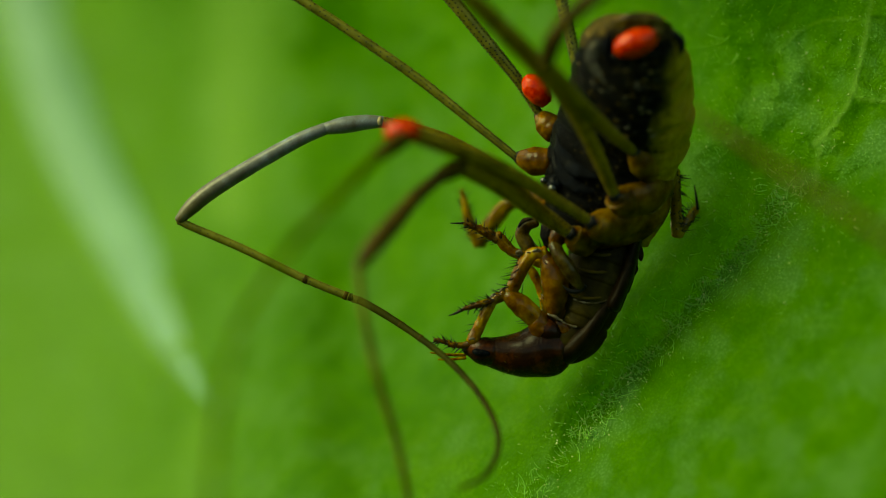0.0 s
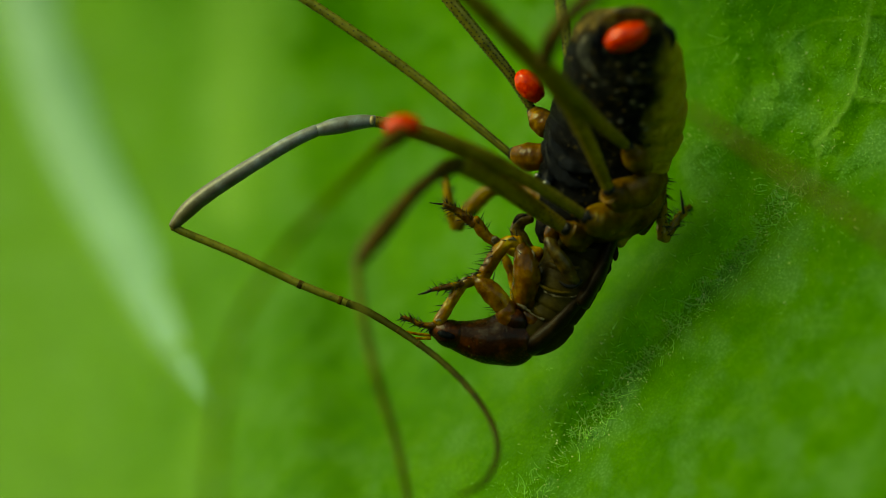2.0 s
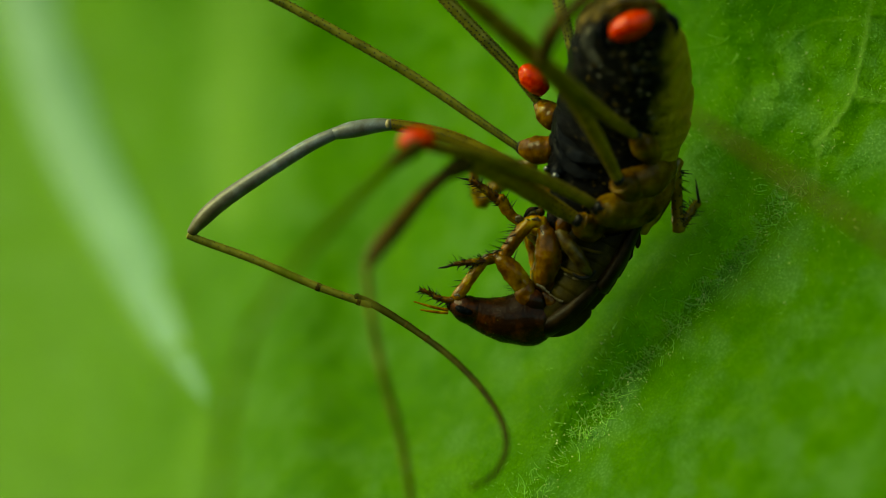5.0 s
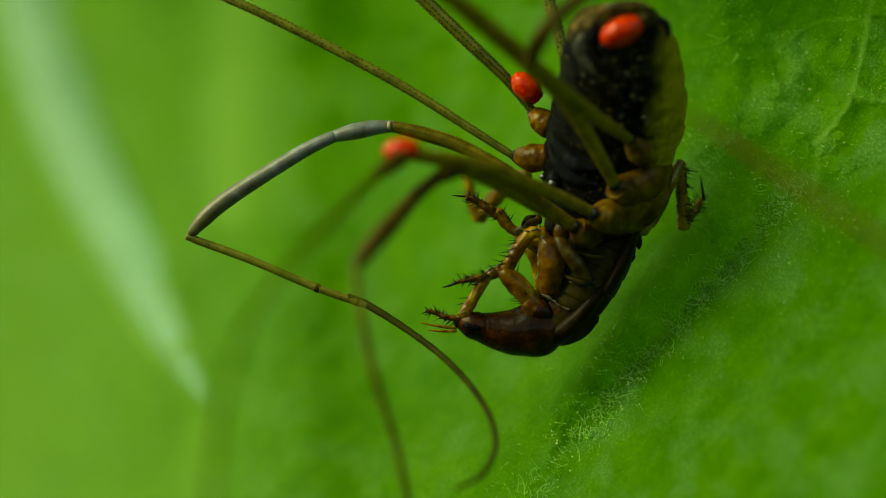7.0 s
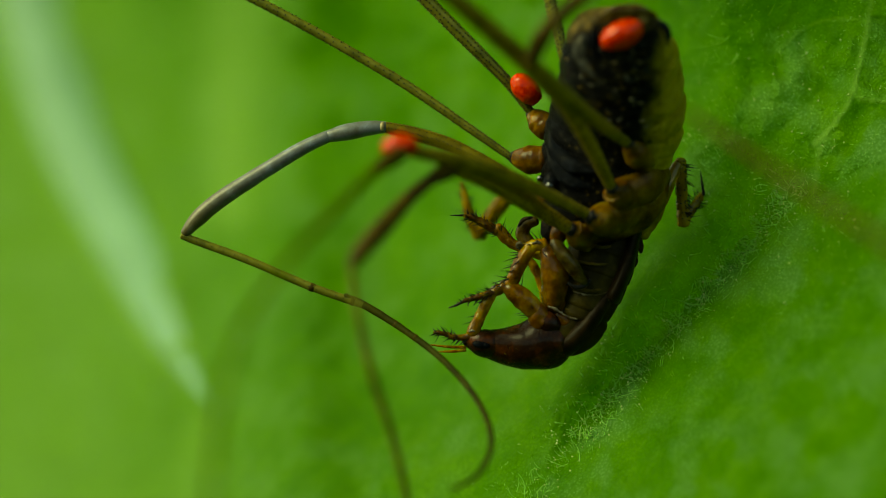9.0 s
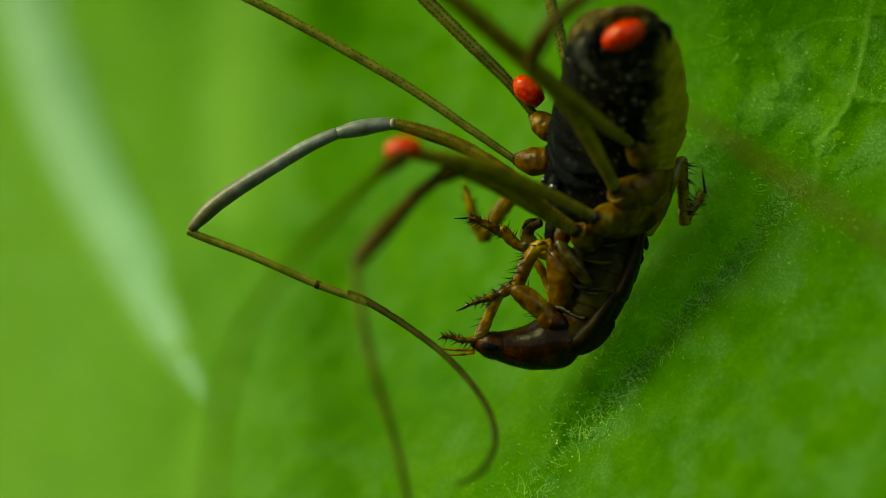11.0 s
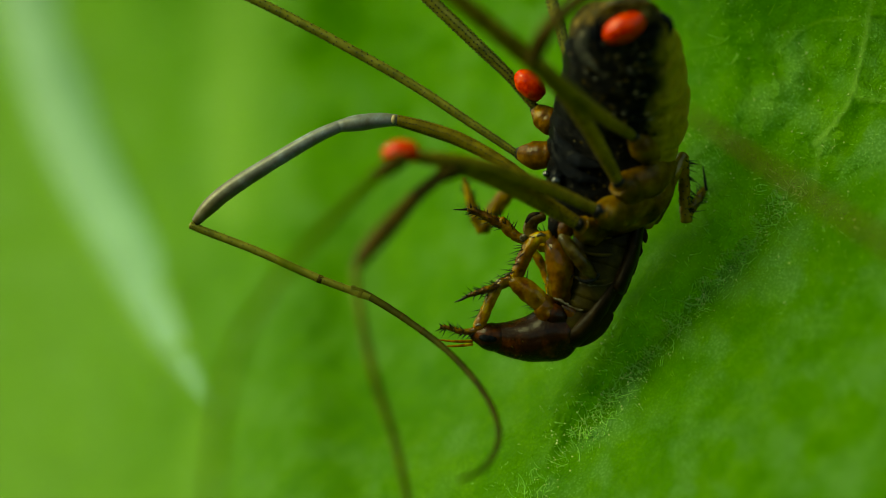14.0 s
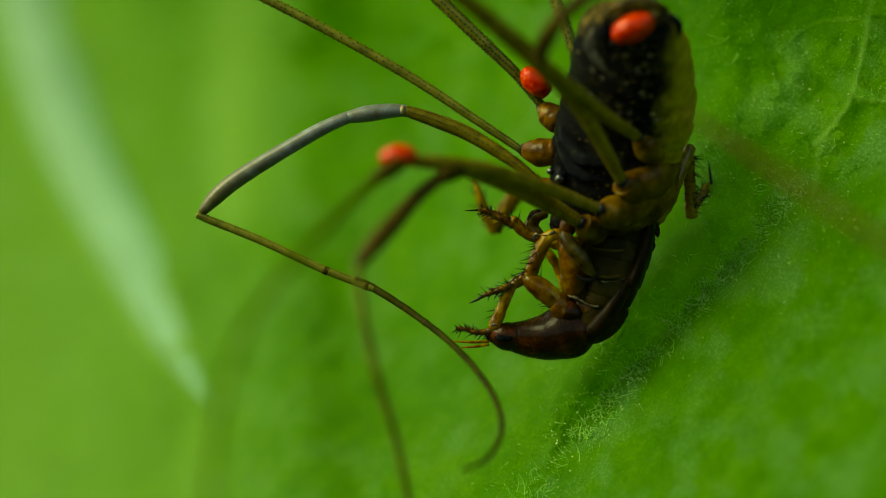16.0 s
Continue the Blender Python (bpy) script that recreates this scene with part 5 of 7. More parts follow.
    walk(femur_d, [
        (0, at(-1.798, 0.399, -1.299, -0.02, 64.44, 178.13)),
        (0.5, at(-1.838, 0.401, -1.280, -0.02, 64.05, 178.15)),
        (1, at(-1.827, 0.400, -1.285, 0.00, 64.56, 178.17)),
        (1.5, at(-1.815, 0.400, -1.291, 0.00, 64.75, 178.17)),
        (2, at(-1.804, 0.399, -1.297, 0.06, 64.74, 178.22)),
        (2.5, at(-1.768, 0.398, -1.312, 0.05, 66.70, 178.22)),
        (3, at(-1.679, 0.395, -1.353, 0.23, 65.57, 178.35)),
        (3.5, at(-1.703, 0.396, -1.343, 0.21, 65.06, 178.33)),
        (4, at(-1.605, 0.393, -1.389, 0.23, 64.94, 178.29)),
        (6.5, at(-1.671, 0.395, -1.361, 0.26, 63.84, 178.35)),
        (7, at(-1.589, 0.392, -1.421, 0.34, 60.01, 178.32)),
        (7.5, at(-1.583, 0.391, -1.430, 0.36, 59.09, 178.32)),
        (8, at(-1.590, 0.391, -1.426, 0.32, 59.23, 178.28)),
        (8.5, at(-1.623, 0.392, -1.404, 0.28, 59.65, 178.26)),
        (9, at(-1.661, 0.395, -1.375, 0.27, 61.48, 178.32)),
        (11.5, at(-1.596, 0.392, -1.432, 0.31, 57.18, 178.24)),
        (12, at(-1.591, 0.392, -1.436, 0.31, 56.98, 178.23)),
        (12.5, at(-1.588, 0.391, -1.432, 0.25, 58.27, 178.18)),
        (13, at(-1.589, 0.391, -1.434, 0.25, 57.56, 178.16)),
        (13.5, at(-1.607, 0.392, -1.420, 0.23, 58.09, 178.17)),
        (14, at(-1.607, 0.392, -1.420, 0.36, 58.25, 178.32)),
        (14.5, at(-1.539, 0.389, -1.472, 0.35, 56.84, 178.22)),
        (15, at(-1.504, 0.388, -1.491, 0.38, 57.32, 178.25)),
        (15.5, at(-1.534, 0.389, -1.472, 0.33, 57.19, 178.20)),
        (16, at(-1.578, 0.391, -1.444, 0.23, 57.11, 178.12))])
    walk(patella_d, [
        (0, at(-4.913, 0.500, 0.192, -180.00, 83.23, -0.00)),
        (0.5, at(-4.943, 0.500, 0.232, -180.00, 82.57, -0.00)),
        (1, at(-4.945, 0.500, 0.199, 180.00, 83.52, -0.00)),
        (1.5, at(-4.938, 0.500, 0.183, 180.00, 82.67, -0.00)),
        (2, at(-4.927, 0.500, 0.178, 180.00, 81.86, -0.00)),
        (2.5, at(-4.939, 0.500, 0.055, 180.00, 80.97, -0.00)),
        (3, at(-4.823, 0.500, 0.076, 180.00, 83.02, -0.00)),
        (3.5, at(-4.834, 0.500, 0.114, 180.00, 82.86, -0.00)),
        (4, at(-4.733, 0.500, 0.075, 180.00, 83.92, -0.00)),
        (6.5, at(-4.770, 0.500, 0.162, 180.00, 84.38, -0.00)),
        (7, at(-4.579, 0.500, 0.306, 180.00, 85.25, -0.00)),
        (7.5, at(-4.545, 0.500, 0.345, 180.00, 86.32, -0.00)),
        (8, at(-4.556, 0.500, 0.342, 180.00, 85.80, -0.00)),
        (8.5, at(-4.602, 0.500, 0.342, 180.00, 86.00, -0.00)),
        (9, at(-4.695, 0.500, 0.275, 180.00, 84.84, -0.00)),
        (11.5, at(-4.497, 0.500, 0.441, 180.00, 86.05, -0.00)),
        (12, at(-4.486, 0.500, 0.447, 180.00, 86.70, -0.00)),
        (12.5, at(-4.524, 0.500, 0.385, 180.00, 87.32, -0.00)),
        (13, at(-4.503, 0.500, 0.419, 180.00, 87.47, -0.00)),
        (13.5, at(-4.538, 0.500, 0.406, 180.00, 87.87, -0.00)),
        (14, at(-4.543, 0.500, 0.398, 180.00, 89.72, -0.00)),
        (14.5, at(-4.429, 0.500, 0.418, 180.00, 89.61, -0.00)),
        (15, at(-4.410, 0.500, 0.375, 180.00, 88.44, -0.00)),
        (15.5, at(-4.435, 0.500, 0.400, 180.00, 87.62, -0.00)),
        (16, at(-4.477, 0.500, 0.432, 180.00, 86.92, -0.00))])
    walk(tibia_d, [
        (0, at(-6.131, 0.500, 0.047, -180.00, 57.63, -0.00)),
        (0.5, at(-6.180, 0.500, 0.071, -180.00, 57.63, -0.00)),
        (1, at(-6.164, 0.500, 0.061, 180.00, 57.76, -0.00)),
        (1.5, at(-6.157, 0.500, 0.026, 180.00, 57.50, -0.00)),
        (2, at(-6.168, 0.500, 0.001, 180.00, 57.02, -0.00)),
        (2.5, at(-6.179, 0.500, -0.142, 180.00, 56.32, -0.00)),
        (3, at(-6.050, 0.500, -0.074, 180.00, 58.28, -0.00)),
        (3.5, at(-6.061, 0.500, -0.040, 180.00, 57.66, -0.00)),
        (4, at(-5.961, 0.500, -0.056, 180.00, 58.15, -0.00)),
        (6.5, at(-5.998, 0.500, 0.041, 180.00, 58.67, -0.00)),
        (7, at(-5.831, 0.500, 0.202, 180.00, 60.76, -0.00)),
        (7.5, at(-5.776, 0.500, 0.266, 180.00, 61.47, -0.00)),
        (8, at(-5.804, 0.500, 0.250, 180.00, 61.07, -0.00)),
        (8.5, at(-5.849, 0.500, 0.255, 180.00, 60.91, -0.00)),
        (9, at(-5.924, 0.500, 0.165, 180.00, 59.75, -0.00)),
        (11.5, at(-5.765, 0.500, 0.353, 180.00, 61.57, -0.00)),
        (12, at(-5.735, 0.500, 0.375, 180.00, 61.68, -0.00)),
        (12.5, at(-5.767, 0.500, 0.327, 180.00, 61.03, -0.00)),
        (13, at(-5.765, 0.500, 0.363, 180.00, 61.11, -0.00)),
        (13.5, at(-5.762, 0.500, 0.361, 180.00, 61.03, -0.00)),
        (14, at(-5.748, 0.500, 0.392, 180.00, 61.88, -0.00)),
        (14.5, at(-5.655, 0.500, 0.410, 180.00, 62.34, -0.00)),
        (15, at(-5.658, 0.500, 0.341, 180.00, 62.21, -0.00)),
        (15.5, at(-5.663, 0.500, 0.349, 180.00, 61.74, -0.00)),
        (16, at(-5.703, 0.500, 0.366, 180.00, 60.49, -0.00))])
    walk(metatarsus_d, [
        (0, at(-9.264, 0.500, -1.939, 179.97, 66.40, 177.15)),
        (0.5, at(-9.278, 0.500, -1.893, 179.97, 66.16, 177.10)),
        (1, at(-9.288, 0.500, -1.910, -180.00, 66.07, 177.11)),
        (1.5, at(-9.282, 0.500, -1.965, 180.00, 66.28, 177.14)),
        (2, at(-9.283, 0.500, -2.020, -179.91, 65.83, 177.32)),
        (2.5, at(-9.253, 0.500, -2.190, -179.92, 67.56, 177.38)),
        (3, at(-9.223, 0.500, -2.035, -179.64, 65.91, 177.44)),
        (3.5, at(-9.230, 0.500, -2.047, -179.66, 66.28, 177.49)),
        (4, at(-9.172, 0.500, -2.051, -179.64, 66.20, 177.46)),
        (6.5, at(-9.227, 0.500, -1.925, -179.58, 65.45, 177.50)),
        (7, at(-9.148, 0.500, -1.655, -179.41, 64.24, 177.57)),
        (7.5, at(-9.120, 0.500, -1.552, -179.37, 63.81, 177.59)),
        (8, at(-9.126, 0.500, -1.585, -179.44, 64.20, 177.53)),
        (8.5, at(-9.148, 0.500, -1.580, -179.52, 64.30, 177.48)),
        (9, at(-9.184, 0.500, -1.737, -179.52, 65.25, 177.50)),
        (11.5, at(-9.107, 0.500, -1.457, -179.44, 63.50, 177.51)),
        (12, at(-9.094, 0.500, -1.436, -179.45, 63.40, 177.52)),
        (12.5, at(-9.111, 0.500, -1.524, -179.55, 64.54, 177.44)),
        (13, at(-9.090, 0.500, -1.471, -179.56, 64.40, 177.45)),
        (13.5, at(-9.098, 0.500, -1.486, -179.58, 64.55, 177.41)),
        (14, at(-9.132, 0.500, -1.417, -179.39, 62.83, 177.58)),
        (14.5, at(-9.049, 0.500, -1.369, -179.39, 63.28, 177.56)),
        (15, at(-9.029, 0.500, -1.435, -179.33, 63.51, 177.59)),
        (15.5, at(-9.047, 0.500, -1.471, -179.43, 63.30, 177.51)),
        (16, at(-9.038, 0.500, -1.521, -179.59, 63.97, 177.34))])
    walk(tarsus_d, [
        (0, at(-5.202, 0.300, -3.716, -179.83, 30.17, -146.93)),
        (0.5, at(-5.292, 0.300, -3.657, -179.87, 30.26, -147.58)),
        (1, at(-5.328, 0.300, -3.670, 179.99, 30.32, -148.06)),
        (1.5, at(-5.285, 0.300, -3.724, 180.00, 30.14, -147.41)),
        (2, at(-5.162, 0.300, -3.872, 179.51, 29.94, -147.33)),
        (2.5, at(-5.016, 0.300, -3.942, 179.58, 29.07, -145.73)),
        (3, at(-5.346, 0.300, -3.771, 178.21, 26.57, -147.42)),
        (3.5, at(-5.257, 0.300, -3.795, 178.30, 27.54, -147.47)),
        (4, at(-5.276, 0.300, -3.772, 178.17, 26.44, -146.60)),
        (6.5, at(-5.349, 0.300, -3.699, 177.88, 26.26, -147.53)),
        (7, at(-5.439, 0.300, -3.447, 177.06, 25.77, -149.27)),
        (7.5, at(-5.442, 0.300, -3.364, 176.86, 25.41, -149.24)),
        (8, at(-5.429, 0.300, -3.376, 177.24, 26.10, -149.26)),
        (8.5, at(-5.399, 0.300, -3.387, 177.60, 26.77, -149.17)),
        (9, at(-5.408, 0.300, -3.480, 177.71, 27.11, -149.58)),
        (11.5, at(-5.436, 0.300, -3.290, 177.16, 25.46, -148.98)),
        (12, at(-5.404, 0.300, -3.286, 177.15, 24.98, -148.35)),
        (12.5, at(-5.370, 0.300, -3.308, 177.78, 26.35, -148.76)),
        (13, at(-5.331, 0.300, -3.275, 177.78, 26.43, -148.70)),
        (13.5, at(-5.349, 0.300, -3.272, 177.93, 26.70, -148.87)),
        (14, at(-5.446, 0.300, -3.311, 176.78, 24.33, -148.62)),
        (14.5, at(-5.390, 0.300, -3.213, 176.88, 24.55, -148.71)),
        (15, at(-5.397, 0.300, -3.248, 176.61, 23.91, -148.30)),
        (15.5, at(-5.397, 0.300, -3.309, 177.10, 24.30, -148.65)),
        (16, at(-5.363, 0.300, -3.318, 177.93, 25.00, -147.60))])
    walk(femur_e, [
        (0, at(0.399, -1.249, -0.486, 0.66, 68.59, -116.37)),
        (0.5, at(0.394, -1.259, -0.482, 0.52, 68.64, -116.84)),
        (1, at(0.397, -1.252, -0.485, -0.04, 68.90, -117.44)),
        (1.5, at(0.398, -1.250, -0.485, 0.00, 68.86, -117.31)),
        (2, at(0.432, -1.179, -0.515, -1.96, 69.17, -117.56)),
        (2.5, at(0.431, -1.180, -0.514, -1.65, 69.27, -117.33)),
        (3, at(0.434, -1.180, -0.513, -7.88, 70.88, -125.19)),
        (3.5, at(0.427, -1.191, -0.510, -7.02, 69.60, -123.74)),
        (4, at(0.413, -1.219, -0.498, -7.58, 70.14, -125.53)),
        (6.5, at(0.425, -1.198, -0.506, -9.02, 70.23, -126.56)),
        (7, at(0.383, -1.278, -0.473, -11.93, 68.63, -131.07)),
        (7.5, at(0.375, -1.294, -0.466, -12.41, 68.10, -131.74)),
        (8, at(0.369, -1.303, -0.462, -10.86, 67.98, -130.17)),
        (8.5, at(0.366, -1.308, -0.459, -9.38, 67.96, -128.62)),
        (9, at(0.388, -1.270, -0.477, -9.35, 68.56, -127.91)),
        (11.5, at(0.370, -1.302, -0.462, -11.18, 68.12, -130.59)),
        (12, at(0.368, -1.304, -0.462, -11.20, 68.42, -130.85)),
        (12.5, at(0.363, -1.315, -0.456, -8.67, 68.09, -128.10)),
        (13, at(0.357, -1.324, -0.451, -8.49, 67.65, -127.87)),
        (13.5, at(0.360, -1.318, -0.454, -7.97, 67.70, -127.15)),
        (14, at(0.392, -1.263, -0.480, -13.18, 68.98, -132.28)),
        (14.5, at(0.354, -1.328, -0.450, -12.13, 68.01, -132.30)),
        (15, at(0.351, -1.331, -0.449, -13.14, 68.23, -133.66)),
        (15.5, at(0.395, -1.256, -0.483, -12.39, 69.82, -131.68)),
        (16, at(0.387, -1.269, -0.478, -8.66, 69.93, -127.98))])
    walk(patella_e, [
        (0, at(-1.570, -5.100, 1.210, 0.37, 48.35, -66.44)),
        (0.5, at(-1.597, -5.100, 1.211, 0.29, 48.30, -66.82)),
        (1, at(-1.597, -5.100, 1.188, -0.02, 48.46, -66.74)),
        (1.5, at(-1.590, -5.100, 1.191, 0.00, 48.39, -67.04)),
        (2, at(-1.435, -5.100, 1.137, -1.08, 48.88, -67.01)),
        (2.5, at(-1.444, -5.100, 1.130, -0.90, 48.96, -66.35)),
        (3, at(-1.551, -5.100, 0.995, -4.12, 49.70, -69.31)),
        (3.5, at(-1.501, -5.100, 1.098, -3.87, 49.91, -68.09)),
        (4, at(-1.605, -5.100, 1.067, -4.12, 49.92, -68.49)),
        (6.5, at(-1.562, -5.100, 1.046, -4.88, 50.11, -69.08)),
        (7, at(-1.674, -5.100, 1.184, -7.11, 51.77, -67.36)),
        (7.5, at(-1.683, -5.100, 1.227, -7.61, 51.96, -67.56)),
        (8, at(-1.690, -5.100, 1.249, -6.65, 51.64, -67.00)),
        (8.5, at(-1.694, -5.100, 1.262, -5.72, 51.38, -66.27)),
        (9, at(-1.638, -5.100, 1.199, -5.51, 51.24, -66.40)),
        (11.5, at(-1.698, -5.100, 1.237, -6.83, 51.52, -67.62)),
        (12, at(-1.721, -5.100, 1.215, -6.77, 51.47, -67.66)),
        (12.5, at(-1.715, -5.100, 1.258, -5.25, 51.16, -66.20)),
        (13, at(-1.710, -5.100, 1.297, -5.23, 51.31, -65.70)),
        (13.5, at(-1.697, -5.100, 1.292, -4.89, 51.05, -65.91)),
        (14, at(-1.665, -5.100, 1.143, -7.76, 51.60, -68.83)),
        (14.5, at(-1.758, -5.100, 1.251, -7.51, 52.21, -66.74)),
        (15, at(-1.785, -5.100, 1.229, -8.11, 52.37, -67.22)),
        (15.5, at(-1.693, -5.100, 1.083, -6.99, 51.55, -67.85)),
        (16, at(-1.716, -5.100, 1.099, -4.83, 50.37, -68.13))])
    walk(tibia_e, [
        (0, at(-1.229, -5.900, 1.984, 0.38, 60.13, -44.10)),
        (0.5, at(-1.261, -5.900, 1.984, 0.30, 60.14, -44.22)),
        (1, at(-1.253, -5.900, 1.960, -0.02, 60.50, -44.45)),
        (1.5, at(-1.251, -5.900, 1.963, 0.00, 60.47, -44.49)),
        (2, at(-1.072, -5.900, 1.903, -1.14, 61.61, -45.33)),
        (2.5, at(-1.074, -5.900, 1.897, -0.96, 62.09, -45.09)),
        (3, at(-1.159, -5.900, 1.747, -4.95, 65.76, -48.82)),
        (3.5, at(-1.094, -5.900, 1.851, -4.35, 63.93, -48.02)),
        (4, at(-1.199, -5.900, 1.818, -4.80, 64.92, -48.49)),
        (6.5, at(-1.150, -5.900, 1.794, -5.74, 65.26, -49.35)),
        (7, at(-1.181, -5.900, 1.915, -8.18, 65.15, -50.86)),
        (7.5, at(-1.182, -5.900, 1.955, -8.58, 64.69, -51.14)),
        (8, at(-1.201, -5.900, 1.984, -7.39, 64.09, -50.09)),
        (8.5, at(-1.213, -5.900, 2.002, -6.18, 63.17, -48.98)),
        (9, at(-1.164, -5.900, 1.940, -6.12, 63.91, -49.02)),
        (11.5, at(-1.216, -5.900, 1.971, -7.59, 64.12, -50.36)),
        (12, at(-1.241, -5.900, 1.950, -7.56, 64.25, -50.36)),
        (12.5, at(-1.243, -5.900, 2.000, -5.68, 63.10, -48.60)),
        (13, at(-1.229, -5.900, 2.039, -5.57, 62.63, -48.38)),
        (13.5, at(-1.228, -5.900, 2.037, -5.18, 62.42, -48.12)),
        (14, at(-1.184, -5.900, 1.872, -9.17, 65.85, -51.96)),
        (14.5, at(-1.244, -5.900, 1.978, -8.53, 64.91, -50.97)),
        (15, at(-1.266, -5.900, 1.953, -9.46, 65.67, -51.84)),
        (15.5, at(-1.211, -5.900, 1.816, -8.54, 66.62, -51.39)),
        (16, at(-1.288, -5.900, 1.846, -5.65, 65.14, -49.09))])
    walk(tarsus_e, [
        (0, at(6.339, -15.000, -3.608, -0.50, 65.32, 128.39)),
        (0.5, at(6.286, -15.000, -3.616, -0.40, 65.29, 128.49)),
        (1, at(6.287, -15.000, -3.675, 0.03, 65.15, 128.87)),
        (1.5, at(6.276, -15.000, -3.670, 0.00, 65.16, 128.85)),
        (2, at(6.418, -15.000, -3.847, 1.41, 64.66, 130.12)),
        (2.5, at(6.454, -15.000, -3.852, 1.18, 64.75, 129.92)),
        (3, at(6.108, -15.000, -4.355, 5.03, 63.24, 133.38)),
        (3.5, at(6.243, -15.000, -4.182, 4.77, 63.35, 133.14)),
        (4, at(6.109, -15.000, -4.261, 5.05, 63.24, 133.39)),
        (6.5, at(6.094, -15.000, -4.492, 5.83, 62.58, 134.07)),
        (7, at(6.071, -15.000, -4.537, 8.14, 61.49, 136.12)),
        (7.5, at(6.043, -15.000, -4.520, 8.63, 61.24, 136.54)),
        (8, at(6.087, -15.000, -4.404, 7.70, 61.70, 135.73)),
        (8.5, at(6.146, -15.000, -4.290, 6.75, 62.15, 134.89)),
        (9, at(6.194, -15.000, -4.358, 6.53, 62.26, 134.70)),
        (11.5, at(6.034, -15.000, -4.430, 7.87, 61.62, 135.88)),
        (12, at(6.008, -15.000, -4.450, 7.80, 61.65, 135.82)),
        (12.5, at(6.135, -15.000, -4.254, 6.26, 62.38, 134.46)),
        (13, at(6.176, -15.000, -4.201, 6.25, 62.38, 134.45)),
        (13.5, at(6.179, -15.000, -4.170, 5.87, 62.55, 134.11)),
        (14, at(5.967, -15.000, -4.645, 8.76, 61.17, 136.66)),
        (14.5, at(6.028, -15.000, -4.499, 8.55, 61.28, 136.47)),
        (15, at(5.958, -15.000, -4.590, 9.12, 60.99, 136.97)),
        (15.5, at(6.015, -15.000, -4.670, 8.02, 61.54, 136.01)),
        (16, at(6.004, -15.000, -4.434, 5.78, 62.60, 134.03))])
    walk(femur_f, [
        (0, at(-0.014, -1.200, -1.395, 0.39, 54.76, -123.55)),
        (0.5, at(-0.014, -1.200, -1.395, 0.31, 54.82, -123.87)),
        (1, at(-0.014, -1.200, -1.395, -0.02, 54.96, -124.25)),
        (1.5, at(-0.014, -1.200, -1.395, 0.00, 54.92, -124.14)),
        (2, at(-0.014, -1.200, -1.395, -1.13, 54.81, -124.03)),
        (2.5, at(-0.014, -1.200, -1.395, -0.94, 55.04, -123.94)),
        (3, at(-0.014, -1.200, -1.395, -4.28, 56.11, -128.46)),
        (3.5, at(-0.014, -1.200, -1.395, -3.94, 54.91, -127.72)),
        (4, at(-0.014, -1.200, -1.395, -4.21, 55.55, -128.90)),
        (6.5, at(-0.014, -1.200, -1.395, -4.96, 55.42, -129.34)),
        (7, at(-0.014, -1.200, -1.395, -6.78, 53.98, -132.50)),
        (7.5, at(-0.014, -1.200, -1.395, -7.13, 53.45, -132.99)),
        (8, at(-0.014, -1.200, -1.395, -6.29, 53.50, -132.13)),
        (8.5, at(-0.014, -1.200, -1.395, -5.45, 53.53, -131.24)),
        (9, at(-0.014, -1.200, -1.395, -5.36, 54.03, -130.63)),
        (11.5, at(-0.014, -1.200, -1.395, -6.45, 53.56, -132.34)),
        (12, at(-0.014, -1.200, -1.395, -6.41, 53.82, -132.48)),
        (12.5, at(-0.014, -1.200, -1.395, -5.04, 53.75, -130.96)),
        (13, at(-0.014, -1.200, -1.395, -4.99, 53.37, -130.89)),
        (13.5, at(-0.014, -1.200, -1.395, -4.68, 53.43, -130.42)),
        (14, at(-0.014, -1.200, -1.395, -7.40, 54.19, -133.05)),
        (14.5, at(-0.014, -1.200, -1.395, -7.01, 53.57, -133.53)),
        (15, at(-0.014, -1.200, -1.395, -7.55, 53.77, -134.33)),
        (15.5, at(-0.014, -1.200, -1.395, -6.85, 55.10, -132.66)),
        (16, at(-0.014, -1.200, -1.395, -4.84, 55.45, -130.58))])
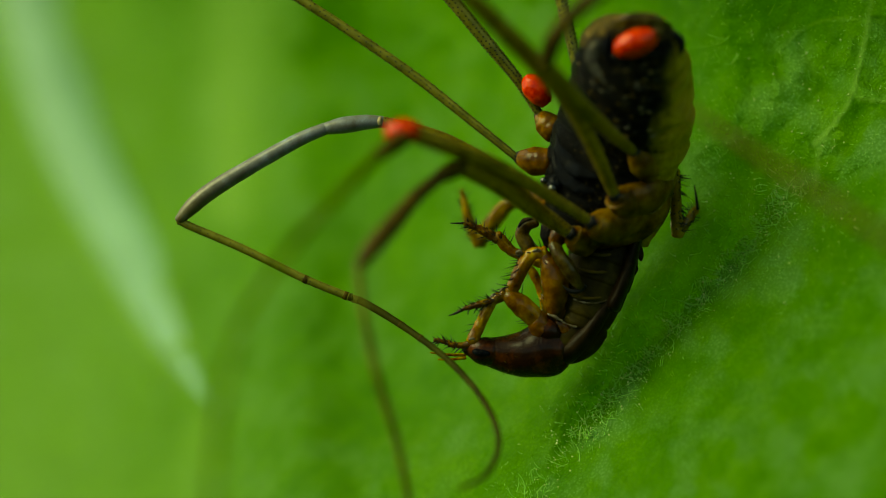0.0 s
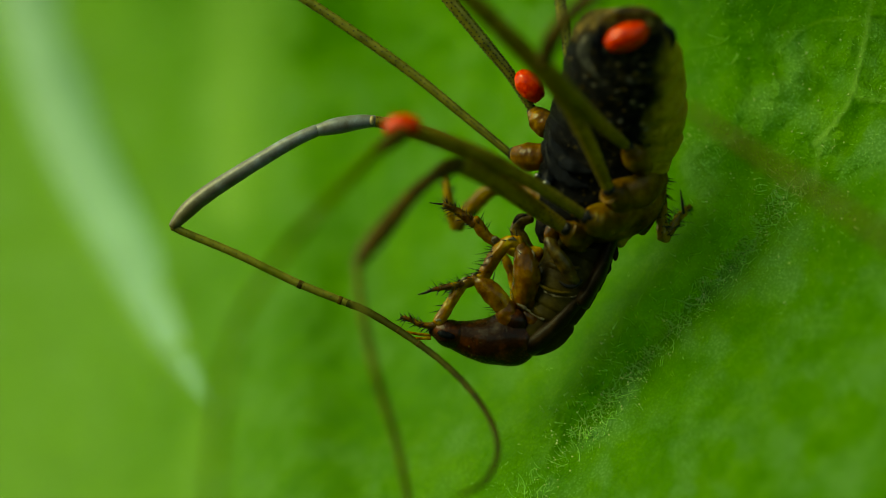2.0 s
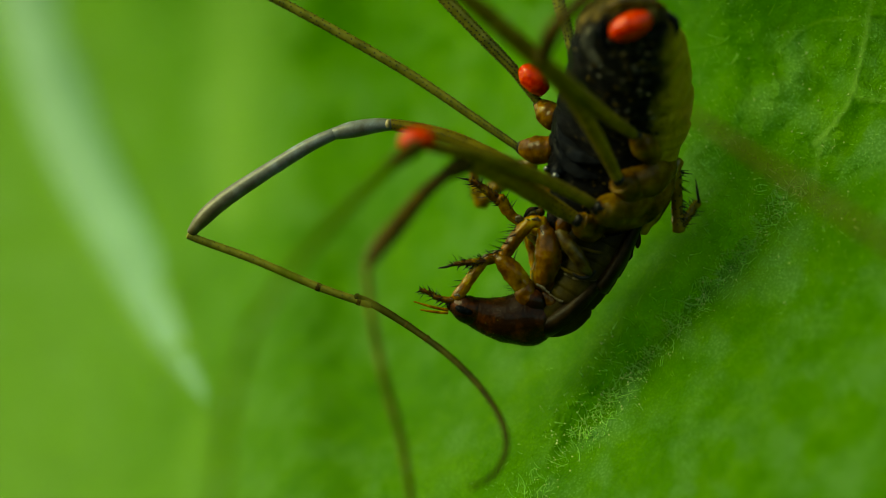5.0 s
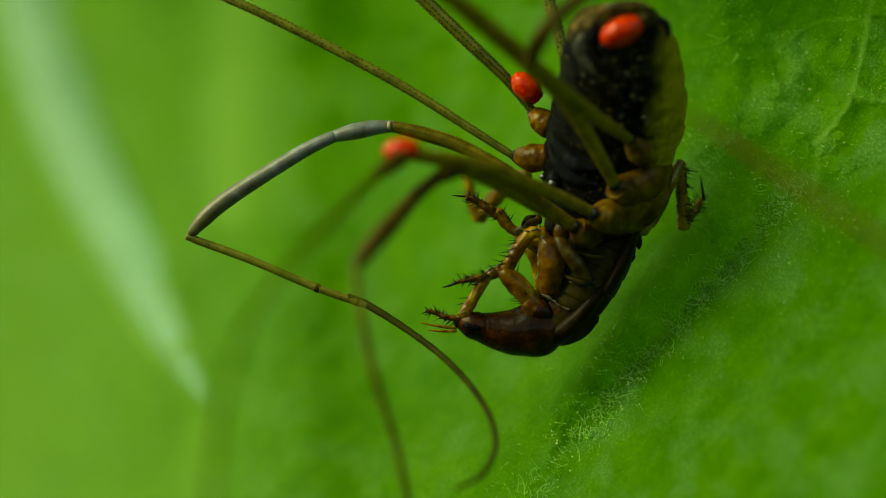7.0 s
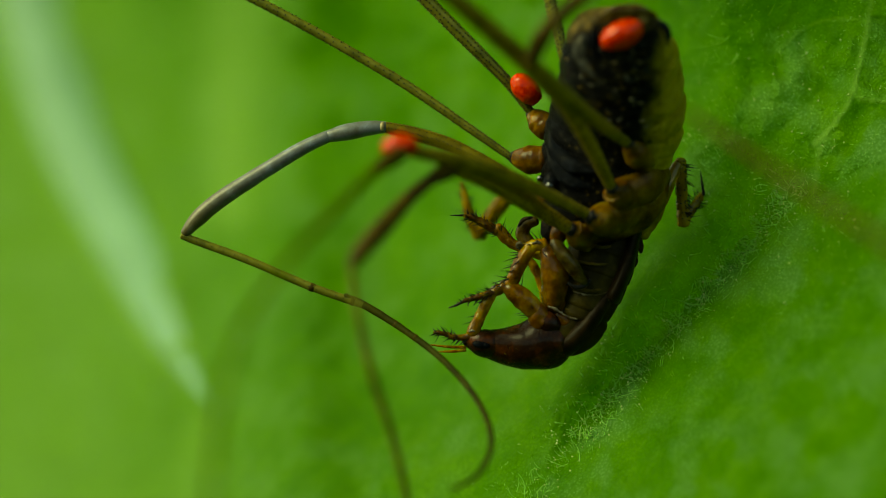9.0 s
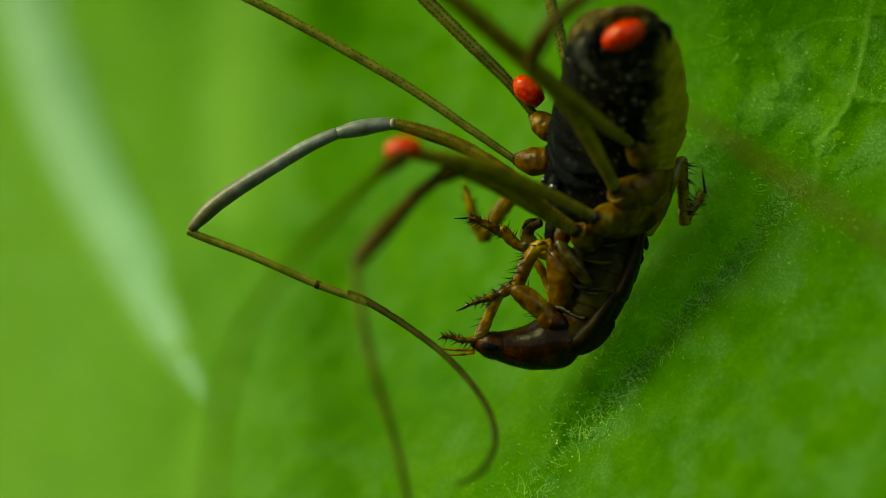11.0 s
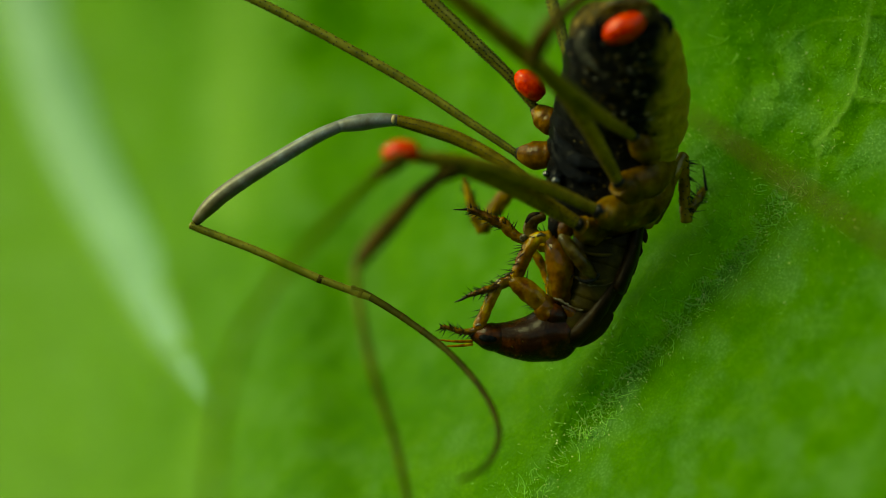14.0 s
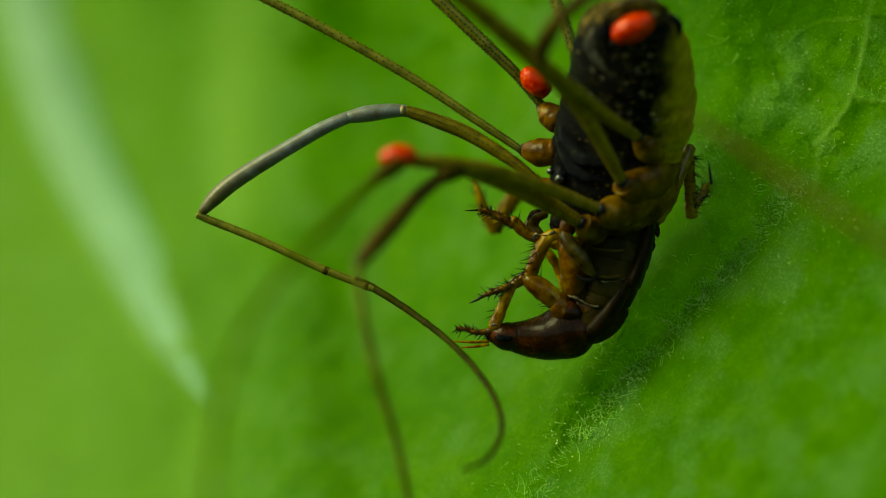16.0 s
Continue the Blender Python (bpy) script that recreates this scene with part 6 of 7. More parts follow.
    walk(femur_g, [
        (0, at(-0.890, -0.678, -2.198, 0.56, 68.91, -131.56)),
        (0.5, at(-0.923, -0.716, -2.179, 0.44, 69.19, -132.70)),
        (1, at(-0.933, -0.725, -2.174, -0.03, 69.33, -133.47)),
        (1.5, at(-0.909, -0.700, -2.187, 0.00, 69.08, -132.75)),
        (2, at(-0.864, -0.649, -2.213, -1.60, 68.81, -133.12)),
        (2.5, at(-0.817, -0.589, -2.243, -1.37, 68.78, -131.37)),
        (3, at(-0.851, -0.635, -2.218, -6.39, 70.36, -138.55)),
        (3.5, at(-0.857, -0.640, -2.218, -5.59, 68.52, -137.10)),
        (4, at(-0.832, -0.610, -2.231, -6.18, 69.24, -137.29)),
        (6.5, at(-0.858, -0.642, -2.215, -7.34, 69.74, -139.51)),
        (7, at(-0.900, -0.690, -2.193, -9.46, 67.39, -142.14)),
        (7.5, at(-0.933, -0.726, -2.172, -9.81, 67.02, -143.28)),
        (8, at(-0.932, -0.725, -2.173, -8.71, 67.19, -142.08)),
        (8.5, at(-0.927, -0.719, -2.176, -7.53, 67.04, -140.58)),
        (9, at(-0.919, -0.711, -2.181, -7.49, 67.82, -140.64)),
        (11.5, at(-0.923, -0.715, -2.178, -8.90, 67.01, -141.98)),
        (12, at(-0.920, -0.712, -2.181, -8.97, 67.44, -142.15)),
        (12.5, at(-0.906, -0.697, -2.189, -7.04, 67.21, -139.56)),
        (13, at(-0.896, -0.686, -2.195, -6.83, 66.27, -138.66)),
        (13.5, at(-0.893, -0.681, -2.199, -6.44, 66.40, -138.16)),
        (14, at(-0.914, -0.704, -2.185, -10.48, 68.10, -143.87)),
        (14.5, at(-0.911, -0.703, -2.186, -9.79, 66.99, -142.67)),
        (15, at(-0.907, -0.698, -2.188, -10.69, 67.38, -143.70)),
        (15.5, at(-0.884, -0.673, -2.200, -10.47, 70.18, -143.79)),
        (16, at(-0.914, -0.705, -2.184, -7.32, 70.47, -141.23))])
    walk(patella_g, [
        (0, at(-3.264, -3.300, -0.834, 178.89, 77.24, 63.55)),
        (0.5, at(-3.348, -3.300, -0.832, 179.13, 77.26, 63.79)),
        (1, at(-3.372, -3.300, -0.835, -179.94, 77.35, 64.73)),
        (1.5, at(-3.313, -3.300, -0.833, 180.00, 77.35, 64.63)),
        (2, at(-3.202, -3.300, -0.843, -176.73, 77.64, 67.86)),
        (2.5, at(-3.084, -3.300, -0.871, -177.28, 77.59, 67.27)),
        (3, at(-3.232, -3.300, -0.951, -166.99, 78.26, 77.30)),
        (3.5, at(-3.178, -3.300, -0.836, -167.76, 78.24, 76.58)),
        (4, at(-3.145, -3.300, -0.895, -166.92, 78.29, 77.32)),
        (6.5, at(-3.226, -3.300, -0.913, -164.36, 78.39, 79.88)),
        (7, at(-3.243, -3.300, -0.755, -156.65, 78.58, 87.49)),
        (7.5, at(-3.304, -3.300, -0.713, -154.91, 78.61, 89.22)),
        (8, at(-3.304, -3.300, -0.720, -158.13, 78.59, 86.07)),
        (8.5, at(-3.285, -3.300, -0.710, -161.31, 78.53, 82.95)),
        (9, at(-3.297, -3.300, -0.762, -162.07, 78.49, 82.23)),
        (11.5, at(-3.278, -3.300, -0.715, -157.56, 78.59, 86.59)),
        (12, at(-3.288, -3.300, -0.744, -157.78, 78.59, 86.36)),
        (12.5, at(-3.245, -3.300, -0.731, -162.89, 78.49, 81.36)),
        (13, at(-3.186, -3.300, -0.680, -162.94, 78.49, 81.31)),
        (13.5, at(-3.181, -3.300, -0.690, -164.14, 78.45, 80.12)),
        (14, at(-3.301, -3.300, -0.794, -154.47, 78.60, 89.61)),
        (14.5, at(-3.255, -3.300, -0.725, -155.17, 78.62, 88.93)),
        (15, at(-3.262, -3.300, -0.755, -153.14, 78.63, 90.90)),
        (15.5, at(-3.307, -3.300, -0.936, -157.02, 78.60, 87.12)),
        (16, at(-3.375, -3.300, -0.927, -164.46, 78.42, 79.81))])
    walk(tibia_g, [
        (0, at(-3.689, -4.200, -1.059, 179.65, 53.70, 49.47)),
        (0.5, at(-3.774, -4.200, -1.057, 179.72, 53.99, 49.52)),
        (1, at(-3.798, -4.200, -1.059, -179.98, 54.38, 49.19)),
        (1.5, at(-3.740, -4.200, -1.057, 180.00, 54.14, 49.75)),
        (2, at(-3.631, -4.200, -1.061, -178.99, 53.85, 51.19)),
        (2.5, at(-3.513, -4.200, -1.090, -179.15, 53.67, 51.93)),
        (3, at(-3.671, -4.200, -1.153, -176.17, 54.81, 52.50)),
        (3.5, at(-3.616, -4.200, -1.040, -176.29, 55.31, 53.36)),
        (4, at(-3.584, -4.200, -1.098, -176.13, 54.94, 52.82)),
        (6.5, at(-3.666, -4.200, -1.111, -175.37, 55.63, 53.18)),
        (7, at(-3.687, -4.200, -0.940, -173.09, 57.09, 54.55)),
        (7.5, at(-3.749, -4.200, -0.896, -172.47, 57.80, 55.12)),
        (8, at(-3.747, -4.200, -0.907, -173.40, 57.69, 54.35)),
        (8.5, at(-3.726, -4.200, -0.902, -174.31, 57.42, 53.90)),
        (9, at(-3.737, -4.200, -0.955, -174.53, 57.18, 54.02)),
        (11.5, at(-3.722, -4.200, -0.902, -173.18, 57.87, 54.83)),
        (12, at(-3.732, -4.200, -0.931, -173.29, 57.60, 54.69)),
        (12.5, at(-3.685, -4.200, -0.926, -174.83, 56.99, 53.43)),
        (13, at(-3.627, -4.200, -0.875, -174.84, 57.00, 53.39)),
        (13.5, at(-3.621, -4.200, -0.886, -175.12, 57.10, 53.76)),
        (14, at(-3.747, -4.200, -0.976, -172.44, 57.48, 54.81)),
        (14.5, at(-3.700, -4.200, -0.908, -172.62, 57.66, 54.68)),
        (15, at(-3.709, -4.200, -0.935, -171.88, 58.27, 55.60)),
        (15.5, at(-3.751, -4.200, -1.122, -173.21, 57.19, 54.17)),
        (16, at(-3.814, -4.200, -1.124, -175.29, 56.79, 53.01))])
    walk(tarsus_g, [
        (0, at(-5.289, -6.100, -2.884, -179.77, 19.28, -126.23)),
        (0.5, at(-5.376, -6.100, -2.863, -179.82, 19.38, -127.05)),
        (1, at(-5.440, -6.100, -2.858, 179.99, 19.56, -128.63)),
        (1.5, at(-5.349, -6.100, -2.856, 180.00, 19.02, -126.31)),
        (2, at(-5.229, -6.100, -2.875, 179.35, 18.73, -127.32)),
        (2.5, at(-5.059, -6.100, -2.891, 179.44, 18.08, -124.05)),
        (3, at(-5.393, -6.100, -2.956, 177.50, 16.99, -125.46)),
        (3.5, at(-5.276, -6.100, -2.781, 177.65, 17.06, -125.81)),
        (4, at(-5.290, -6.100, -2.883, 177.42, 16.64, -122.90)),
        (6.5, at(-5.403, -6.100, -2.863, 177.06, 16.80, -125.99)),
        (7, at(-5.501, -6.100, -2.623, 175.90, 16.45, -129.16)),
        (7.5, at(-5.568, -6.100, -2.533, 175.69, 16.44, -130.36)),
        (8, at(-5.546, -6.100, -2.547, 176.20, 16.85, -130.21)),
        (8.5, at(-5.487, -6.100, -2.546, 176.70, 17.13, -129.67)),
        (9, at(-5.477, -6.100, -2.606, 176.85, 17.26, -130.38)),
        (11.5, at(-5.507, -6.100, -2.523, 176.02, 16.32, -128.32)),
        (12, at(-5.519, -6.100, -2.570, 176.04, 16.34, -127.93)),
        (12.5, at(-5.441, -6.100, -2.596, 176.89, 17.09, -128.08)),
        (13, at(-5.383, -6.100, -2.545, 176.89, 17.02, -127.69)),
        (13.5, at(-5.335, -6.100, -2.533, 177.05, 16.86, -126.43)),
        (14, at(-5.590, -6.100, -2.643, 175.56, 16.17, -129.25)),
        (14.5, at(-5.538, -6.100, -2.562, 175.67, 16.38, -129.23)),
        (15, at(-5.538, -6.100, -2.543, 175.29, 15.83, -128.15)),
        (15.5, at(-5.579, -6.100, -2.805, 175.99, 16.68, -129.52)),
        (16, at(-5.562, -6.100, -2.806, 177.14, 17.11, -127.61))])
    walk(femur_h, [
        (0, at(-0.457, -1.068, -1.967, 0.56, 71.22, -137.86)),
        (0.5, at(-0.509, -1.112, -1.945, 0.43, 71.05, -138.60)),
        (1, at(-0.523, -1.125, -1.938, -0.03, 70.93, -139.24)),
        (1.5, at(-0.495, -1.100, -1.951, 0.00, 70.76, -138.79)),
        (2, at(-0.403, -1.015, -1.996, -1.55, 70.23, -139.00)),
        (2.5, at(-0.288, -0.900, -2.046, -1.42, 71.56, -137.53)),
        (3, at(-0.351, -0.969, -2.007, -6.97, 73.84, -145.02)),
        (3.5, at(-0.314, -0.930, -2.030, -6.04, 72.03, -143.02)),
        (4, at(-0.270, -0.887, -2.042, -7.00, 73.45, -143.74)),
        (6.5, at(-0.331, -0.949, -2.020, -7.75, 72.60, -145.26)),
        (7, at(-0.388, -1.003, -1.994, -11.17, 72.89, -149.75)),
        (7.5, at(-0.427, -1.041, -1.977, -11.89, 73.05, -151.09)),
        (8, at(-0.431, -1.043, -1.977, -10.12, 72.41, -149.12)),
        (8.5, at(-0.411, -1.025, -1.987, -8.64, 72.03, -147.20)),
        (9, at(-0.395, -1.009, -1.994, -8.45, 72.22, -146.81)),
        (11.5, at(-0.406, -1.018, -1.990, -10.24, 72.02, -148.80)),
        (12, at(-0.405, -1.019, -1.989, -10.31, 72.35, -148.95)),
        (12.5, at(-0.379, -0.995, -2.000, -8.11, 72.22, -146.23)),
        (13, at(-0.391, -1.005, -1.996, -8.00, 72.05, -146.23)),
        (13.5, at(-0.394, -1.010, -1.994, -7.54, 72.24, -145.85)),
        (14, at(-0.422, -1.035, -1.979, -12.55, 73.67, -151.82)),
        (14.5, at(-0.443, -1.054, -1.969, -12.44, 74.11, -152.06)),
        (15, at(-0.412, -1.028, -1.980, -13.57, 74.22, -152.89)),
        (15.5, at(-0.404, -1.021, -1.979, -13.40, 76.23, -152.92)),
        (16, at(-0.462, -1.072, -1.962, -9.46, 76.64, -149.62))])
    walk(patella_h, [
        (0, at(-4.331, -4.500, -0.208, 179.09, 73.95, 67.82)),
        (0.5, at(-4.415, -4.500, -0.170, 179.28, 73.95, 68.02)),
        (1, at(-4.435, -4.500, -0.152, -179.95, 74.01, 68.79)),
        (1.5, at(-4.378, -4.500, -0.150, 180.00, 74.01, 68.69)),
        (2, at(-4.187, -4.500, -0.148, -177.34, 74.26, 71.25)),
        (2.5, at(-4.021, -4.500, -0.318, -177.77, 74.31, 70.75)),
        (3, at(-4.241, -4.500, -0.497, -169.52, 74.95, 78.73)),
        (3.5, at(-4.099, -4.500, -0.353, -170.14, 74.92, 78.12)),
        (4, at(-4.070, -4.500, -0.497, -169.44, 75.02, 78.70)),
        (6.5, at(-4.159, -4.500, -0.401, -167.49, 75.05, 80.66)),
        (7, at(-4.282, -4.500, -0.417, -161.35, 75.35, 86.72)),
        (7.5, at(-4.362, -4.500, -0.418, -159.96, 75.40, 88.11)),
        (8, at(-4.341, -4.500, -0.351, -162.54, 75.33, 85.60)),
        (8.5, at(-4.288, -4.500, -0.320, -165.04, 75.25, 83.15)),
        (9, at(-4.264, -4.500, -0.343, -165.65, 75.19, 82.58)),
        (11.5, at(-4.279, -4.500, -0.330, -162.10, 75.33, 85.96)),
        (12, at(-4.291, -4.500, -0.359, -162.28, 75.33, 85.78)),
        (12.5, at(-4.234, -4.500, -0.348, -166.28, 75.22, 81.90)),
        (13, at(-4.249, -4.500, -0.328, -166.30, 75.23, 81.92)),
        (13.5, at(-4.263, -4.500, -0.341, -167.24, 75.20, 81.01)),
        (14, at(-4.375, -4.500, -0.479, -159.62, 75.38, 88.40)),
        (14.5, at(-4.427, -4.500, -0.508, -160.10, 75.46, 87.99)),
        (15, at(-4.380, -4.500, -0.535, -158.50, 75.47, 89.49)),
        (15.5, at(-4.426, -4.500, -0.714, -161.56, 75.42, 86.55)),
        (16, at(-4.534, -4.500, -0.716, -167.43, 75.24, 80.88))])
    walk(tibia_h, [
        (0, at(-4.953, -6.100, -0.702, -173.17, 64.94, 77.28)),
        (0.5, at(-5.036, -6.100, -0.663, -173.06, 64.88, 77.46)),
        (1, at(-5.058, -6.100, -0.644, -172.55, 64.85, 77.99)),
        (1.5, at(-5.002, -6.100, -0.642, -172.55, 64.87, 77.85)),
        (2, at(-4.817, -6.100, -0.632, -170.76, 64.96, 79.47)),
        (2.5, at(-4.653, -6.100, -0.801, -170.99, 65.22, 79.00)),
        (3, at(-4.891, -6.100, -0.953, -165.57, 65.71, 83.94)),
        (3.5, at(-4.749, -6.100, -0.811, -165.97, 65.70, 83.56)),
        (4, at(-4.723, -6.100, -0.951, -165.42, 65.93, 83.75)),
        (6.5, at(-4.815, -6.100, -0.851, -164.26, 65.78, 85.05)),
        (7, at(-4.945, -6.100, -0.844, -160.38, 66.25, 88.96)),
        (7.5, at(-5.026, -6.100, -0.840, -159.50, 66.38, 89.90)),
        (8, at(-5.001, -6.100, -0.782, -161.16, 66.26, 88.36)),
        (8.5, at(-4.944, -6.100, -0.758, -162.73, 66.19, 86.84)),
        (9, at(-4.919, -6.100, -0.785, -163.14, 66.05, 86.50)),
        (11.5, at(-4.941, -6.100, -0.760, -160.83, 66.24, 88.44)),
        (12, at(-4.954, -6.100, -0.789, -160.94, 66.24, 88.32)),
        (12.5, at(-4.890, -6.100, -0.790, -163.48, 66.19, 86.00)),
        (13, at(-4.903, -6.100, -0.769, -163.50, 66.23, 86.07)),
        (13.5, at(-4.915, -6.100, -0.785, -164.10, 66.22, 85.52)),
        (14, at(-5.041, -6.100, -0.901, -159.28, 66.32, 89.99)),
        (14.5, at(-5.090, -6.100, -0.929, -159.57, 66.56, 89.92)),
        (15, at(-5.048, -6.100, -0.952, -158.50, 66.59, 90.72)),
        (15.5, at(-5.087, -6.100, -1.140, -160.48, 66.51, 89.01)),
        (16, at(-5.184, -6.100, -1.159, -164.23, 66.37, 85.57))])
    walk(tarsus_h, [
        (0, at(-7.313, -12.500, -3.864, 179.68, 32.06, 81.41)),
        (0.5, at(-7.391, -12.500, -3.833, 179.75, 31.89, 81.97)),
        (1, at(-7.416, -12.500, -3.813, -179.98, 31.74, 82.64)),
        (1.5, at(-7.378, -12.500, -3.811, 180.00, 31.81, 81.58)),
        (2, at(-7.236, -12.500, -3.778, -179.10, 31.77, 82.06)),
        (2.5, at(-7.100, -12.500, -3.917, -179.25, 32.53, 79.88)),
        (3, at(-7.453, -12.500, -3.947, -176.58, 33.25, 81.60)),
        (3.5, at(-7.306, -12.500, -3.813, -176.77, 33.26, 81.24)),
        (4, at(-7.329, -12.500, -3.921, -176.57, 34.01, 79.06)),
        (6.5, at(-7.417, -12.500, -3.820, -175.95, 33.43, 81.19)),
        (7, at(-7.573, -12.500, -3.680, -174.02, 34.38, 85.19)),
        (7.5, at(-7.650, -12.500, -3.640, -173.58, 34.66, 86.52)),
        (8, at(-7.600, -12.500, -3.629, -174.38, 34.32, 85.79)),
        (8.5, at(-7.521, -12.500, -3.642, -175.16, 34.18, 84.81)),
        (9, at(-7.484, -12.500, -3.693, -175.35, 33.81, 84.95)),
        (11.5, at(-7.574, -12.500, -3.608, -174.26, 34.40, 84.27)),
        (12, at(-7.588, -12.500, -3.639, -174.31, 34.44, 83.98)),
        (12.5, at(-7.472, -12.500, -3.687, -175.55, 34.33, 83.29)),
        (13, at(-7.471, -12.500, -3.658, -175.55, 34.38, 84.08)),
        (13.5, at(-7.470, -12.500, -3.685, -175.84, 34.36, 83.92)),
        (14, at(-7.684, -12.500, -3.708, -173.49, 34.54, 85.77)),
        (14.5, at(-7.699, -12.500, -3.705, -173.61, 35.09, 87.09)),
        (15, at(-7.699, -12.500, -3.708, -173.12, 35.32, 86.05)),
        (15.5, at(-7.689, -12.500, -3.941, -174.06, 34.98, 86.28)),
        (16, at(-7.713, -12.500, -4.035, -175.88, 34.69, 85.23))])
    walk(hind_femur, [
        (0, at(1.627, 0.000, 1.687, -0.43, 25.50, 19.09)),
        (0.5, at(1.627, 0.000, 1.687, -0.29, 25.20, 19.58)),
        (1, at(1.627, 0.000, 1.687, -0.33, 24.00, 20.25)),
        (1.5, at(1.627, 0.000, 1.687, 0.00, 25.16, 20.28)),
        (2, at(1.627, 0.000, 1.687, -2.13, 26.51, 14.11)),
        (2.5, at(1.627, 0.000, 1.687, -1.63, 26.06, 14.96)),
        (3, at(1.627, 0.000, 1.687, -5.23, 14.62, 16.66)),
        (3.5, at(1.627, 0.000, 1.687, -2.85, 22.52, 15.02)),
        (4, at(1.627, 0.000, 1.687, -3.80, 19.74, 17.07)),
        (6.5, at(1.627, 0.000, 1.687, -3.26, 22.23, 15.28)),
        (7, at(1.627, 0.000, 1.687, -1.88, 26.39, 15.40)),
        (7.5, at(1.627, 0.000, 1.687, -1.11, 28.09, 15.88)),
        (8, at(1.627, 0.000, 1.687, -0.61, 28.30, 16.59)),
        (8.5, at(1.627, 0.000, 1.687, 0.36, 30.27, 16.61)),
        (9, at(1.627, 0.000, 1.687, -0.38, 28.16, 16.34)),
        (11.5, at(1.627, 0.000, 1.687, 0.33, 28.24, 18.59)),
        (12, at(1.627, 0.000, 1.687, -0.45, 26.15, 18.58)),
        (12.5, at(1.627, 0.000, 1.687, 0.81, 30.29, 17.90)),
        (13, at(1.627, 0.000, 1.687, 0.83, 29.93, 17.85)),
        (13.5, at(1.627, 0.000, 1.687, 1.05, 30.64, 17.83)),
        (14, at(1.627, 0.000, 1.687, 0.11, 31.23, 17.05)),
        (14.5, at(1.627, 0.000, 1.687, 1.89, 27.33, 23.06)),
        (15, at(1.627, 0.000, 1.687, 0.94, 29.01, 19.97)),
        (15.5, at(1.627, 0.000, 1.687, 1.28, 30.46, 20.45)),
        (16, at(1.627, 0.000, 1.687, 0.92, 29.40, 20.70))])
    walk(hind_tibia, [
        (0, at(2.311, 0.250, 3.214, -178.90, 9.55, -112.52)),
        (0.5, at(2.304, 0.250, 3.221, -179.27, 9.37, -112.60)),
        (1, at(2.276, 0.250, 3.248, -179.18, 9.40, -112.53)),
        (1.5, at(2.304, 0.250, 3.223, 180.00, 9.10, -112.68)),
        (2, at(2.358, 0.250, 3.231, -173.11, 11.66, -111.30)),
        (2.5, at(2.368, 0.250, 3.283, -174.92, 11.29, -111.63)),
        (3, at(1.964, 0.250, 3.199, -164.73, 14.99, -109.39)),
        (3.5, at(2.233, 0.250, 3.255, -171.11, 12.70, -110.96)),
        (4, at(2.093, 0.250, 3.134, -169.36, 13.40, -110.59)),
        (6.5, at(2.192, 0.250, 3.183, -170.04, 13.37, -110.79)),
        (7, at(2.329, 0.250, 3.184, -174.35, 11.73, -111.72)),
        (7.5, at(2.386, 0.250, 3.182, -176.74, 10.85, -112.19)),
        (8, at(2.403, 0.250, 3.201, -178.28, 10.24, -112.47)),
        (8.5, at(2.505, 0.250, 3.251, 178.97, 9.27, -112.94)),
        (9, at(2.438, 0.250, 3.272, -178.90, 10.08, -112.58)),
        (11.5, at(2.402, 0.250, 3.203, 179.13, 9.37, -112.92)),
        (12, at(2.329, 0.250, 3.205, -178.82, 10.22, -112.58)),
        (12.5, at(2.482, 0.250, 3.212, 177.83, 8.83, -113.11)),
        (13, at(2.489, 0.250, 3.245, 177.76, 8.91, -113.14)),
        (13.5, at(2.512, 0.250, 3.240, 177.16, 8.65, -113.23)),
        (14, at(2.453, 0.250, 3.110, 179.71, 9.72, -112.84)),
        (14.5, at(2.355, 0.250, 3.172, 175.88, 8.11, -113.43)),
        (15, at(2.395, 0.250, 3.143, 177.69, 9.10, -113.20)),
        (15.5, at(2.400, 0.250, 3.067, 176.96, 8.75, -113.27)),
        (16, at(2.360, 0.250, 3.061, 177.84, 9.20, -113.22))])
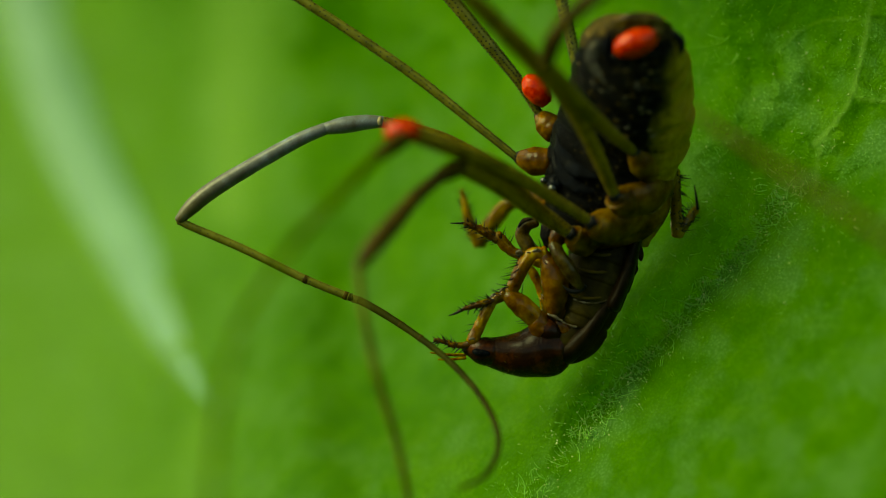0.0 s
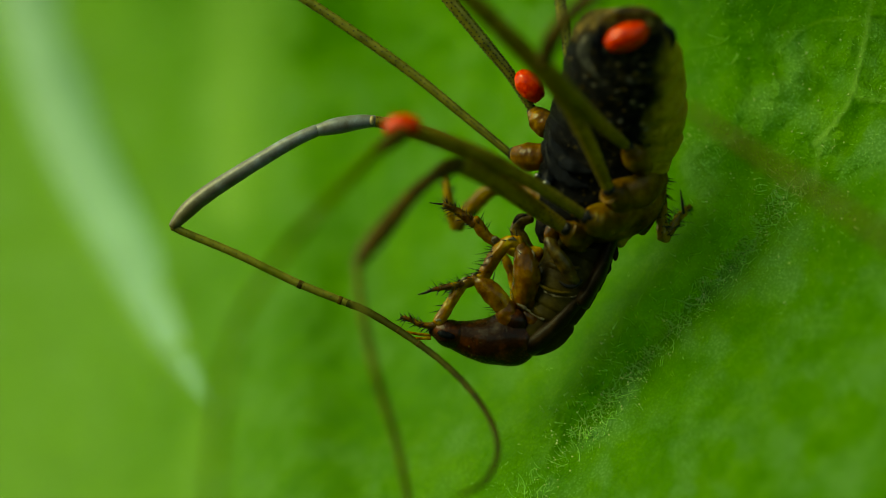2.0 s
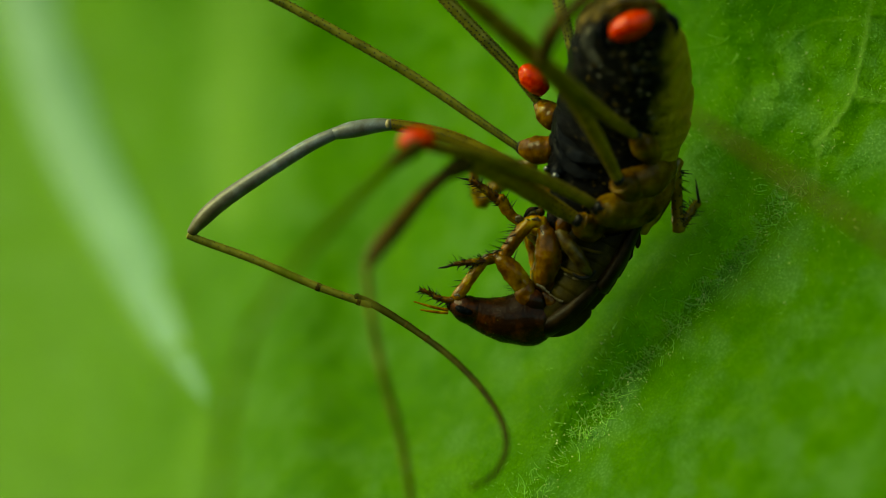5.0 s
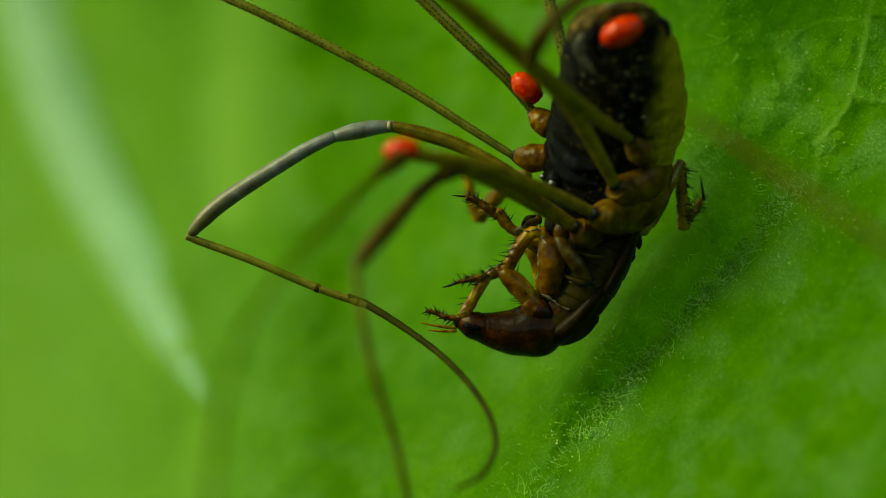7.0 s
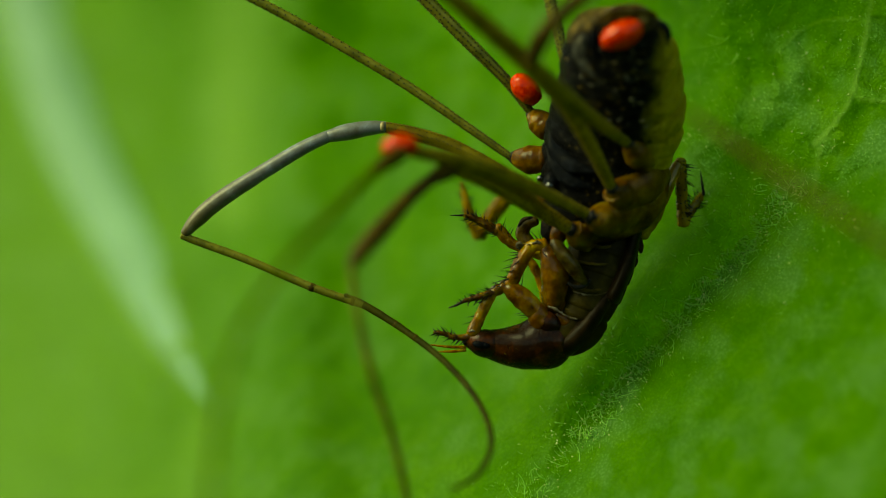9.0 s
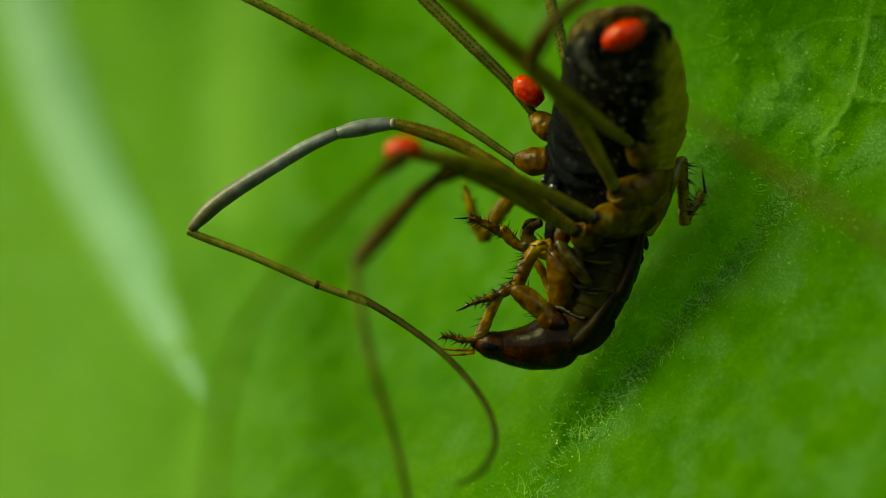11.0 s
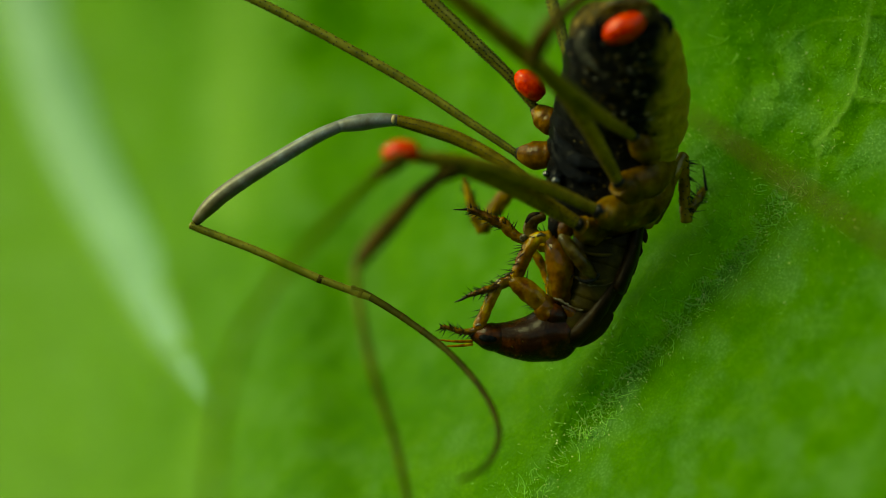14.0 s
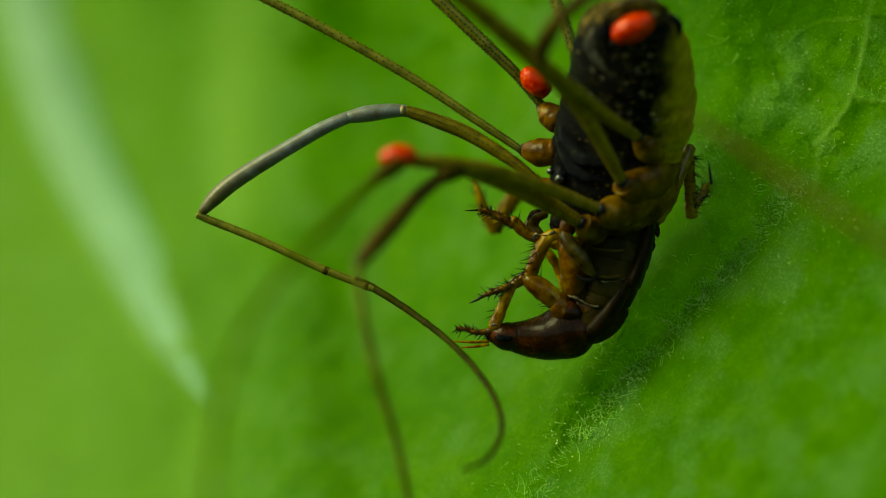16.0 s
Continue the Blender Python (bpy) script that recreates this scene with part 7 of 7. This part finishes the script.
    walk(hind_tarsus, [
        (0, at(2.422, 0.450, 1.863, -1.36, 51.13, 45.77)),
        (0.5, at(2.406, 0.450, 1.863, -0.92, 51.41, 46.11)),
        (1, at(2.380, 0.450, 1.891, -1.02, 51.34, 46.06)),
        (1.5, at(2.387, 0.450, 1.870, 0.00, 51.94, 46.85)),
        (2, at(2.616, 0.450, 1.876, -7.78, 46.66, 41.04)),
        (2.5, at(2.575, 0.450, 1.968, -5.89, 48.03, 42.43)),
        (3, at(2.412, 0.450, 1.939, -15.18, 39.81, 35.90)),
        (3.5, at(2.534, 0.450, 1.949, -9.71, 45.04, 39.58)),
        (4, at(2.435, 0.450, 1.844, -11.32, 43.62, 38.44)),
        (6.5, at(2.512, 0.450, 1.919, -10.69, 44.16, 38.82)),
        (7, at(2.548, 0.450, 1.899, -6.49, 47.61, 41.84)),
        (7.5, at(2.548, 0.450, 1.898, -3.89, 49.45, 43.79)),
        (8, at(2.528, 0.450, 1.912, -2.11, 50.61, 45.15)),
        (8.5, at(2.565, 0.450, 1.981, 1.33, 52.62, 47.84)),
        (9, at(2.548, 0.450, 1.996, -1.36, 51.07, 45.73)),
        (11.5, at(2.465, 0.450, 1.938, 1.11, 52.50, 47.67)),
        (12, at(2.441, 0.450, 1.943, -1.46, 51.00, 45.64)),
        (12.5, at(2.515, 0.450, 1.946, 2.85, 53.42, 49.06)),
        (13, at(2.520, 0.450, 1.993, 2.94, 53.46, 49.13)),
        (13.5, at(2.530, 0.450, 1.987, 3.76, 53.87, 49.79)),
        (14, at(2.530, 0.450, 1.859, 0.37, 52.07, 47.07)),
        (14.5, at(2.342, 0.450, 1.920, 5.60, 54.76, 51.27)),
        (15, at(2.427, 0.450, 1.918, 3.03, 53.48, 49.17)),
        (15.5, at(2.414, 0.450, 1.838, 4.04, 53.99, 50.02)),
        (16, at(2.395, 0.450, 1.841, 2.83, 53.39, 48.99))])
    walk(mite_rump, [
        (0, at(3.966, -3.200, 4.249, 0.00, 0.27, 0.00)),
        (0.5, at(4.013, -3.200, 4.250, 0.00, 0.21, 0.00)),
        (1, at(3.991, -3.200, 4.286, 0.00, -0.02, 0.00)),
        (1.5, at(4.003, -3.200, 4.282, 0.00, -0.00, 0.00)),
        (2, at(3.788, -3.200, 4.376, 0.00, -0.78, 0.00)),
        (2.5, at(3.765, -3.200, 4.393, 0.00, -0.65, 0.00)),
        (3, at(3.868, -3.200, 4.664, 0.00, -2.91, 0.00)),
        (3.5, at(3.759, -3.200, 4.504, 0.00, -2.74, 0.00)),
        (4, at(3.870, -3.200, 4.570, 0.00, -2.92, 0.00)),
        (6.5, at(3.820, -3.200, 4.605, 0.00, -3.44, 0.00)),
        (7, at(3.683, -3.200, 4.489, 0.00, -4.98, 0.00)),
        (7.5, at(3.678, -3.200, 4.439, 0.00, -5.32, 0.00)),
        (8, at(3.709, -3.200, 4.389, 0.00, -4.68, 0.00)),
        (8.5, at(3.721, -3.200, 4.340, 0.00, -4.04, 0.00)),
        (9, at(3.684, -3.200, 4.419, 0.00, -3.90, 0.00)),
        (11.5, at(3.747, -3.200, 4.407, 0.00, -4.79, 0.00)),
        (12, at(3.776, -3.200, 4.433, 0.00, -4.75, 0.00)),
        (12.5, at(3.765, -3.200, 4.339, 0.00, -3.72, 0.00)),
        (13, at(3.729, -3.200, 4.285, 0.00, -3.72, 0.00)),
        (13.5, at(3.752, -3.200, 4.280, 0.00, -3.47, 0.00)),
        (14, at(3.732, -3.200, 4.558, 0.00, -5.41, 0.00)),
        (14.5, at(3.701, -3.200, 4.425, 0.00, -5.26, 0.00)),
        (15, at(3.721, -3.200, 4.479, 0.00, -5.66, 0.00)),
        (15.5, at(3.734, -3.200, 4.633, 0.00, -4.90, 0.00)),
        (16, at(3.914, -3.200, 4.557, 0.00, -3.41, 0.00))])
    walk(mite_thigh, [
        (0, at(1.991, -0.350, 3.377, 0.00, 0.40, 0.00)),
        (0.5, at(2.038, -0.350, 3.376, 0.00, 0.22, 0.00)),
        (1, at(2.015, -0.350, 3.403, 0.00, -0.38, 0.00)),
        (1.5, at(2.031, -0.350, 3.401, 0.00, 0.00, 0.00)),
        (2, at(1.840, -0.350, 3.471, 0.00, 0.74, 0.00)),
        (2.5, at(1.806, -0.350, 3.492, 0.00, -0.04, 0.00)),
        (3, at(1.933, -0.350, 3.684, 0.00, -4.13, 0.00)),
        (3.5, at(1.836, -0.350, 3.531, 0.00, -2.19, 0.00)),
        (4, at(1.935, -0.350, 3.588, 0.00, -4.31, 0.00)),
        (6.5, at(1.900, -0.350, 3.608, 0.00, -4.04, 0.00)),
        (7, at(1.785, -0.350, 3.436, 0.00, -6.28, 0.00)),
        (7.5, at(1.792, -0.350, 3.374, 0.00, -5.89, 0.00)),
        (8, at(1.810, -0.350, 3.346, 0.00, -5.41, 0.00)),
        (8.5, at(1.808, -0.350, 3.317, 0.00, -5.00, 0.00)),
        (9, at(1.766, -0.350, 3.402, 0.00, -5.01, 0.00)),
        (11.5, at(1.852, -0.350, 3.360, 0.00, -5.35, 0.00)),
        (12, at(1.875, -0.350, 3.387, 0.00, -5.87, 0.00)),
        (12.5, at(1.843, -0.350, 3.326, 0.00, -5.10, 0.00)),
        (13, at(1.809, -0.350, 3.272, 0.00, -4.77, 0.00)),
        (13.5, at(1.830, -0.350, 3.276, 0.00, -4.27, 0.00)),
        (14, at(1.847, -0.350, 3.492, 0.00, -6.23, 0.00)),
        (14.5, at(1.802, -0.350, 3.359, 0.00, -7.15, 0.00)),
        (15, at(1.826, -0.350, 3.399, 0.00, -8.01, 0.00)),
        (15.5, at(1.820, -0.350, 3.579, 0.00, -7.83, 0.00)),
        (16, at(1.976, -0.350, 3.554, 0.00, -6.19, 0.00))])
    walk(mite_knee, [
        (0, at(-0.819, -5.100, 2.366, 0.00, -0.00, 0.00)),
        (0.5, at(-0.854, -5.100, 2.402, 0.00, -0.00, 0.00)),
        (1, at(-0.889, -5.100, 2.436, 0.00, -0.00, 0.00)),
        (1.5, at(-0.819, -5.100, 2.436, 0.00, -0.00, 0.00)),
        (2, at(-0.819, -5.100, 2.471, 0.00, -0.00, 0.00)),
        (2.5, at(-0.679, -5.100, 2.331, 0.00, -0.00, 0.00)),
        (3, at(-0.697, -5.100, 2.244, 0.00, -0.00, 0.00)),
        (3.5, at(-0.679, -5.100, 2.244, 0.00, -0.00, 0.00)),
        (4, at(-0.522, -5.100, 2.157, 0.00, -0.00, 0.00)),
        (6.5, at(-0.645, -5.100, 2.244, 0.00, -0.00, 0.00)),
        (7, at(-0.837, -5.100, 1.983, 0.00, -0.00, 0.00)),
        (7.5, at(-0.906, -5.100, 1.896, 0.00, -0.00, 0.00)),
        (8, at(-0.889, -5.100, 1.966, 0.00, -0.00, 0.00)),
        (8.5, at(-0.854, -5.100, 2.001, 0.00, -0.00, 0.00)),
        (9, at(-0.872, -5.100, 2.070, 0.00, -0.00, 0.00)),
        (11.5, at(-0.784, -5.100, 2.001, 0.00, -0.00, 0.00)),
        (12, at(-0.767, -5.100, 2.001, 0.00, -0.00, 0.00)),
        (12.5, at(-0.767, -5.100, 2.001, 0.00, -0.00, 0.00)),
        (13, at(-0.819, -5.100, 1.966, 0.00, -0.00, 0.00)),
        (13.5, at(-0.819, -5.100, 1.966, 0.00, -0.00, 0.00)),
        (14, at(-0.854, -5.100, 1.949, 0.00, -0.00, 0.00)),
        (14.5, at(-0.941, -5.100, 1.791, 0.00, -0.00, 0.00)),
        (15, at(-0.854, -5.100, 1.791, 0.00, -0.00, 0.00)),
        (15.5, at(-0.906, -5.100, 1.826, 0.00, -0.00, 0.00)),
        (16, at(-0.906, -5.100, 1.861, 0.00, -0.00, 0.00))])


motions()
